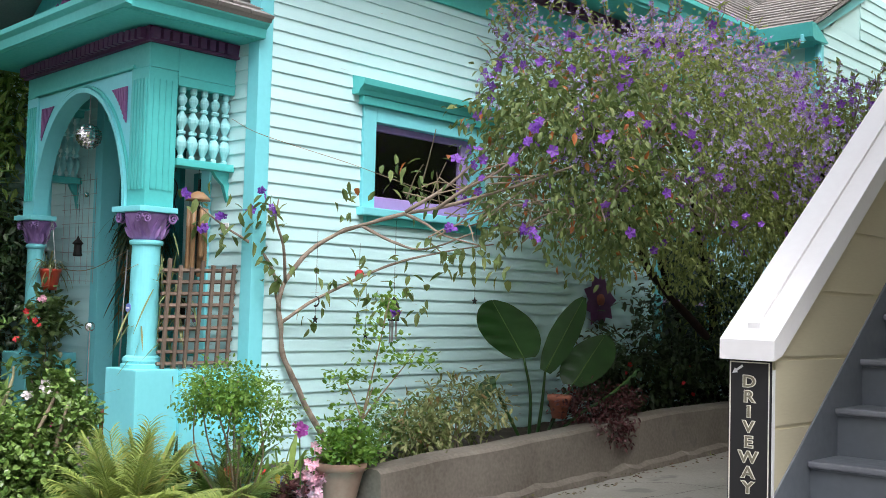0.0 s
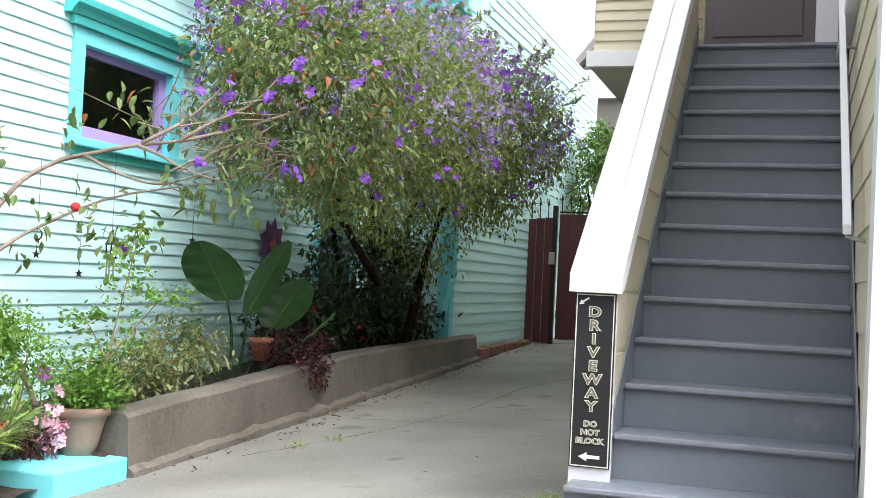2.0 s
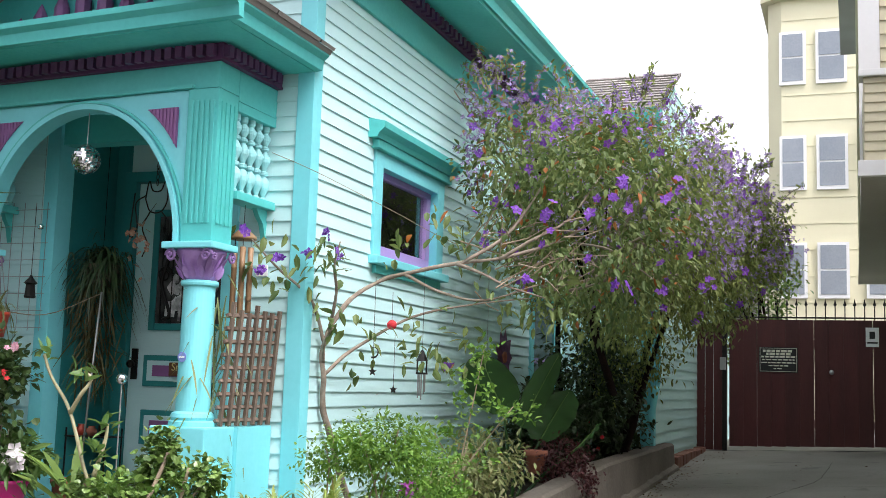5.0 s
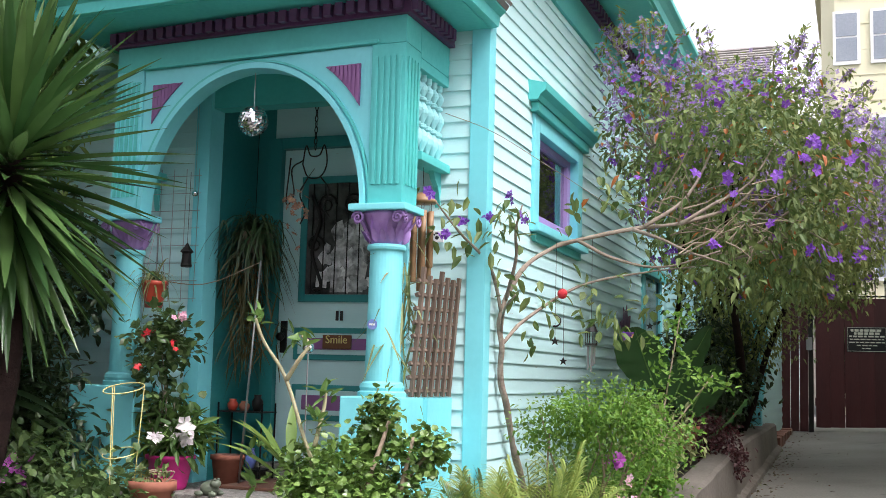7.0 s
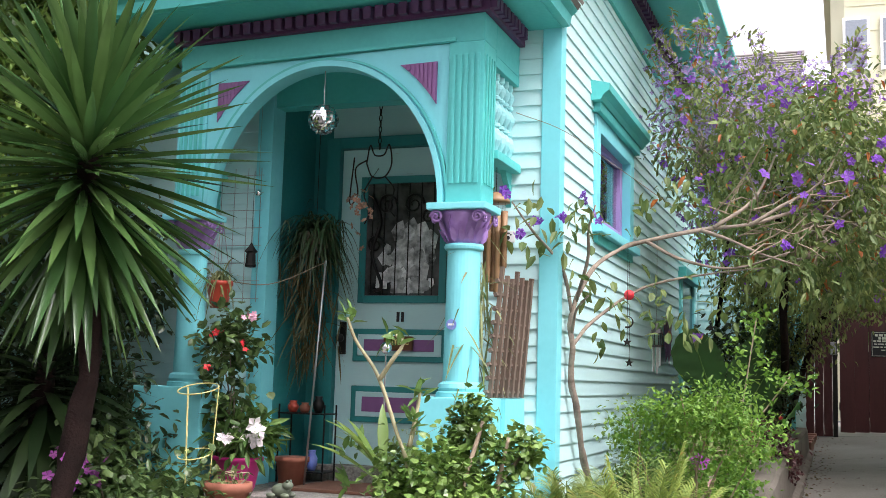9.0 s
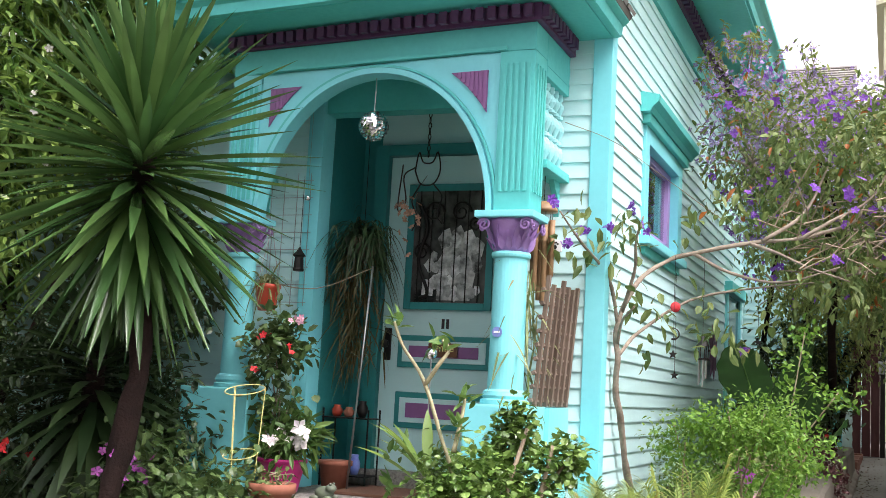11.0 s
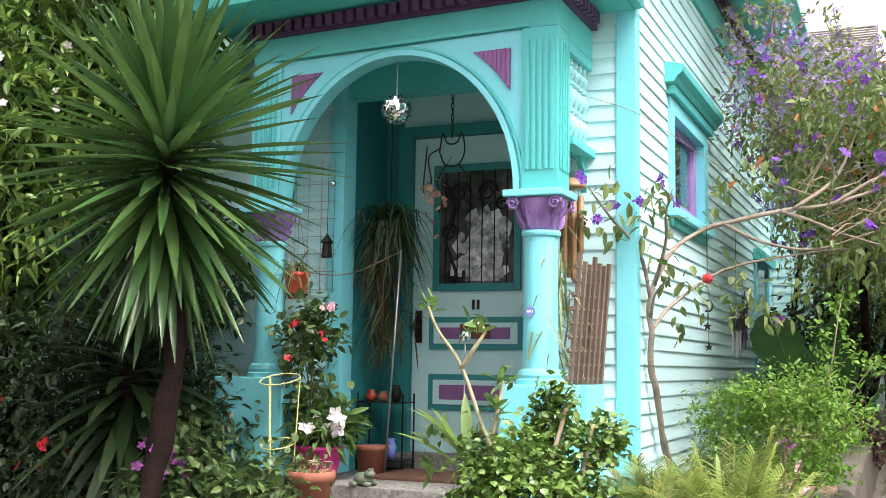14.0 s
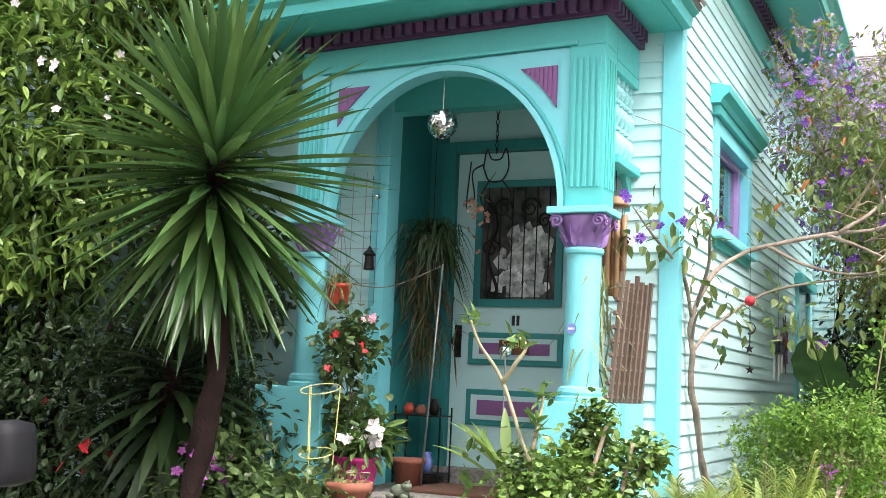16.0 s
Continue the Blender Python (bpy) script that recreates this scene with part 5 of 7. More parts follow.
# fine upright sprays that break the outline
sp_c = [((1.2, 2.4, 2.75), (0.95, 1.5, 0.5)), ((0.5, 1.9, 2.95), (0.35, 0.7, 0.35)), ((1.7, 4.3, 2.55), (0.9, 1.0, 0.6)), ((2.05, 4.3, 2.15), (0.3, 0.6, 0.35))]
SP = []
bm = bmesh.new()
for c, r in sp_c:
    for _ in range(24):
        u = Vector((R.gauss(0, 1), R.gauss(0, 1), abs(R.gauss(0, 1)))).normalized()
        a = Vector(c) + Vector((u.x * r[0], u.y * r[1], u.z * r[2])) * 0.75
        if a.x < WX + 0.15:
            continue
        b = a + (u + Vector((0, 0, 0.5))).normalized() * R.uniform(0.1, 0.27)
        tube([a, a.lerp(b, 0.5) + Vector((R.uniform(-0.03, 0.03), R.uniform(-0.03, 0.03), 0.02)), b], 0.005, 0.002, 5, bm)
        SP += [a.lerp(b, t) for t in np.linspace(0.2, 1, 16)]
tagged(part("spray_wood", bm, BARK, tree), kind="stuff")
SPn = np.array([tuple(p) for p in SP]) + RNG.normal(0, 0.012, (len(SP), 3))
v, f = leaf_arrays(SPn, RNG.normal(0, 1, SPn.shape) + (0, 0, 0.4), np.full(len(SPn), 0.06) * RNG.uniform(0.6, 1.2, len(SPn)), np.full(len(SPn), 0.022))
from_np("spray_leaves", v, f, L_OLIVE, tree, kind="stuff")


def outer(clouds, count, low=-1.0):
    """Places on the outside of the crown."""
    out = []
    w = np.array([c[1][0] * c[1][1] for c in clouds])
    for c, k in zip(clouds, (w / w.sum() * count).astype(int)):
        u = unit(RNG.normal(size=(k * 3, 3)))
        u = u[u[:, 2] > low][:k]
        p = np.array(c[0]) + u * np.array(c[1]) * RNG.uniform(0.92, 1.1, (len(u), 1))
        out.append(p[p[:, 0] > WX + 0.1])
    return np.concatenate(out)


p = outer(CLOUDS[:4], 420, -0.75)
v, f = petals(p, 0.036 * RNG.uniform(0.7, 1.2, len(p)))
from_np("violet_bloom_mass", v, f, VIOLET, tree, kind="stuff")
p = np.repeat(outer(CLOUDS[1:4] + CLOUDS[5:], 820, -0.35), 8, 0)
p = np.concatenate([p + RNG.normal(0, 0.05, p.shape), SPn[RNG.permutation(len(SPn))[:900]]])
v, f = petals(p, 0.018 * RNG.uniform(0.7, 1.3, len(p)), 4)
from_np("pale_bloom_mass", v, f, PALEVIO, tree, kind="stuff")
# trunks and limbs
base_t = Vector((0.72, 4.6, 0.12))
TREE_PATHS = [[(0, 0, 0), (-0.1, -0.25, 0.5), (0.0, -0.6, 1.1), (0.2, -1.3, 1.9), (0.4, -2.0, 2.4)], [(0.05, 0.1, 0), (0.2, 0.05, 0.5), (0.4, -0.1, 1.2), (0.8, -0.3, 2.0), (1.1, -0.4, 2.4)],
         [(-0.05, 0.2, 0), (-0.15, 0.3, 0.6), (-0.05, 0.4, 1.3), (0.3, 0.3, 2.2), (0.5, 0.2, 2.7)], [(0.1, -0.1, 0), (0.28, -0.35, 0.35), (0.45, -0.5, 0.9), (0.7, -0.7, 1.5), (0.9, -0.8, 2.0)],
         [(0.3, -1.2, 0.75), (0.33, -2.1, 1.23), (0.37, -2.34, 1.47), (0.3, -2.5, 1.73), (0.38, -2.65, 1.98), (0.28, -2.9, 2.28)],
         [(-0.1, -0.05, 0), (-0.35, -0.4, 0.7), (-0.2, -1.2, 1.5), (-0.05, -2.0, 2.0), (0.0, -2.7, 2.5)]]
for k, lim in enumerate(TREE_PATHS):
    part("limb", tube(smooth_path([base_t + Vector(q) for q in lim], 6), 0.05 - 0.004 * k, 0.012, 9, wobble=0.35), DBARK, tree, smooth=True)
bm = bmesh.new()
for _ in range(90):
    c = CLOUDS[R.choice((0, 1, 1, 2, 2, 3))]
    b = Vector(c[0]) + Vector([R.uniform(-0.85, 0.85) * q for q in c[1]])
    a = Vector(c[0]) + Vector([R.uniform(-0.3, 0.3) * q for q in c[1]]) + Vector((0, 0.25, -0.25))
    if min(a.x, b.x) > WX + 0.08:
        tube(smooth_path([a, a.lerp(b, 0.5) + Vector((0, 0, R.uniform(-0.08, 0.1))), b], 4), 0.011, 0.004, 5, bm)
tagged(part("twig_wood", bm, BARK, tree), kind="stuff")

# leaning branch that arches along the wall
arch_tree = thing("arching_branch_tree", (0.12, 0.2, 0.05), "thin bare-stemmed tree arching along the mint wall", "tree")
main = [(0.12, 0.24, 0.0), (0.1, 0.15, 0.2), (0.085, 0.02, 0.38), (0.09, -0.12, 0.6), (0.07, -0.19, 0.74), (0.085, -0.22, 0.9), (0.075, -0.235, 1.05), (0.1, -0.2, 1.2), (0.17, -0.08, 1.38), (0.3, 0.04, 1.5), (0.42, 0.12, 1.55), (0.72, 0.2, 1.62), (1.0, 0.26, 1.66), (1.25, 0.6, 1.8), (1.3, 1.2, 2.0)]
part("trunk", tube(smooth_path(main, 6), 0.019, 0.009, 9, wobble=0.5), BARK, arch_tree, smooth=True)
SIDE = [[(0.08, -0.22, 0.93), (0.15, 0.02, 1.09), (0.36, 0.42, 1.31), (0.7, 0.55, 1.4), (1.1, 0.6, 1.45)], [(0.72, 0.2, 1.62), (0.88, 0.2, 1.56), (1.05, 0.2, 1.48), (1.25, 0.3, 1.42)],
        [(0.42, 0.12, 1.55), (0.62, 0.2, 1.45), (0.9, 0.2, 1.4), (1.2, 0.3, 1.5)], [(0.08, -0.22, 1.1), (0.05, -0.35, 1.35), (-0.05, -0.6, 1.52), (-0.12, -0.75, 1.65)],
        [(0.1, -0.21, 1.18), (0.18, -0.3, 1.4), (0.2, -0.38, 1.55), (0.24, -0.4, 1.68)], [(0.99, 0.2, 1.64), (1.15, 0.25, 1.75), (1.35, 0.4, 1.9), (1.5, 0.6, 2.2)],
        [(0.8, 0.12, 1.62), (1.0, 0.3, 1.8), (1.1, 0.6, 2.1), (1.15, 0.9, 2.4)], [(0.08, -0.23, 1.0), (0.12, -0.3, 1.12), (0.2, -0.36, 1.2)]]
for sd in SIDE:
    part("side_branch", tube(smooth_path(sd, 5), 0.012, 0.004, 7, wobble=0.3), BARK, arch_tree, smooth=True)
bm = bmesh.new()
for _ in range(40):
    a = Vector((R.uniform(0.75, 1.4), R.uniform(0.1, 0.8), R.uniform(1.45, 1.85)))
    b = a + Vector((R.uniform(0.0, 0.35), R.uniform(-0.2, 0.4), R.uniform(-0.15, 0.35)))
    tube([a, a.lerp(b, 0.5) + Vector((0, 0, R.uniform(-0.04, 0.04))), b], 0.005, 0.0025, 5, bm)
tagged(part("bare_twig_wood", bm, PALEBARK, arch_tree), kind="stuff")
CL = [((-0.08, -0.72, 1.6), 15, 0.07), ((0.0, -0.55, 1.48), 12, 0.07), ((0.22, -0.4, 1.62), 20, 0.07), ((0.12, -0.38, 1.5), 12, 0.06), ((0.2, -0.38, 1.25), 12, 0.06), ((0.3, 0.0, 1.18), 10, 0.06), ((0.55, 0.1, 1.1), 16, 0.06), ((0.5, 0.1, 1.28), 10, 0.06), ((0.8, 0.2, 1.2), 16, 0.08),
      ((0.68, 0.18, 1.05), 14, 0.05), ((0.25, -0.1, 1.0), 6, 0.05), ((1.0, 0.25, 1.4), 22, 0.1), ((1.25, 0.35, 1.35), 26, 0.1), ((0.45, 0.0, 1.72), 12, 0.07), ((0.6, 0.3, 1.85), 22, 0.09), ((0.75, 0.35, 1.75), 18, 0.09)]
p = np.concatenate([np.array(c) + RNG.normal(0, s, (k, 3)) for c, k, s in CL])
v, f = leaf_arrays(p, RNG.normal(0, 0.6, p.shape) + (0, -0.1, -0.7), 0.09 * RNG.uniform(0.7, 1.2, len(p)), 0.04 * RNG.uniform(0.7, 1.2, len(p)), 0.12, 0.15)
from_np("leaves", v, f, L_TIB, arch_tree, kind="stuff")
p = np.array([(-0.15, -0.8, 1.7), (-0.02, -0.62, 1.56), (0.2, -0.48, 1.7), (0.26, -0.45, 1.6), (0.08, -0.5, 1.6), (1.19, 0.1, 1.5), (1.68, 0.14, 1.48), (1.76, 0.16, 1.47), (1.66, 0.2, 2.0), (1.74, 0.16, 2.06), (1.7, 0.25, 2.1), (0.72, 0.15, 1.02), (-0.1, -0.7, 1.5)])
p = np.concatenate([p + RNG.normal(0, 0.012, p.shape) for _ in range(3)])
v, f = petals(p, np.full(len(p), 0.03))
from_np("violet_bloom_mass", v, f, VIOLET, arch_tree, kind="stuff")

# yucca beside the entrance
yuc = thing("yucca", (-1.75, -1.95, -0.45), "tall yucca with spiky sword leaves on a dark trunk", "yucca")
part("trunk", tube(smooth_path([(-1.95, -2.0, -0.6), (-1.86, -1.95, 0.1), (-1.8, -1.88, 0.8), (-1.9, -1.85, 1.5), (-1.93, -1.82, 1.98)], 6), 0.05, 0.045, 12, wobble=0.8), DBARK, yuc, smooth=True)
nb_ = 340
t_ = np.linspace(0, 1, nb_)
az = np.arange(nb_) * 2.39996
el = np.radians(88 - 166 * t_**0.95 + RNG.normal(0, 5, nb_))
d = np.stack([np.cos(az) * np.cos(el), np.sin(az) * np.cos(el), np.sin(el)], 1)
p = np.array([-1.93, -1.83, 2.0]) + d * 0.05 + np.outer(t_, (0.02, -0.03, -0.6))
v, f = blade_arrays(p, d, 0.70 * RNG.uniform(0.82, 1.12, nb_) * (0.85 + 0.3 * np.sin(t_ * 3.1)), np.full(nb_, 0.062) * RNG.uniform(0.75, 1.15, nb_), 0.01 + 0.06 * RNG.random(nb_), 0.5)
from_np("sword_leaves", v, f, L_YUC, yuc, kind="stuff", smooth=True)
yuc2 = thing("yucca", (-2.45, -1.4, -0.5), "smaller yucca coloured dark for the deep shade below the tall one", "yucca")
part("trunk", tube(smooth_path([(-2.45, -1.4, -0.6), (-2.47, -1.4, 0.2), (-2.45, -1.38, 0.85)], 5), 0.06, 0.045, 10, wobble=0.4), DBARK, yuc2, smooth=True)
nb_ = 150
t_ = np.linspace(0, 1, nb_)
az = np.arange(nb_) * 2.39996
el = np.radians(70 - 150 * t_)
d = np.stack([np.cos(az) * np.cos(el), np.sin(az) * np.cos(el), np.sin(el)], 1)
p = np.array([-2.45, -1.38, 0.9]) + d * 0.05 + np.outer(t_, (0, 0, -0.6))
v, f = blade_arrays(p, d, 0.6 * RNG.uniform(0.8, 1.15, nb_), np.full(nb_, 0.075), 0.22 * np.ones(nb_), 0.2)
# darker leaves than the tall yucca's, with its shade in the colour
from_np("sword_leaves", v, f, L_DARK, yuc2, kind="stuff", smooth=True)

# shrubs round the entrance
shrub("citrus_shrub", "tall glossy-leaved shrub with small pale blossoms", "shrub", (-3.6, -1.3, -0.6),
      [((-3.75, -1.35, 2.1), (0.75, 0.6, 1.1), 330, 20, 0.09, 0.55), ((-4.4, -1.4, 1.3), (0.8, 0.6, 1.3), 280, 20, 0.09, 0.6), ((-3.0, -0.85, 2.6), (0.6, 0.35, 0.7), 160, 20, 0.09, 0.5), ((-3.6, -1.2, 3.2), (1.2, 0.6, 0.5), 160, 20, 0.1, 0.5)],
      (0.125, 0.04), L_CIT, 7, DBARK, 0.03, [(WHITEF, 90, 0.028, ((-3.75, -1.45, 2.2), (0.8, 0.62, 1.1), 60, 3, 0.03, 0.95))])
# hedge leaf colour includes the deep shade of this corner
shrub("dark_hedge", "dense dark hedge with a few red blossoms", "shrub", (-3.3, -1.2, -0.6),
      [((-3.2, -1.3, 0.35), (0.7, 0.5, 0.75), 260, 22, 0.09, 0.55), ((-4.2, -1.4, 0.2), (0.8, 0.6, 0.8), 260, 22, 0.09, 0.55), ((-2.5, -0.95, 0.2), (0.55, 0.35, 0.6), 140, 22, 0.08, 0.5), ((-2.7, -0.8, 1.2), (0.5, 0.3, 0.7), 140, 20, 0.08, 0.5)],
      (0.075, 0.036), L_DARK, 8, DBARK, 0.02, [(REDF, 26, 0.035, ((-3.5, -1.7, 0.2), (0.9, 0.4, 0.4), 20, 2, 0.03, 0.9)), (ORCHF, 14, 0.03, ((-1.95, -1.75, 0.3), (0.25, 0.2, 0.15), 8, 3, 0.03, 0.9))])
shrub("low_green_shrub", "leafy green shrub in front of the porch column", "shrub", (-2.0, -1.5, -0.55),
      [((-1.95, -1.5, -0.1), (0.42, 0.3, 0.36), 110, 18, 0.07, 0.4), ((-1.6, -1.45, -0.05), (0.28, 0.25, 0.36), 85, 18, 0.06, 0.4), ((-2.05, -1.45, 0.2), (0.2, 0.2, 0.2), 30, 18, 0.06, 0.4)],
      (0.06, 0.042), L_MID, 6, BARK, 0.008, [(ORCHF, 9, 0.03, ((-2.1, -1.6, 0.22), (0.14, 0.12, 0.08), 6, 3, 0.02, 0.9))])

# jade plant with thick stems
jade = shrub("jade_plant", "dense jade plant with round glossy leaves on pale thick stems", "shrub", (-0.15, -1.8, -0.3),
             [((-0.13, -1.8, 0.2), (0.27, 0.26, 0.27), 240, 16, 0.04, 0.5), ((-0.02, -1.76, -0.06), (0.18, 0.2, 0.24), 80, 16, 0.04, 0.5), ((0.12, -1.74, -0.1), (0.14, 0.18, 0.2), 60, 16, 0.04, 0.5), ((0.17, -1.62, 0.44), (0.1, 0.1, 0.1), 26, 14, 0.03, 0.2), ((0.1, -1.7, 0.2), (0.12, 0.14, 0.14), 46, 15, 0.035, 0.4), ((-0.3, -1.78, 0.0), (0.15, 0.2, 0.24), 80, 16, 0.04, 0.5), ((0.0, -1.62, 0.54), (0.09, 0.09, 0.12), 28, 14, 0.03, 0.2), ((-0.08, -1.58, 0.50), (0.07, 0.07, 0.08), 14, 14, 0.028, 0.2)],
             (0.037, 0.036), L_JADE, 12, PALEBARK, 0.02, fold=0.25)
# bare succulent stems with strap leaves
plum = thing("succulent_stems", (-0.5, -1.85, -0.3), "pale fleshy stems with long bright green leaves", "plant")
for pts in ([(-0.2, -1.85, -0.2), (-0.2, -1.86, 0.3), (-0.27, -1.86, 0.52), (-0.36, -1.86, 0.74), (-0.46, -1.87, 0.88), (-0.5, -1.88, 0.98)], [(-0.35, -1.86, 0.72), (-0.29, -1.88, 0.8), (-0.25, -1.86, 0.87), (-0.28, -1.87, 0.91)], [(-0.21, -1.85, 0.45), (-0.2, -1.8, 0.6), (-0.19, -1.8, 0.68)]):
    part("stem", tube(smooth_path(pts, 5), 0.0105, 0.006, 9, wobble=0.35), FLESHY, plum, smooth=True)
bp = np.array([(-0.5, -1.88, 0.97), (-0.28, -1.87, 0.88), (-0.19, -1.8, 0.67), (-0.45, -1.85, 0.42), (-0.2, -1.86, 0.55), (-0.48, -1.86, 0.28)])
bp = np.repeat(bp, 10, 0) + RNG.normal(0, 0.02, (60, 3))
v, f = leaf_arrays(bp, RNG.normal(0, 0.6, bp.shape) + (0, -0.2, 0.55), 0.085 * RNG.uniform(0.5, 1.3, 60), 0.032 * RNG.uniform(0.7, 1.2, 60), 0.12, 0.1)
from_np("leaves", v, f, L_GER, plum, kind="stuff")
bp = np.repeat(np.array([(-0.36, -1.84, 0.36)]), 7, 0) + RNG.normal(0, 0.03, (7, 3))
v, f = blade_arrays(bp, RNG.normal(0, 0.3, bp.shape) + (-0.55, -0.1, 0.75), 0.36 * RNG.uniform(0.6, 1.1, 7), np.full(7, 0.05), 0.2, 0.2)
from_np("strap_leaves", v, f, L_STRAP, plum, kind="stuff", smooth=True)


def tuft(name, label, base, count, length, width, material, up=0.8, droop=0.4, spread=0.05, mound=None, blooms=None):
    t = thing(name, base, label, "plant")
    p = np.array(base) + RNG.normal(0, 1, (count, 3)) * (spread, spread, 0.01)
    az_ = RNG.uniform(0, 2 * math.pi, count)
    el_ = np.radians(RNG.uniform(18, 88, count))
    d_ = np.stack([np.cos(az_) * np.cos(el_), np.sin(az_) * np.cos(el_), np.sin(el_) * up + 0.1], 1)
    v_, f_ = blade_arrays(p, d_, length * RNG.uniform(0.55, 1.15, count), width * RNG.uniform(0.7, 1.1, count), droop * RNG.uniform(0.5, 1.4, count), 0.25)
    from_np("blade_foliage", v_, f_, material, t, kind="stuff", smooth=True)
    return t


def palm(name, label, base, fronds, length, leaflets=24):
    """Feather palm: arching ribs with two rows of thin leaflets."""
    t = thing(name, base, label, "palm")
    ribs, P, D, L = bmesh.new(), [], [], []
    for k in range(fronds):
        a = k * 2.39996
        e = radians(R.uniform(28, 80))
        d_ = Vector((math.cos(a) * math.cos(e), math.sin(a) * math.cos(e), math.sin(e)))
        ln = length * R.uniform(0.75, 1.1)
        pts = [Vector(base) + d_ * ln * s - Vector((0, 0, 0.5 * ln * s * s * math.cos(e))) for s in np.linspace(0, 1, 9)]
        tube(pts, 0.006, 0.002, 5, ribs)
        for s in np.linspace(0.22, 0.98, leaflets):
            i = min(7, int(s * 8))
            q = pts[i].lerp(pts[i + 1], s * 8 - i)
            fw = (pts[i + 1] - pts[i]).normalized()
            sd = fw.cross(Vector((0, 0, 1))).normalized()
            for g in (-1, 1):
                P.append(tuple(q))
                D.append(tuple(fw * 0.75 + sd * g * 0.8 + Vector((0, 0, 0.15))))
                L.append(length * 0.46 * (1 - abs(s - 0.5)) * R.uniform(0.85, 1.1))
    tagged(part("frond_rib", ribs, L_PALM, t), kind="stuff")
    v_, f_ = blade_arrays(np.array(P), np.array(D), np.array(L), np.full(len(P), 0.0095), 0.4, 0.2, 6)
    from_np("frond_leaf", v_, f_, L_PALM, t, kind="stuff")
    return t


palm("dwarf_palm", "low feathery palm with yellow-green fronds", (0.72, -1.66, -0.12), 40, 0.66)
palm("dwarf_palm", "low feathery palm with yellow-green fronds", (0.34, -1.3, -0.08), 22, 0.52)
palm("dwarf_palm", "small feathery palm beside the planter wall", (0.75, -1.05, -0.1), 14, 0.5)
for (bx, by, bz), n_, ln in (((0.3, -0.85, -0.1), 34, 0.5), ((0.1, -1.05, -0.12), 30, 0.5), ((0.55, -0.7, -0.1), 26, 0.42), ((0.18, -0.55, 0.0), 26, 0.5), ((0.45, -0.45, 0.02), 22, 0.42)):
    tuft("lily_clump", "clump of dark strap-leaved lily beside the wall", (bx, by, bz), n_, ln, 0.04, L_STRAP if R.random() < 0.5 else L_DARK, 0.9, 0.35)
tuft("spider_tuft", "pale spider plant tuft by the step", (-1.5, -1.75, -0.35), 60, 0.34, 0.014, L_SPID, 0.8, 0.6)
shrub("broad_leaf_plant", "low plant with broad bright leaves", "plant", (0.35, -1.3, -0.2), [((0.35, -1.35, 0.0), (0.3, 0.2, 0.15), 30, 7, 0.05, 0.4)], (0.15, 0.075), L_GER, 3, BARK, 0.006)

# geraniums: the potted one that climbs, and its neighbours
gp = thing("plant_pot", (0.88, -0.2, -0.13), "pale clay pot on the turquoise planter wall", "pot")
prof = [(0.085, -0.06), (0.1, 0.0), (0.125, 0.1), (0.138, 0.14), (0.152, 0.145), (0.152, 0.185), (0.135, 0.186), (0.125, 0.13)]
part("pot_body", lathe(prof, (0.88, -0.42, 0.0), 28), TERRAP, gp, smooth=True)
part("soil", lathe([(0.1, 0.12), (0.128, 0.165), (0.01, 0.17)], (0.88, -0.42, 0.0), 20), SOIL, gp)
ger = thing("climbing_geranium", (0.88, -0.42, 0.15), "tall scented geranium with frilly green leaves climbing from a clay pot", "plant")
G = [((0.88, -0.4, 0.25), (0.2, 0.18, 0.12), 80, 14, 0.04, 0.3), ((1.0, -0.32, 0.5), (0.2, 0.2, 0.12), 10, 11, 0.03, 0.3), ((1.03, -0.32, 0.72), (0.22, 0.18, 0.11), 9, 11, 0.028, 0.5), ((1.05, -0.28, 0.94), (0.15, 0.14, 0.12), 8, 10, 0.028, 0.4), ((1.06, -0.24, 1.09), (0.05, 0.05, 0.06), 6, 10, 0.025, 0.2), ((0.82, -0.35, 0.62), (0.13, 0.13, 0.06), 9, 11, 0.028, 0.3), ((1.22, -0.2, 0.76), (0.12, 0.12, 0.05), 8, 11, 0.026, 0.3)]
P, D = zip(*(cloud(*c) for c in G))
P, D = np.concatenate(P), np.concatenate(D)
v, f = leaf_arrays(P, D + (0, 0, 0.5), 0.034 * RNG.uniform(0.6, 1.3, len(P)), 0.026 * RNG.uniform(0.7, 1.2, len(P)), 0.18, 0.05)
from_np("leaves", v, f, L_FERN, ger, kind="stuff")
for e in ((1.06, -0.24, 1.12), (0.82, -0.35, 0.65), (1.22, -0.2, 0.8), (1.0, -0.3, 0.6), (0.8, -0.4, 0.4)):
    part("stem", tube(smooth_path([(0.88, -0.42, 0.15), (0.95, -0.34, 0.4), e], 5), 0.007, 0.003, 6, wobble=0.3), PALEBARK, ger, smooth=True)
shrub("frilly_geranium", "sprawling scented geranium with bright frilly leaves in the front garden", "plant", (0.8, -1.05, -0.1),
      [((0.92, -1.22, 0.62), (0.25, 0.2, 0.13), 110, 22, 0.032, 0.3), ((0.66, -1.15, 0.54), (0.22, 0.16, 0.11), 52, 22, 0.032, 0.3), ((1.1, -1.1, 0.5), (0.16, 0.18, 0.12), 36, 20, 0.03, 0.3), ((0.9, -1.1, 0.34), (0.2, 0.16, 0.12), 20, 18, 0.03, 0.3)], (0.025, 0.015), L_FERN, 9, PALEBARK, 0.007)
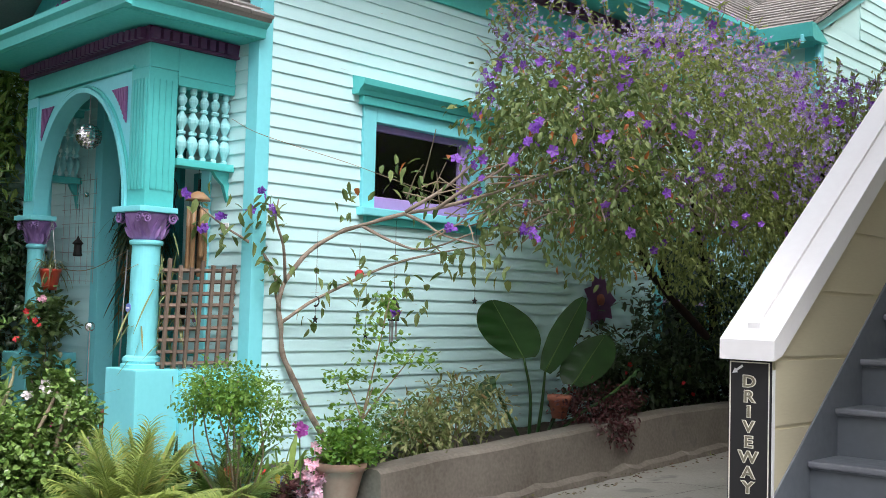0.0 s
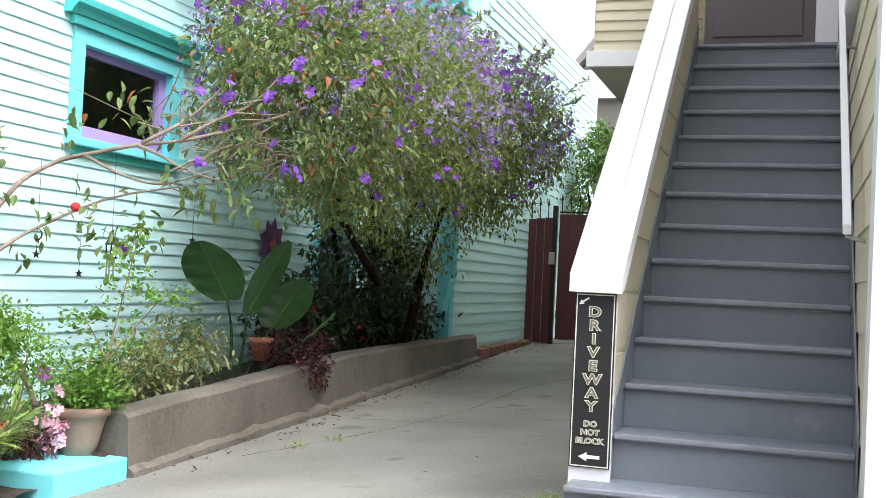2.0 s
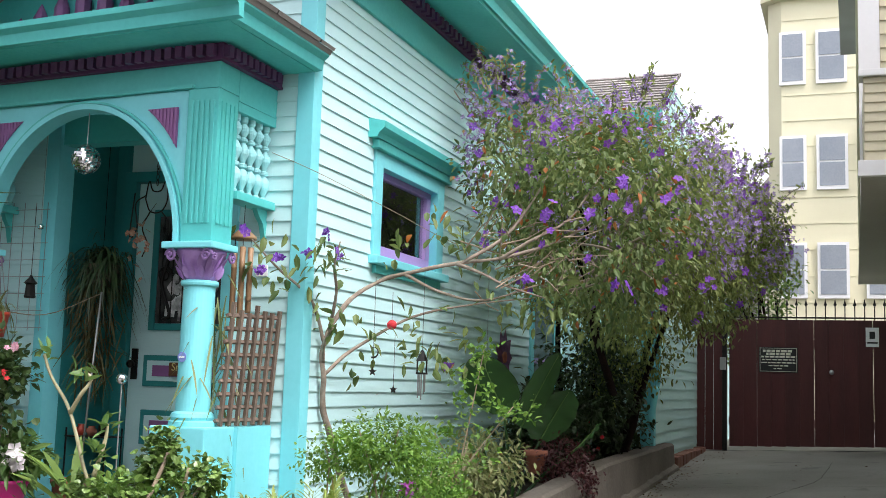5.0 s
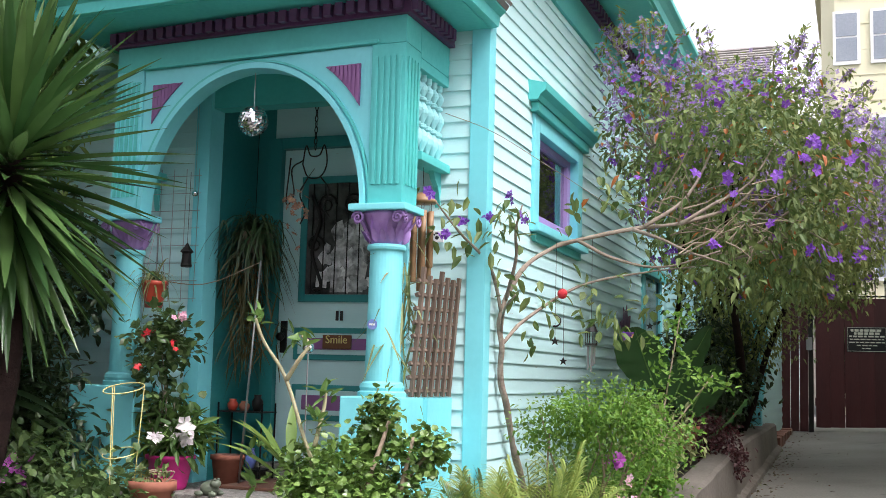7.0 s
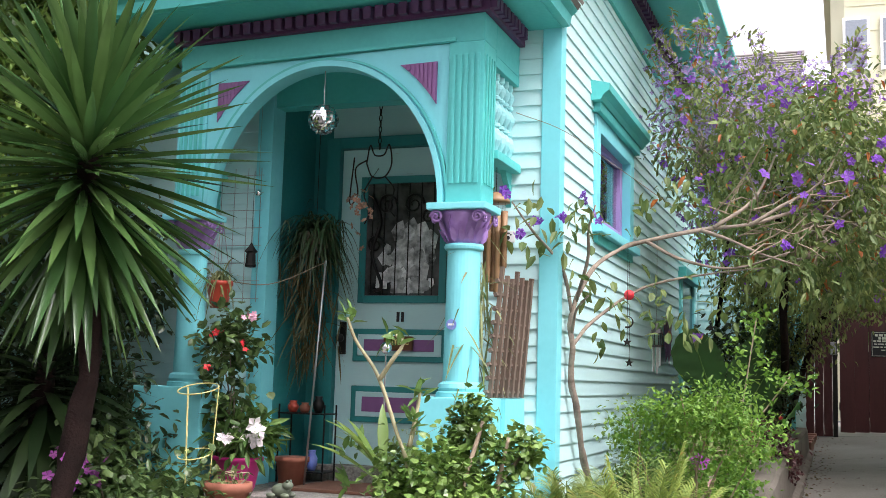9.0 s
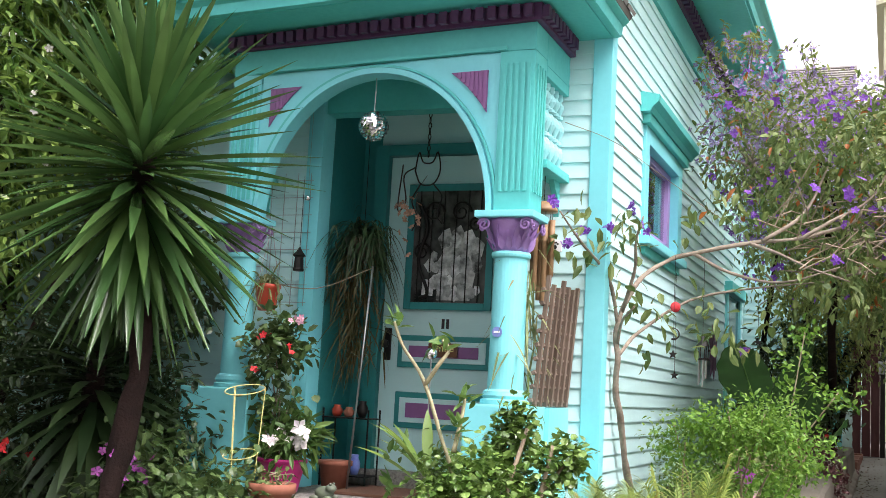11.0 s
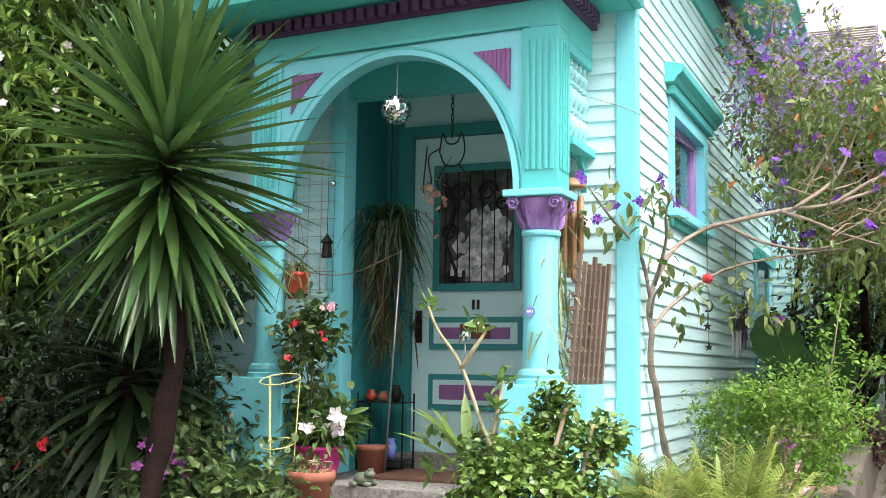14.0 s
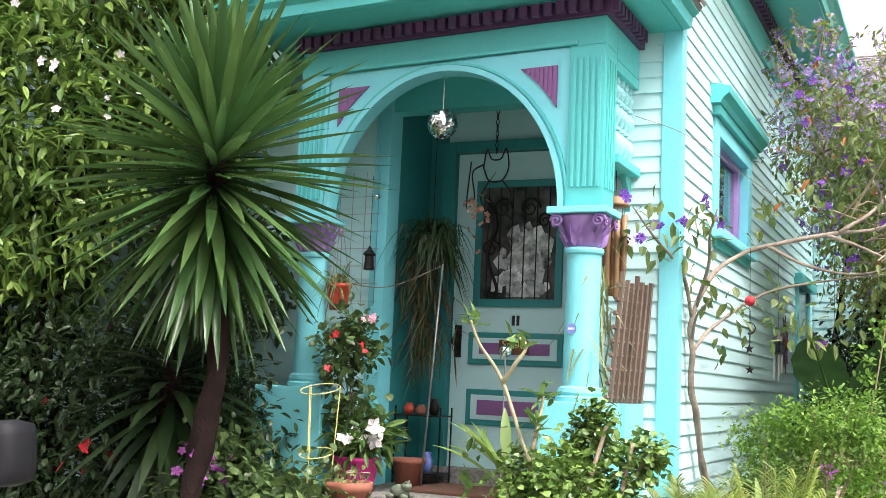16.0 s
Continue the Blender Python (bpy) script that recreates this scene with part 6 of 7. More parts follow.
shrub("bright_bush", "low green bush below the window", "shrub", (0.55, 0.55, 0.05),
      [((0.5, 0.6, 0.3), (0.24, 0.32, 0.16), 60, 16, 0.045, 0.35), ((0.45, 0.2, 0.2), (0.22, 0.25, 0.16), 50, 16, 0.04, 0.3)], (0.04, 0.02), L_GER, 5, PALEBARK, 0.006)
shrub("variegated_bush", "small variegated bush behind the retaining wall", "shrub", (0.75, 0.7, 0.1), [((0.75, 0.75, 0.42), (0.22, 0.35, 0.22), 70, 14, 0.05, 0.3), ((0.72, 0.35, 0.3), (0.2, 0.2, 0.16), 40, 14, 0.045, 0.3)], (0.06, 0.02), L_SPID, 5, BARK, 0.007)
shrub("maroon_trailing_plant", "maroon-leaved plant trailing over the retaining wall", "plant", (0.85, 2.1, 0.25),
      [((0.88, 2.1, 0.38), (0.24, 0.5, 0.14), 90, 16, 0.04, 0.3), ((1.1, 1.95, 0.22), (0.07, 0.22, 0.14), 34, 14, 0.03, 0.2)], (0.035, 0.02), L_MAR, 5, DBARK, 0.006)
# shade under the crown is put into these leaves' colour
shrub("undergrowth", "mixed undergrowth coloured dark for the shade below the flowering tree", "shrub", (0.6, 3.6, 0.2),
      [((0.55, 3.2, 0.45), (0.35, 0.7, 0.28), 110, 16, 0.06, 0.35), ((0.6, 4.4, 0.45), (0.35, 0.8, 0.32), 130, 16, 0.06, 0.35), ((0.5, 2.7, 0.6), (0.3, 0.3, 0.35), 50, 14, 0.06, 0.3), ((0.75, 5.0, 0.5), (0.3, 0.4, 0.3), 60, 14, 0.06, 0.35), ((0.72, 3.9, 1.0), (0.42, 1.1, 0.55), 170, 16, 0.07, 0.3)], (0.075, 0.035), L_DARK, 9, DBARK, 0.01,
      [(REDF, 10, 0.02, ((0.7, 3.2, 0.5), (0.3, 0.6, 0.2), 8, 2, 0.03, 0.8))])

# giant bird-of-paradise
bird = thing("bird_of_paradise_plant", (0.62, 1.62, 0.1), "banana-like plant with huge paddle leaves on long stalks", "plant")


def paddle(stalk, tip, side, width, parent):
    """One broad leaf with a midrib fold and wavy rim on its stalk."""
    stalk, tip, side = [Vector(q) for q in stalk], Vector(tip), Vector(side).normalized()
    part("stalk", tube(smooth_path(stalk, 5), 0.014, 0.008, 8), L_BIRD, parent, smooth=True)
    a = stalk[-1]
    ax = tip - a
    nr = ax.cross(side).normalized()
    vs, fs, n_, m_ = [], [], 14, 8
    for i in range(n_ + 1):
        s = i / n_
        w = width * (math.sin(math.pi * min(1, s * 0.93 + 0.06)) ** 0.55) * 0.5
        for j in range(m_ + 1):
            u = 2 * j / m_ - 1
            q = a + ax * s + side * w * u + nr * (0.10 * abs(u) * w + 0.012 * math.sin(s * 26 + u * 3) * abs(u) - 0.12 * s * s * ax.length)
            vs.append(tuple(q))
    for i in range(n_):
        for j in range(m_):
            k = i * (m_ + 1) + j
            fs.append((k, k + 1, k + m_ + 2, k + m_ + 1))
    from_np("leaf_blade", vs, fs, L_BIRD, parent, smooth=True)
    part("midrib", tube([a + ax * s - nr * (0.12 * s * s * ax.length + 0.004) for s in np.linspace(0, 0.97, 8)], 0.006, 0.002, 6), L_GER, parent, smooth=True)


paddle([(0.62, 1.62, 0.1), (0.64, 1.6, 0.45), (0.63, 1.53, 0.71)], (0.49, 1.33, 1.12), (0.75, 0.62, 0.1), 0.40, bird)
paddle([(0.66, 1.65, 0.1), (0.7, 1.66, 0.4), (0.72, 1.66, 0.62)], (0.92, 1.82, 1.15), (0.7, 0.6, -0.45), 0.2, bird)
paddle([(0.68, 1.7, 0.1), (0.74, 1.8, 0.35), (0.8, 1.88, 0.52)], (0.95, 2.05, 0.88), (0.75, 0.6, -0.15), 0.34, bird)
paddle([(0.6, 1.58, 0.1), (0.55, 1.4, 0.4), (0.52, 1.3, 0.58)], (0.5, 1.2, 0.36), (0.7, 0.5, 0.2), 0.14, bird)
paddle([(0.7, 1.7, 0.1), (0.88, 1.85, 0.32), (1.0, 1.95, 0.42)], (1.2, 2.15, 0.62), (0.5, 0.3, 0.5), 0.16, bird)
tp = thing("plant_pot", (0.9, 1.65, 0.3), "small red-brown clay pot above the retaining wall", "pot")
part("pot_body", lathe([(0.05, 0.3), (0.075, 0.42), (0.085, 0.425), (0.085, 0.46), (0.07, 0.46), (0.06, 0.4)], (0.82, 1.7, 0.0), 22), TERRA, tp, smooth=True)

# ---------------------------------------------------------------- things on and round the porch
# mirror ball
mb = thing("mirror_ball", (-1.16, -0.87, 2.11), "silver mirror ball hanging in the porch arch", "mirror ball")
bm = bmesh.new()
rb = 0.082
for i in range(14):
    a0, a1 = math.pi * i / 14 - math.pi / 2, math.pi * (i + 1) / 14 - math.pi / 2
    n_ = max(4, int(28 * math.cos((a0 + a1) / 2)))
    for k in range(n_):
        t0, t1 = 2 * math.pi * (k + 0.04) / n_, 2 * math.pi * (k + 0.96) / n_
        tilt = Vector((R.gauss(0, 0.0025), R.gauss(0, 0.0025), R.gauss(0, 0.0025)))
        q = [Vector((-1.16 + rb * math.cos(a) * math.cos(t), -0.87 + rb * math.cos(a) * math.sin(t), 2.11 + rb * math.sin(a))) for a, t in ((a0 + 0.01, t0), (a0 + 0.01, t1), (a1 - 0.01, t1), (a1 - 0.01, t0))]
        bm.faces.new([bm.verts.new(p + tilt * (j - 1.5)) for j, p in enumerate(q)])
part("mirror_tiles", bm, CHROME, mb)
part("core", lathe([(0.079 * math.cos(a), 2.11 + 0.079 * math.sin(a)) for a in np.linspace(-1.5, 1.5, 12)], (-1.16, -0.87, 0), 20), STEEL, mb, smooth=True)
part("cord", tube([(-1.16, -0.87, 2.19), (-1.158, -0.87, 2.5)], 0.003, sides=5), STEEL, mb)

# lattice screen
lat = thing("lattice_panel", (-0.14, -0.65, 0.62), "weathered redwood lattice panel leaning in the porch side opening", "lattice")
tl, tr, bl, br = Vector((-0.115, -0.93, 1.28)), Vector((-0.085, -0.44, 1.30)), Vector((-0.17, -0.92, 0.648)), Vector((-0.13, -0.44, 0.648))
for i in range(7):
    s = (i + 0.3) / 6.6
    a, b = bl.lerp(br, s), tl.lerp(tr, s) + Vector((0, 0, R.uniform(-0.04, 0.02)))
    part("upright_slat", tube([a, b], 0.014, sides=4), LATT, lat)
for i in range(9):
    s = (i + 0.4) / 9.2
    a, b = bl.lerp(tl, s), br.lerp(tr, s)
    part("cross_slat", tube([a + Vector((-0.014, -0.01, 0)), b + Vector((-0.014, 0.01, 0))], 0.013, sides=4), LATT, lat)
v_, f_ = blade_arrays(np.array([(-0.25, -0.85, 1.0)]) + RNG.normal(0, 0.05, (70, 3)) * (0.6, 1.6, 4), RNG.normal(0, 0.4, (70, 3)) + (0, -0.1, -0.7), 0.3 * RNG.uniform(0.6, 1.2, 70), np.full(70, 0.012), 0.2, 0.2)
vine = thing("trailing_vine", (-0.25, -0.8, 0.6), "dry trailing plant behind the lattice", "plant")
from_np("blade_foliage", v_, f_, L_SPID, vine, kind="stuff")

gz = thing("gazing_ball", (-0.647, -1.1, -0.02), "small silver gazing ball on a thin stake by the step", "garden ball")
part("ball", lathe([(0.03 * math.cos(a), 0.878 + 0.03 * math.sin(a)) for a in np.linspace(-1.5, 1.5, 12)], (-0.647, -1.1, 0), 18), CHROME, gz, smooth=True)
part("stake", tube([(-0.647, -1.1, -0.02), (-0.647, -1.1, 0.845)], 0.004, sides=6), STEEL, gz)

# bamboo wind chime
wc = thing("wind_chime", (-0.24, -0.64, 1.86), "bamboo wind chime hanging from the porch screen", "wind chime")
part("cord", tube([(-0.24, -0.64, 1.72), (-0.24, -0.64, 1.86)], 0.002, sides=4), IRON, wc)
part("cap", lathe([(0.02, 1.66), (0.075, 1.665), (0.075, 1.68), (0.03, 1.72), (0.005, 1.725)], (-0.24, -0.64, 0), 18), BAMB, wc, smooth=True)
for k in range(6):
    a = k * math.pi / 3
    c = Vector((-0.24 + 0.05 * math.cos(a), -0.64 + 0.05 * math.sin(a), 0))
    ln = (0.3, 0.36, 0.42, 0.34, 0.38, 0.44)[k]
    part("bamboo_tube", lathe([(0.014, 1.62 - ln), (0.016, 1.62 - ln + 0.01), (0.015, 1.5), (0.017, 1.505), (0.015, 1.51), (0.016, 1.62)], c, 10), BAMB, wc, smooth=True)
    part("thread", tube([c + Vector((0, 0, 1.62)), c + Vector((0, 0, 1.665))], 0.0015, sides=4), IRON, wc)

# hanging baskets and trailing plants
def basket(x, y, z, label, potmat, r=0.07):
    t = thing("hanging_pot", (x, y, z), label, "hanging pot")
    part("pot_body", lathe([(r * 0.68, z - 0.075), (r * 0.8, z - 0.03), (r, z + 0.05), (r * 1.08, z + 0.055), (r * 1.08, z + 0.075), (r * 0.95, z + 0.075), (r * 0.85, z + 0.03)], (x, y, 0), 22), potmat, t, smooth=True)
    for k in range(3):
        a = 2.1 * k
        part("wire", tube([(x + r * math.cos(a), y + r * math.sin(a), z + 0.07), (x, y, z + 0.42)], 0.0022, sides=4), STEEL, t)
    return t


basket(-1.83, -0.74, 1.17, "orange-red plastic pot with a spider plant by the column", RED)
sp1 = tuft("spider_plant", "pale spider plant spilling from a hanging pot", (-1.83, -0.74, 1.24), 80, 0.3, 0.012, L_SPID, 0.7, 0.9, 0.02)
tr1 = thing("trailing_fern", (-1.52, -0.2, 1.7), "shaggy trailing plant hanging in the entry", "plant")
n_ = 420
az_ = RNG.uniform(0, 6.28, n_)
el_ = np.radians(RNG.uniform(-20, 80, n_))
d_ = np.stack([np.cos(az_) * np.cos(el_), np.sin(az_) * np.cos(el_), np.sin(el_)], 1)
v_, f_ = blade_arrays(np.array([-1.5, -0.22, 1.58]) + RNG.normal(0, 0.05, (n_, 3)), d_, 0.31 * RNG.uniform(0.6, 1.2, n_), np.full(n_, 0.013), 0.9, 0.2)
from_np("upper_blade_mass", v_, f_, L_DARK, tr1, kind="stuff")
zz_ = RNG.uniform(0.9, 1.55, 240)
pp_ = np.stack([-1.53 + RNG.normal(0, 0.07, 240), -0.22 + RNG.normal(0, 0.06, 240), zz_], 1)
v_, f_ = blade_arrays(pp_, RNG.normal(0, 0.5, (240, 3)) + (0, -0.2, -0.8), 0.26 * RNG.uniform(0.5, 1.2, 240), np.full(240, 0.011), 0.3, 0.2)
from_np("trailing_stem_mass", v_, f_, L_DRYF, tr1, kind="stuff")
part("basket_bowl", lathe([(0.05, 1.44), (0.1, 1.5), (0.115, 1.58), (0.1, 1.58)], (-1.5, -0.22, 0), 18), LATT, tr1, smooth=True)
part("wire", tube([(-1.5, -0.22, 1.58), (-1.5, -0.22, 2.49)], 0.002, sides=4), IRON, tr1)
shrub("potted_geranium", "geranium with red and pink blooms round the porch column", "plant", (-1.66, -0.85, 0.1),
      [((-1.7, -0.86, 0.88), (0.2, 0.13, 0.2), 46, 13, 0.045, 0.3), ((-1.62, -0.88, 0.58), (0.2, 0.13, 0.12), 14, 11, 0.045, 0.3)], (0.055, 0.045), L_MID, 6, BARK, 0.007,
      [(REDF, 7, 0.026, ((-1.64, -0.98, 0.85), (0.15, 0.06, 0.2), 8, 3, 0.02, 0.9)), (PINKF, 6, 0.022, ((-1.52, -0.95, 1.1), (0.06, 0.05, 0.08), 4, 3, 0.015, 0.9))])
# wire grid on the porch's inner wall
grd = thing("wire_trellis", (-1.9, -0.44, 1.6), "thin wire trellis on the mint wall inside the porch", "trellis")
for i in range(6):
    part("upright_wire", tube([(-2.2 + i * 0.088, -0.452, 1.15), (-2.2 + i * 0.088, -0.452, 1.95)], 0.002, sides=4), STEEL, grd)
for i in range(8):
    part("cross_wire", tube([(-2.22, -0.456, 1.17 + i * 0.105), (-1.74, -0.456, 1.17 + i * 0.105)], 0.002, sides=4), STEEL, grd)
lan = thing("small_lantern", (-1.78, -0.6, 1.38), "little dark metal lantern hanging by the column", "lantern")
part("body", lathe([(0.03, 1.34), (0.034, 1.35), (0.03, 1.36), (0.026, 1.42), (0.04, 1.43), (0.015, 1.46), (0.004, 1.48)], (-1.72, -0.6, 0), 8), IRON, lan)
part("wire", tube([(-1.72, -0.6, 1.48), (-1.72, -0.6, 1.9)], 0.0015, sides=4), IRON, lan)
orn = thing("glass_bauble", (-1.72, -0.55, 1.78), "small mirrored bauble hanging inside the porch", "ornament")
part("ball", lathe([(0.02 * math.cos(a), 1.78 + 0.02 * math.sin(a)) for a in np.linspace(-1.5, 1.5, 8)], (-1.72, -0.55, 0), 12), CHROME, orn, smooth=True)
part("thread", tube([(-1.72, -0.55, 1.8), (-1.72, -0.55, 2.5)], 0.001, sides=4), STEEL, orn)

# iron ornament on a chain, with dried flowers
iro = thing("iron_hanging_ornament", (-1.07, -0.3, 2.0), "black wrought-iron cat-shaped plant hanger on a chain", "ornament")
for i in range(12):
    z = 2.08 + i * 0.034
    q = [Vector((-1.07 + (0.009 * math.cos(t) if i % 2 else 0), -0.3 + (0 if i % 2 else 0.009 * math.cos(t)), z + 0.02 * math.sin(t))) for t in np.linspace(0, 6.28, 9)]
    part("chain_link", tube(q, 0.003, sides=5), IRON, iro)
for pts in ([(-1.15, 1.98), (-1.13, 2.09), (-1.1, 2.03), (-1.04, 2.03), (-1.01, 2.09), (-0.99, 1.98), (-1.03, 1.9), (-1.11, 1.9), (-1.15, 1.98)], [(-1.11, 1.9), (-1.16, 1.8), (-1.12, 1.7), (-1.15, 1.62)], [(-1.03, 1.9), (-0.97, 1.82), (-1.0, 1.72), (-0.96, 1.66)], [(-1.15, 2.0), (-1.22, 1.95), (-1.2, 1.8), (-1.25, 1.75), (-1.23, 2.02)]):
    part("iron_bar", tube(smooth_path([(x, -0.3, z) for x, z in pts], 5), 0.0045, sides=7), IRON, iro, smooth=True)
dry = thing("dried_flower_bunch", (-1.2, -0.32, 1.72), "bunch of faded orange and pink paper flowers", "flowers")
p = np.array([-1.16, -0.33, 1.72]) + RNG.normal(0, 1, (22, 3)) * (0.045, 0.03, 0.08)
v_, f_ = petals(p, np.full(22, 0.023))
from_np("paper_petals", v_, f_, paint("faded_coral", (0.48, 0.22, 0.16), (0.4, 0.28, 0.18), 0.7, big=12, amount=0.9, bump=0, island=0.25), dry, kind="stuff")
part("hanger", tube([(-1.16, -0.33, 1.8), (-1.07, -0.3, 1.95)], 0.002, sides=4), IRON, dry)

# slender pole, wire shelf and pots by the door
pole = thing("metal_pole", (-1.38, -0.45, 0.1), "slender grey metal pole standing by the entry", "pole")
part("shaft", tube([(-1.395, -0.45, 0.1), (-1.315, -0.45, 1.39)], 0.006, sides=8), STEEL, pole, smooth=True)
part("tied_twig", tube(smooth_path([(-1.9, -0.75, 1.27), (-1.6, -0.6, 1.24), (-1.316, -0.45, 1.38)], 5), 0.003, sides=5), PALEBARK, pole)
shf = thing("wire_shelf", (-1.56, -0.1, 0.1), "small black wire shelf with ornaments beside the door", "shelf")
for x in (-1.71, -1.41):
    for y in (-0.19, -0.03):
        part("leg", tube([(x, y, 0.1), (x, y, 0.56)], 0.006, sides=6), IRON, shf)
for z in (0.17, 0.51):
    part("shelf_plate", boxed(-1.715, -0.2, z - 0.008, -1.405, -0.02, z, bevel=0.002), IRON, shf)
for i, (x, z, m_, h) in enumerate(((-1.66, 0.51, RED, 0.07), (-1.58, 0.51, TERRA, 0.06), (-1.49, 0.51, IRON, 0.1), (-1.52, 0.17, BLUEF, 0.12), (-1.6, 0.17, TERRAP, 0.06))):
    o = thing("shelf_ornament", (x, -0.11, z), ("little red pot on the shelf", "round clay ornament on the shelf", "dark figurine-like vase on the shelf", "dark blue glazed jar on the shelf", "pale basket on the shelf")[i], "ornament")
    part("body", lathe([(0.02, z), (0.032, z + h * 0.3), (0.034, z + h * 0.6), (0.02, z + h * 0.85), (0.024, z + h), (0.012, z + h)], (x, -0.11, 0), 14), m_, o, smooth=True)
pk = thing("plant_pot", (-1.62, -0.8, 0.1), "bright magenta plastic pot on the porch floor", "pot")
part("pot_body", lathe([(0.085, 0.1), (0.095, 0.12), (0.125, 0.26), (0.138, 0.265), (0.138, 0.285), (0.118, 0.285), (0.112, 0.25)], (-1.62, -0.8, 0), 26), MAGENTA, pk, smooth=True)
part("soil", lathe([(0.1, 0.25), (0.114, 0.262), (0.01, 0.27)], (-1.62, -0.8, 0), 18), SOIL, pk)
shrub("lily_plant", "lily with pale pink blooms in the magenta pot", "plant", (-1.62, -0.8, 0.26), [((-1.6, -0.8, 0.4), (0.2, 0.14, 0.11), 44, 8, 0.04, 0.3)], (0.12, 0.038), L_GER, 5, BARK, 0.005, [(WHITEF, 10, 0.045, ((-1.6, -0.92, 0.42), (0.17, 0.06, 0.07), 6, 2, 0.02, 0.9))])
t2 = thing("plant_pot", (-1.38, -1.3, -0.02), "terracotta pot on the landing step", "pot")
part("pot_body", lathe([(0.075, -0.02), (0.105, 0.15), (0.12, 0.155), (0.12, 0.2), (0.105, 0.2), (0.095, 0.14)], (-1.38, -1.3, 0), 24), TERRA, t2, smooth=True)
part("soil", lathe([(0.09, 0.13), (0.104, 0.17), (0.01, 0.18)], (-1.38, -1.3, 0), 18), SOIL, t2)
shrub("seedling", "few pale cut stems in the terracotta pot", "plant", (-1.38, -1.3, 0.16), [((-1.38, -1.32, 0.24), (0.08, 0.06, 0.05), 10, 5, 0.02, 0.3)], (0.05, 0.022), L_SPID, 4, PALEBARK, 0.006)
bp_ = thing("plant_pot", (-1.5, -0.45, 0.1), "dark brown pot behind the magenta one", "pot")
part("pot_body", lathe([(0.07, 0.1), (0.09, 0.24), (0.1, 0.245), (0.1, 0.27), (0.08, 0.27)], (-1.49, -0.42, 0), 20), TERRA, bp_, smooth=True)
cg = thing("plant_cage", (-1.54, -1.36, -0.3), "yellow wire tomato cage among the leaves", "plant cage")
for z, r in ((0.65, 0.1), (0.33, 0.085), (0.08, 0.07)):
    part("hoop", tube([(-1.54 + r * math.cos(t), -1.36 + r * math.sin(t), z + 0.28 * r * math.sin(t)) for t in np.linspace(0, 2 * math.pi, 25)], 0.003, sides=6), YELLOW, cg, smooth=True)
for k in range(3):
    a = 0.6 + k * 2.09
    part("leg", tube([(-1.54 + 0.1 * math.cos(a), -1.36 + 0.1 * math.sin(a), 0.66), (-1.54 + 0.05 * math.cos(a), -1.36 + 0.05 * math.sin(a), -0.35)], 0.003, sides=6), YELLOW, cg)
dm = part("doormat", boxed(-1.42, -0.62, 0.101, -0.72, -0.1, 0.118, bevel=0.004), MATM)
tagged(dm, "brown bristle doormat before the front door", "doormat")
fr = thing("frog_ornament", (-1.27, -0.95, 0.1), "small grey-green garden frog on the porch floor", "ornament")
FROG = paint("mossy_grey_glaze", (0.16, 0.2, 0.13), (0.09, 0.1, 0.08), 0.45, big=20, amount=0.8, bump=0.2)


def egg(centre, radii):
    """A rounded lump with three half-axes."""
    bm = bmesh.new()
    bmesh.ops.create_uvsphere(bm, u_segments=14, v_segments=9, radius=1.0)
    bmesh.ops.transform(bm, matrix=Matrix.Translation(centre) @ Matrix.Diagonal((*radii, 1)), verts=bm.verts)
    return bm


part("body", egg((-1.27, -0.95, 0.137), (0.055, 0.04, 0.036)), FROG, fr, smooth=True)
part("head", egg((-1.225, -0.965, 0.165), (0.03, 0.03, 0.022)), FROG, fr, smooth=True)
for dy in (-0.017, 0.017):
    part("eye", egg((-1.22, -0.965 + dy, 0.187), (0.008, 0.008, 0.008)), FROG, fr, smooth=True)
for dx, dy in ((-0.04, -0.04), (-0.04, 0.04), (0.04, -0.035), (0.04, 0.035)):
    part("leg", egg((-1.27 + dx, -0.95 + dy, 0.113), (0.026, 0.014, 0.014)), FROG, fr, smooth=True)
sl_ = thing("column_sticker", (-0.322, -1.06, 0.99), "round blue sticker on the turquoise column", "sticker")
part("disc", lathe([(0.026, -1.041), (0.026, -1.03)], (-0.33, 0, 1.0), 20, axis="y"), paint("blue_sticker", (0.16, 0.22, 0.55), (0.3, 0.36, 0.65), 0.4, amount=0.5, bump=0), sl_)
part("text_bar", boxed(-0.346, -1.043, 0.995, -0.314, -1.0411, 1.005), WHITE, sl_)
pw = thing("paw_tag", (-0.228, -0.44, 1.51), "small white plate with a dark paw mark", "sign")
part("plate", boxed(-0.266, -0.446, 1.48, -0.19, -0.4365, 1.545, bevel=0.003), WHITE, pw)
for x, z, r in ((-0.228, 1.505, 0.011), (-0.243, 1.522, 0.005), (-0.233, 1.53, 0.005), (-0.223, 1.53, 0.005), (-0.213, 1.522, 0.005)):
    part("paw_dot", lathe([(r, -0.4482), (r, -0.4462)], (x, 0, z), 10, axis="y"), BLACK, pw)
cord = thing("slack_cord", (-0.1, -0.46, 2.2), "thin slack cord from the porch to the tree", "cord")
part("line", tube(smooth_path([(-0.2, -0.44, 2.2), (0.08, -0.42, 2.08), (0.3, 0.1, 1.95), (0.6, 0.7, 1.78), (0.95, 1.2, 1.75)], 6), 0.002, sides=5), PALEBARK, cord)

# ornaments hung from the arching branch
def hung(name, label, category, x, y, z, top, build):
    t = thing(name, (x, y, z), label, category)
    part("thread", tube([(x, y, z), (x, y, top)], 0.0012, sides=4), IRON, t)
    build(t, x, y, z)


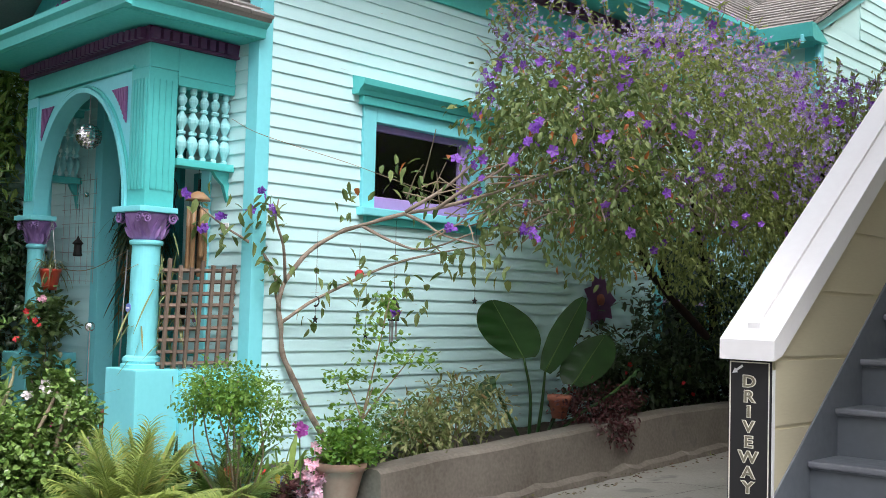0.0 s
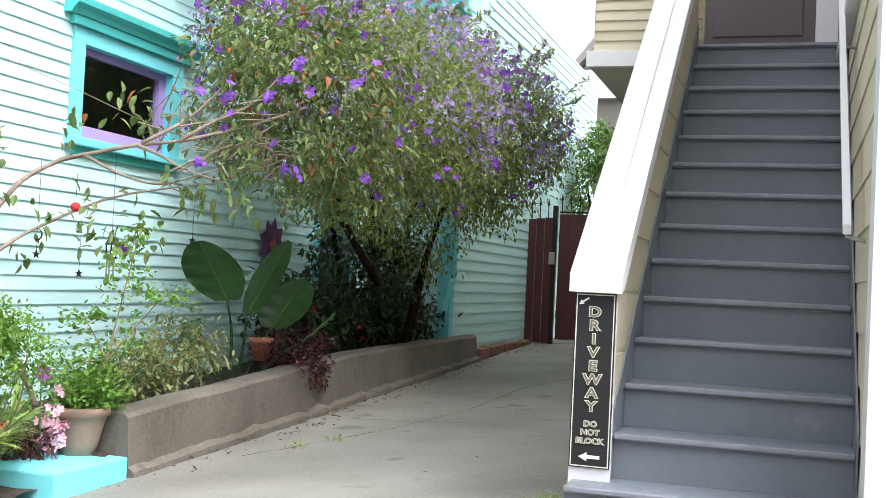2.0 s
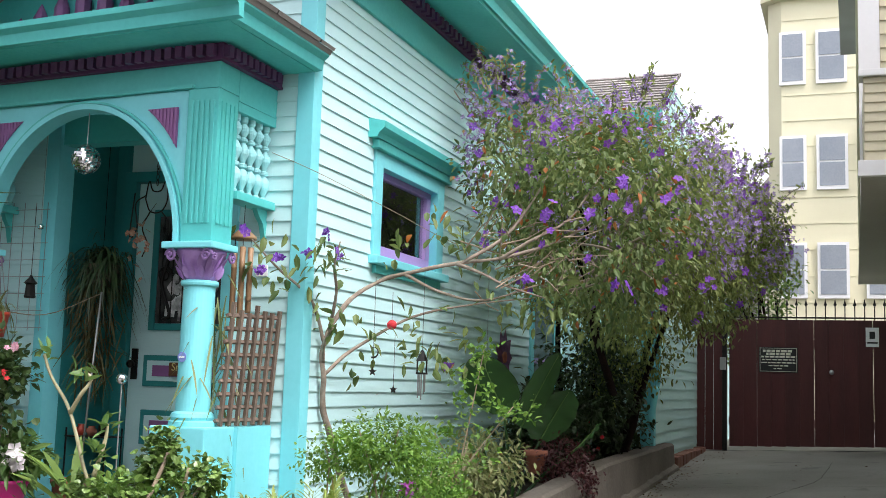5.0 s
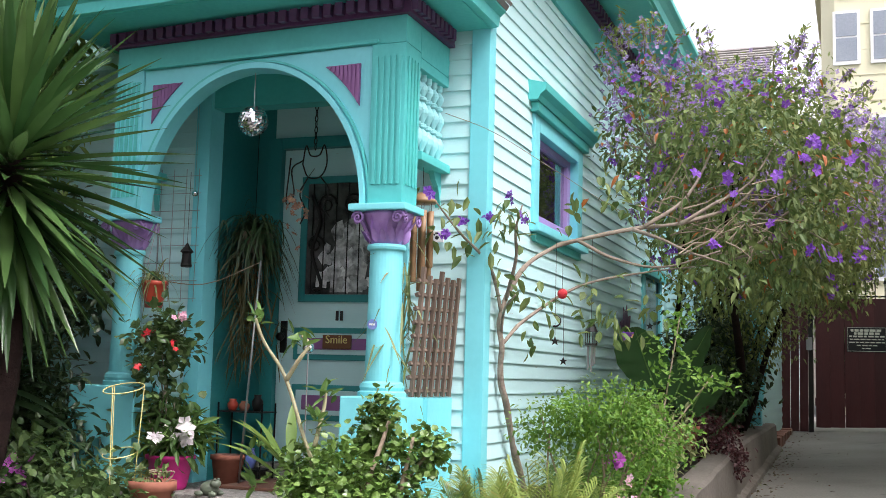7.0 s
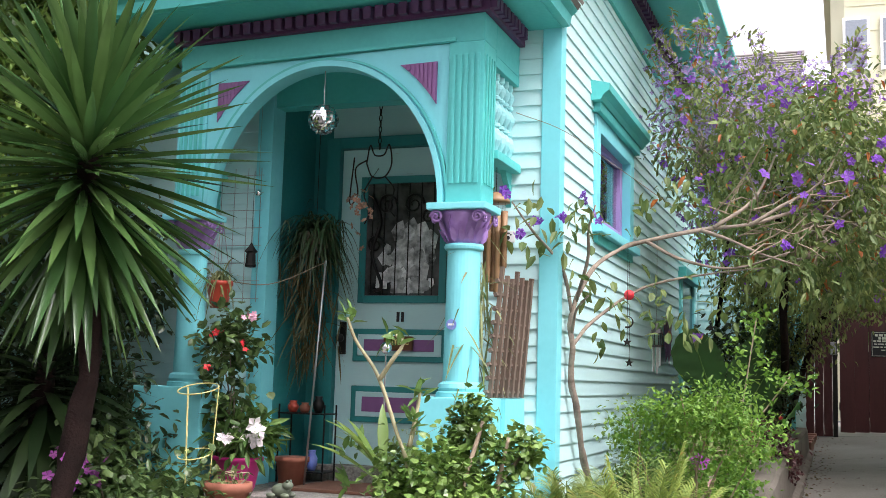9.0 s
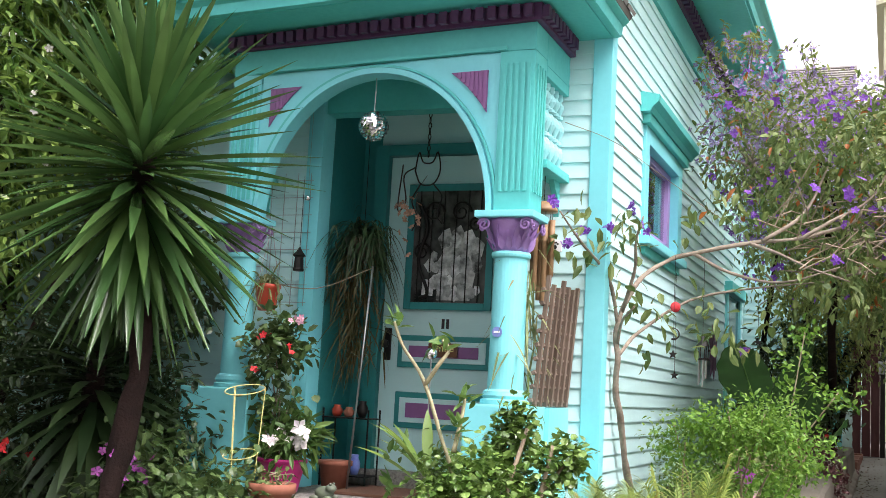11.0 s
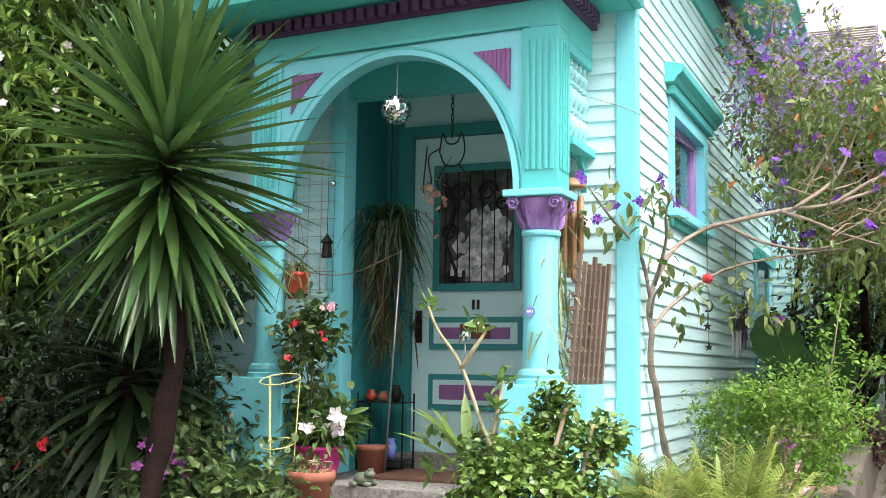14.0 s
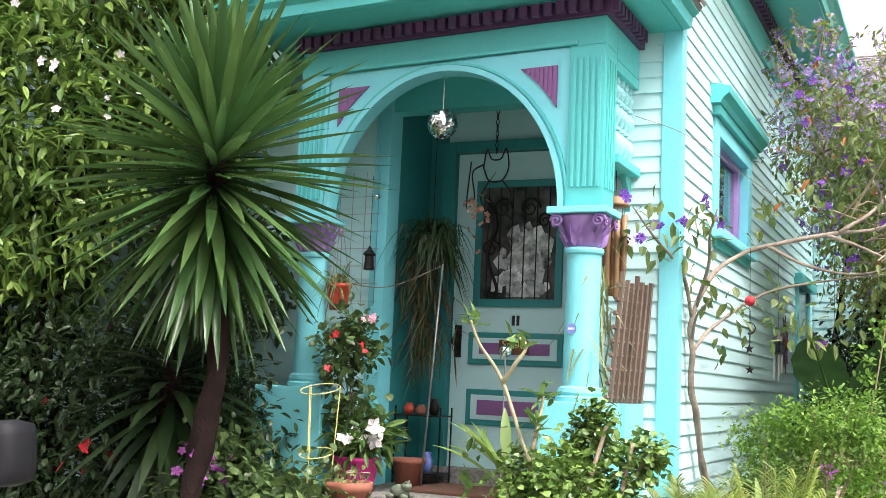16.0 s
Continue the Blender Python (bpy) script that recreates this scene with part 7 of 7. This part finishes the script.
def star(t, x, y, z):
    pts = [(x + (0.026 if k % 2 == 0 else 0.011) * math.sin(k * math.pi / 5), z - 0.02 + (0.026 if k % 2 == 0 else 0.011) * math.cos(k * math.pi / 5)) for k in range(10)]
    part("star", prism(pts, y - 0.003, y + 0.003, "y"), IRON, t)


def moon(t, x, y, z):
    part("moon", tube([(x + 0.03 * math.cos(a), y, z - 0.02 + 0.03 * math.sin(a)) for a in np.linspace(-1.9, 1.9, 12)], 0.006, 0.002, 6), IRON, t)


def bauble(t, x, y, z):
    part("ball", lathe([(0.03 * math.cos(a), z - 0.03 + 0.03 * math.sin(a)) for a in np.linspace(-1.5, 1.5, 10)], (x, y, 0), 16), REDF, t, smooth=True)


def chimes(t, x, y, z):
    part("roof", lathe([(0.04, z - 0.03), (0.035, z - 0.02), (0.012, z + 0.03), (0.004, z + 0.04)], (x, y, 0), 8), IRON, t)
    for k in range(6):
        a = k * 1.047
        part("cage_bar", tube([(x + 0.033 * math.cos(a), y + 0.033 * math.sin(a), z - 0.03), (x + 0.033 * math.cos(a), y + 0.033 * math.sin(a), z - 0.1)], 0.003, sides=5), IRON, t)
    part("floor", lathe([(0.038, z - 0.112), (0.038, z - 0.1)], (x, y, 0), 10), IRON, t)
    for k in range(5):
        a = k * 1.257
        part("chime_tube", tube([(x + 0.022 * math.cos(a), y + 0.022 * math.sin(a), z - 0.112), (x + 0.022 * math.cos(a), y + 0.022 * math.sin(a), z - 0.22 - 0.012 * k)], 0.005, sides=6), STEEL, t)


hung("moon_ornament", "dark crescent moon ornament on a thread", "ornament", 0.38, -0.2, 1.09, 1.5, moon)
hung("star_ornament", "dark star ornament on a thread", "ornament", 0.38, -0.2, 0.98, 1.06, star)
hung("star_ornament", "dark star ornament on a thread", "ornament", 0.3, 0.3, 0.88, 1.2, star)
hung("star_ornament", "dark star ornament on a thread", "ornament", 0.7, 0.9, 1.12, 1.6, star)
hung("red_bauble", "small red ball hanging from the branch", "ornament", 0.31, 0.22, 1.28, 1.45, bauble)
hung("lantern_chime", "black lantern-shaped wind chime on a beaded thread", "wind chime", 0.44, 0.41, 1.07, 1.6, chimes)

# metal flower fixed to the wall
mf = thing("metal_flower", (0.1, 3.26, 1.15), "large dark purple metal flower with an orange heart on the wall", "ornament")
for k in range(9):
    a = 2 * math.pi * k / 9
    c_, s_ = math.cos(a), math.sin(a)
    pts = [(3.26 + r * c_ - w * s_, 1.15 + r * s_ + w * c_) for r, w in ((0.05, -0.03), (0.16, -0.06), (0.25, 0.0), (0.16, 0.06), (0.05, 0.03))]
    part("petal", prism(pts, WX + 0.05 + 0.004 * (k % 2), WX + 0.053 + 0.004 * (k % 2), "x"), PURP, mf)
part("heart", lathe([(0.05, WX + 0.05), (0.05, WX + 0.07), (0.02, WX + 0.08)], (0, 3.26, 1.15), 14, axis="x"), TERRA, mf)
part("bracket", boxed(WX + 0.015, 3.25, 1.14, WX + 0.05, 3.27, 1.16), IRON, mf)

# flowers by the planter wall
fl = thing("pink_flower_spike", (0.85, -0.6, -0.06), "pink and white flower spikes by the planter", "flowers")
p = np.array([0.85, -0.58, 0.08]) + RNG.normal(0, 1, (70, 3)) * (0.035, 0.035, 0.08)
v_, f_ = petals(p, np.full(70, 0.026))
from_np("petals", v_, f_, PINKF, fl, kind="stuff")
part("stem", tube([(0.85, -0.58, -0.1), (0.85, -0.58, 0.2)], 0.005, sides=6), L_GER, fl)
of = thing("orchid_flower", (0.81, -0.66, 0.3), "single orchid-purple bloom on a stalk", "flowers")
p = np.array([0.81, -0.66, 0.37]) + RNG.normal(0, 0.012, (9, 3))
v_, f_ = petals(p, np.full(9, 0.04))
from_np("petals", v_, f_, ORCHF, of, kind="stuff")
part("stem", tube([(0.8, -0.62, -0.1), (0.81, -0.66, 0.36)], 0.004, sides=6), L_GER, of)
pin = thing("pinwheel", (0.56, -0.56, -0.06), "toy pinwheel with coloured petals on a stick", "pinwheel")
part("stick", tube([(0.56, -0.55, -0.2), (0.56, -0.55, 0.02)], 0.005, sides=6), WHITE, pin)
for k, m_ in enumerate((REDF, BLUEF, YELF, WHITEF, PINKF, BLUEF)):
    a = k * math.pi / 3
    pts = [(0.56 + r * math.cos(a + w), 0.02 + r * math.sin(a + w)) for r, w in ((0.012, -0.6), (0.06, -0.42), (0.085, 0.0), (0.06, 0.42), (0.012, 0.6))]
    part("petal", prism(pts, -0.575 - 0.003 * (k % 2), -0.572 - 0.003 * (k % 2), "y"), m_, pin)
part("hub", lathe([(0.015, -0.59), (0.015, -0.57)], (0.56, 0, 0.02), 10, axis="y"), YELF, pin)
for x, y, z in ((0.62, -0.72, 0.1), (0.45, -0.85, 0.1), (0.3, -0.95, 0.12)):
    rf = thing("red_flower", (x, y, z), "red bloom among dark strap leaves", "flowers")
    p = np.array([x, y, z]) + RNG.normal(0, 0.012, (10, 3))
    v_, f_ = petals(p, np.full(10, 0.032))
    from_np("petals", v_, f_, REDF, rf, kind="stuff")
    part("stem", tube([(x, y, -0.15), (x, y, z)], 0.004, sides=6), L_GER, rf)
shrub("dark_succulent", "dark rosette plant on the planter wall", "plant", (0.78, -0.68, -0.06), [((0.78, -0.68, 0.0), (0.12, 0.1, 0.06), 24, 8, 0.03, 0.3)], (0.06, 0.028), L_MAR, 3, BARK, 0.004)

# cracks and weeds on the driveway
cr = bmesh.new()
for pts in ([(1.45, 0.3), (1.9, 1.2), (2.2, 2.4), (2.25, 3.6), (2.6, 5.0), (2.7, 7.0)], [(1.2, 1.6), (1.7, 1.75), (2.25, 1.6), (2.9, 1.75), (3.5, 1.65)], [(1.15, 4.4), (1.9, 4.5), (2.8, 4.45), (3.5, 4.5)]):
    q = smooth_path([(x, y, ground_z(x, y) + 0.008) for x, y in pts], 8)
    for a, b in zip(q, q[1:]):
        d_ = (b - a).normalized().cross(Vector((0, 0, 1))) * R.uniform(0.0015, 0.0055)
        j = Vector((R.uniform(-0.015, 0.015), R.uniform(-0.015, 0.015), 0.004))
        cr.faces.new([cr.verts.new(p) for p in (a - d_ + j, a + d_ + j, b + d_ + Vector((0, 0, 0.004)), b - d_ + Vector((0, 0, 0.004)))])
tagged(part("driveway_crack", cr, SOIL), "dark cracks across the driveway slab", "crack", kind="structure")
for (x, y), n_ in (((1.62, 0.65), 50), ((1.75, 0.9), 30), ((2.1, 2.0), 24), ((3.45, -0.85), 60), ((3.48, -0.5), 40), ((1.17, 3.2), 20), ((2.22, 3.2), 20)):
    tuft("weed_tuft", "small grass tuft growing in a driveway crack", (x, y, ground_z(x, y)), n_, 0.08, 0.006, L_PALM, 0.7, 0.5, 0.035)
lt = RNG.random((160, 2))
lp_ = np.array([(1.14 + 0.22 * a**2, 0.2 + 6 * b, ground_z(1.2, 0.2 + 6 * b) + 0.014) for a, b in lt])
v_, f_ = leaf_arrays(lp_, RNG.normal(0, 1, lp_.shape) * (1, 1, 0.1), np.full(160, 0.035) * RNG.uniform(0.5, 1.2, 160), np.full(160, 0.018))
tagged(from_np("fallen_leaves", v_, f_, L_DRYF, kind="stuff"), "dry fallen leaves along the retaining wall", "leaves")

# trees beyond the gate and down the street
shrub("yard_tree", "round green tree behind the gate", "tree", (1.9, 11.5, 0.2), [((1.55, 11.5, 2.3), (0.55, 0.6, 1.0), 170, 18, 0.09, 0.5), ((1.5, 11.7, 3.0), (0.4, 0.4, 0.5), 70, 18, 0.08, 0.4)], (0.09, 0.045), L_CIT, 5, DBARK, 0.04)
shrub("street_tree", "dark tree further down the street", "tree", (-5.5, -1.6, -0.8), [((-5.3, -1.4, 2.2), (0.9, 0.7, 1.2), 200, 18, 0.12, 0.5), ((-5.0, -1.0, 3.5), (1.0, 0.7, 0.8), 150, 18, 0.12, 0.5)], (0.12, 0.05), L_DARK, 6, DBARK, 0.06)

# parked car at the kerb
car = thing("car", (-2.3, -4.7, -0.5), "parked white car with black wing mirror", "car")
CB = paint("white_car_paint", (0.75, 0.75, 0.76), (0.7, 0.7, 0.71), 0.25, amount=0.2, bump=0.0)
RUB = paint("black_rubber", (0.02, 0.02, 0.02), rough=0.6)
CGL = paint("car_glass", (0.03, 0.05, 0.05), (0.05, 0.07, 0.07), 0.06, amount=0.4, bump=0)
side = [(-4.6, -0.25), (-4.65, 0.1), (-4.4, 0.33), (-1.6, 0.36), (-0.95, 0.32), (-0.55, 0.24), (-0.15, 0.12), (-0.1, -0.2), (-0.2, -0.3), (-4.5, -0.3)]
bm = prism(side, -5.45, -3.98, "y")
bmesh.ops.bevel(bm, geom=[e for e in bm.edges], offset=0.05, segments=3, affect="EDGES")
part("body", bm, CB, car, smooth=True)
cab = prism([(-4.2, 0.33), (-3.7, 0.84), (-2.3, 0.85), (-1.2, 0.33)], -5.37, -4.06, "y")
bmesh.ops.bevel(cab, geom=[e for e in cab.edges], offset=0.05, segments=3, affect="EDGES")
part("cabin", cab, CGL, car, "dark glass cabin", smooth=True)
part("roof", boxed(-3.65, -5.31, 0.835, -2.35, -4.12, 0.875, bevel=0.015), CB, car)
mir = part("wing_mirror", boxed(-1.05, -3.93, 0.455, -0.865, -3.79, 0.64, bevel=0.045), paint("dark_mirror_shell", (0.008, 0.008, 0.01), rough=0.55, spec=0.25), car, "black plastic wing mirror", smooth=True)
part("mirror_arm", tube([(-1.3, -4.06, 0.40), (-1.0, -3.9, 0.50)], 0.02, sides=8), RUB, mir)
for x in (-3.8, -0.75):
    for y in (-5.47, -4.11):
        wh = part("wheel", lathe([(0.2, y), (0.29, y + 0.01), (0.3, y + 0.08), (0.29, y + 0.15), (0.2, y + 0.16)], (x, 0, -0.14), 28, axis="y"), RUB, car, smooth=True)
        part("rim", lathe([(0.02, y - 0.006), (0.17, y - 0.008), (0.19, y + 0.01)], (x, 0, -0.14), 20, axis="y"), STEEL, wh)

car.location.z -= 0.22
car.rotation_euler = (0, -math.atan(0.1), 0)

# dry leaves blown along the foot of the wall and over the slab
n_ = 260
ys = RNG.uniform(-0.6, 8.6, n_)
xs = 1.135 + np.abs(RNG.normal(0, 0.16, n_)) + np.where(RNG.random(n_) < 0.16, RNG.uniform(0, 1.8, n_), 0)
xs = np.minimum(xs, 3.2)
p_ = np.array([(x, y, ground_z(x, y) + 0.006) for x, y in zip(xs, ys)])
d_ = RNG.normal(0, 1, (n_, 3)) * (1, 1, 0.12)
v_, f_ = leaf_arrays(p_, d_, 0.03 * RNG.uniform(0.4, 1.3, n_), 0.016 * RNG.uniform(0.5, 1.2, n_), 0.1, 0.1)
tagged(from_np("leaf_litter", v_, f_, paint("dry_leaf", (0.16, 0.09, 0.045), (0.07, 0.045, 0.03), 0.8, big=12, amount=0.9, bump=0, island=0.3)), "dry brown leaves scattered along the concrete driveway", "leaves", kind="stuff")
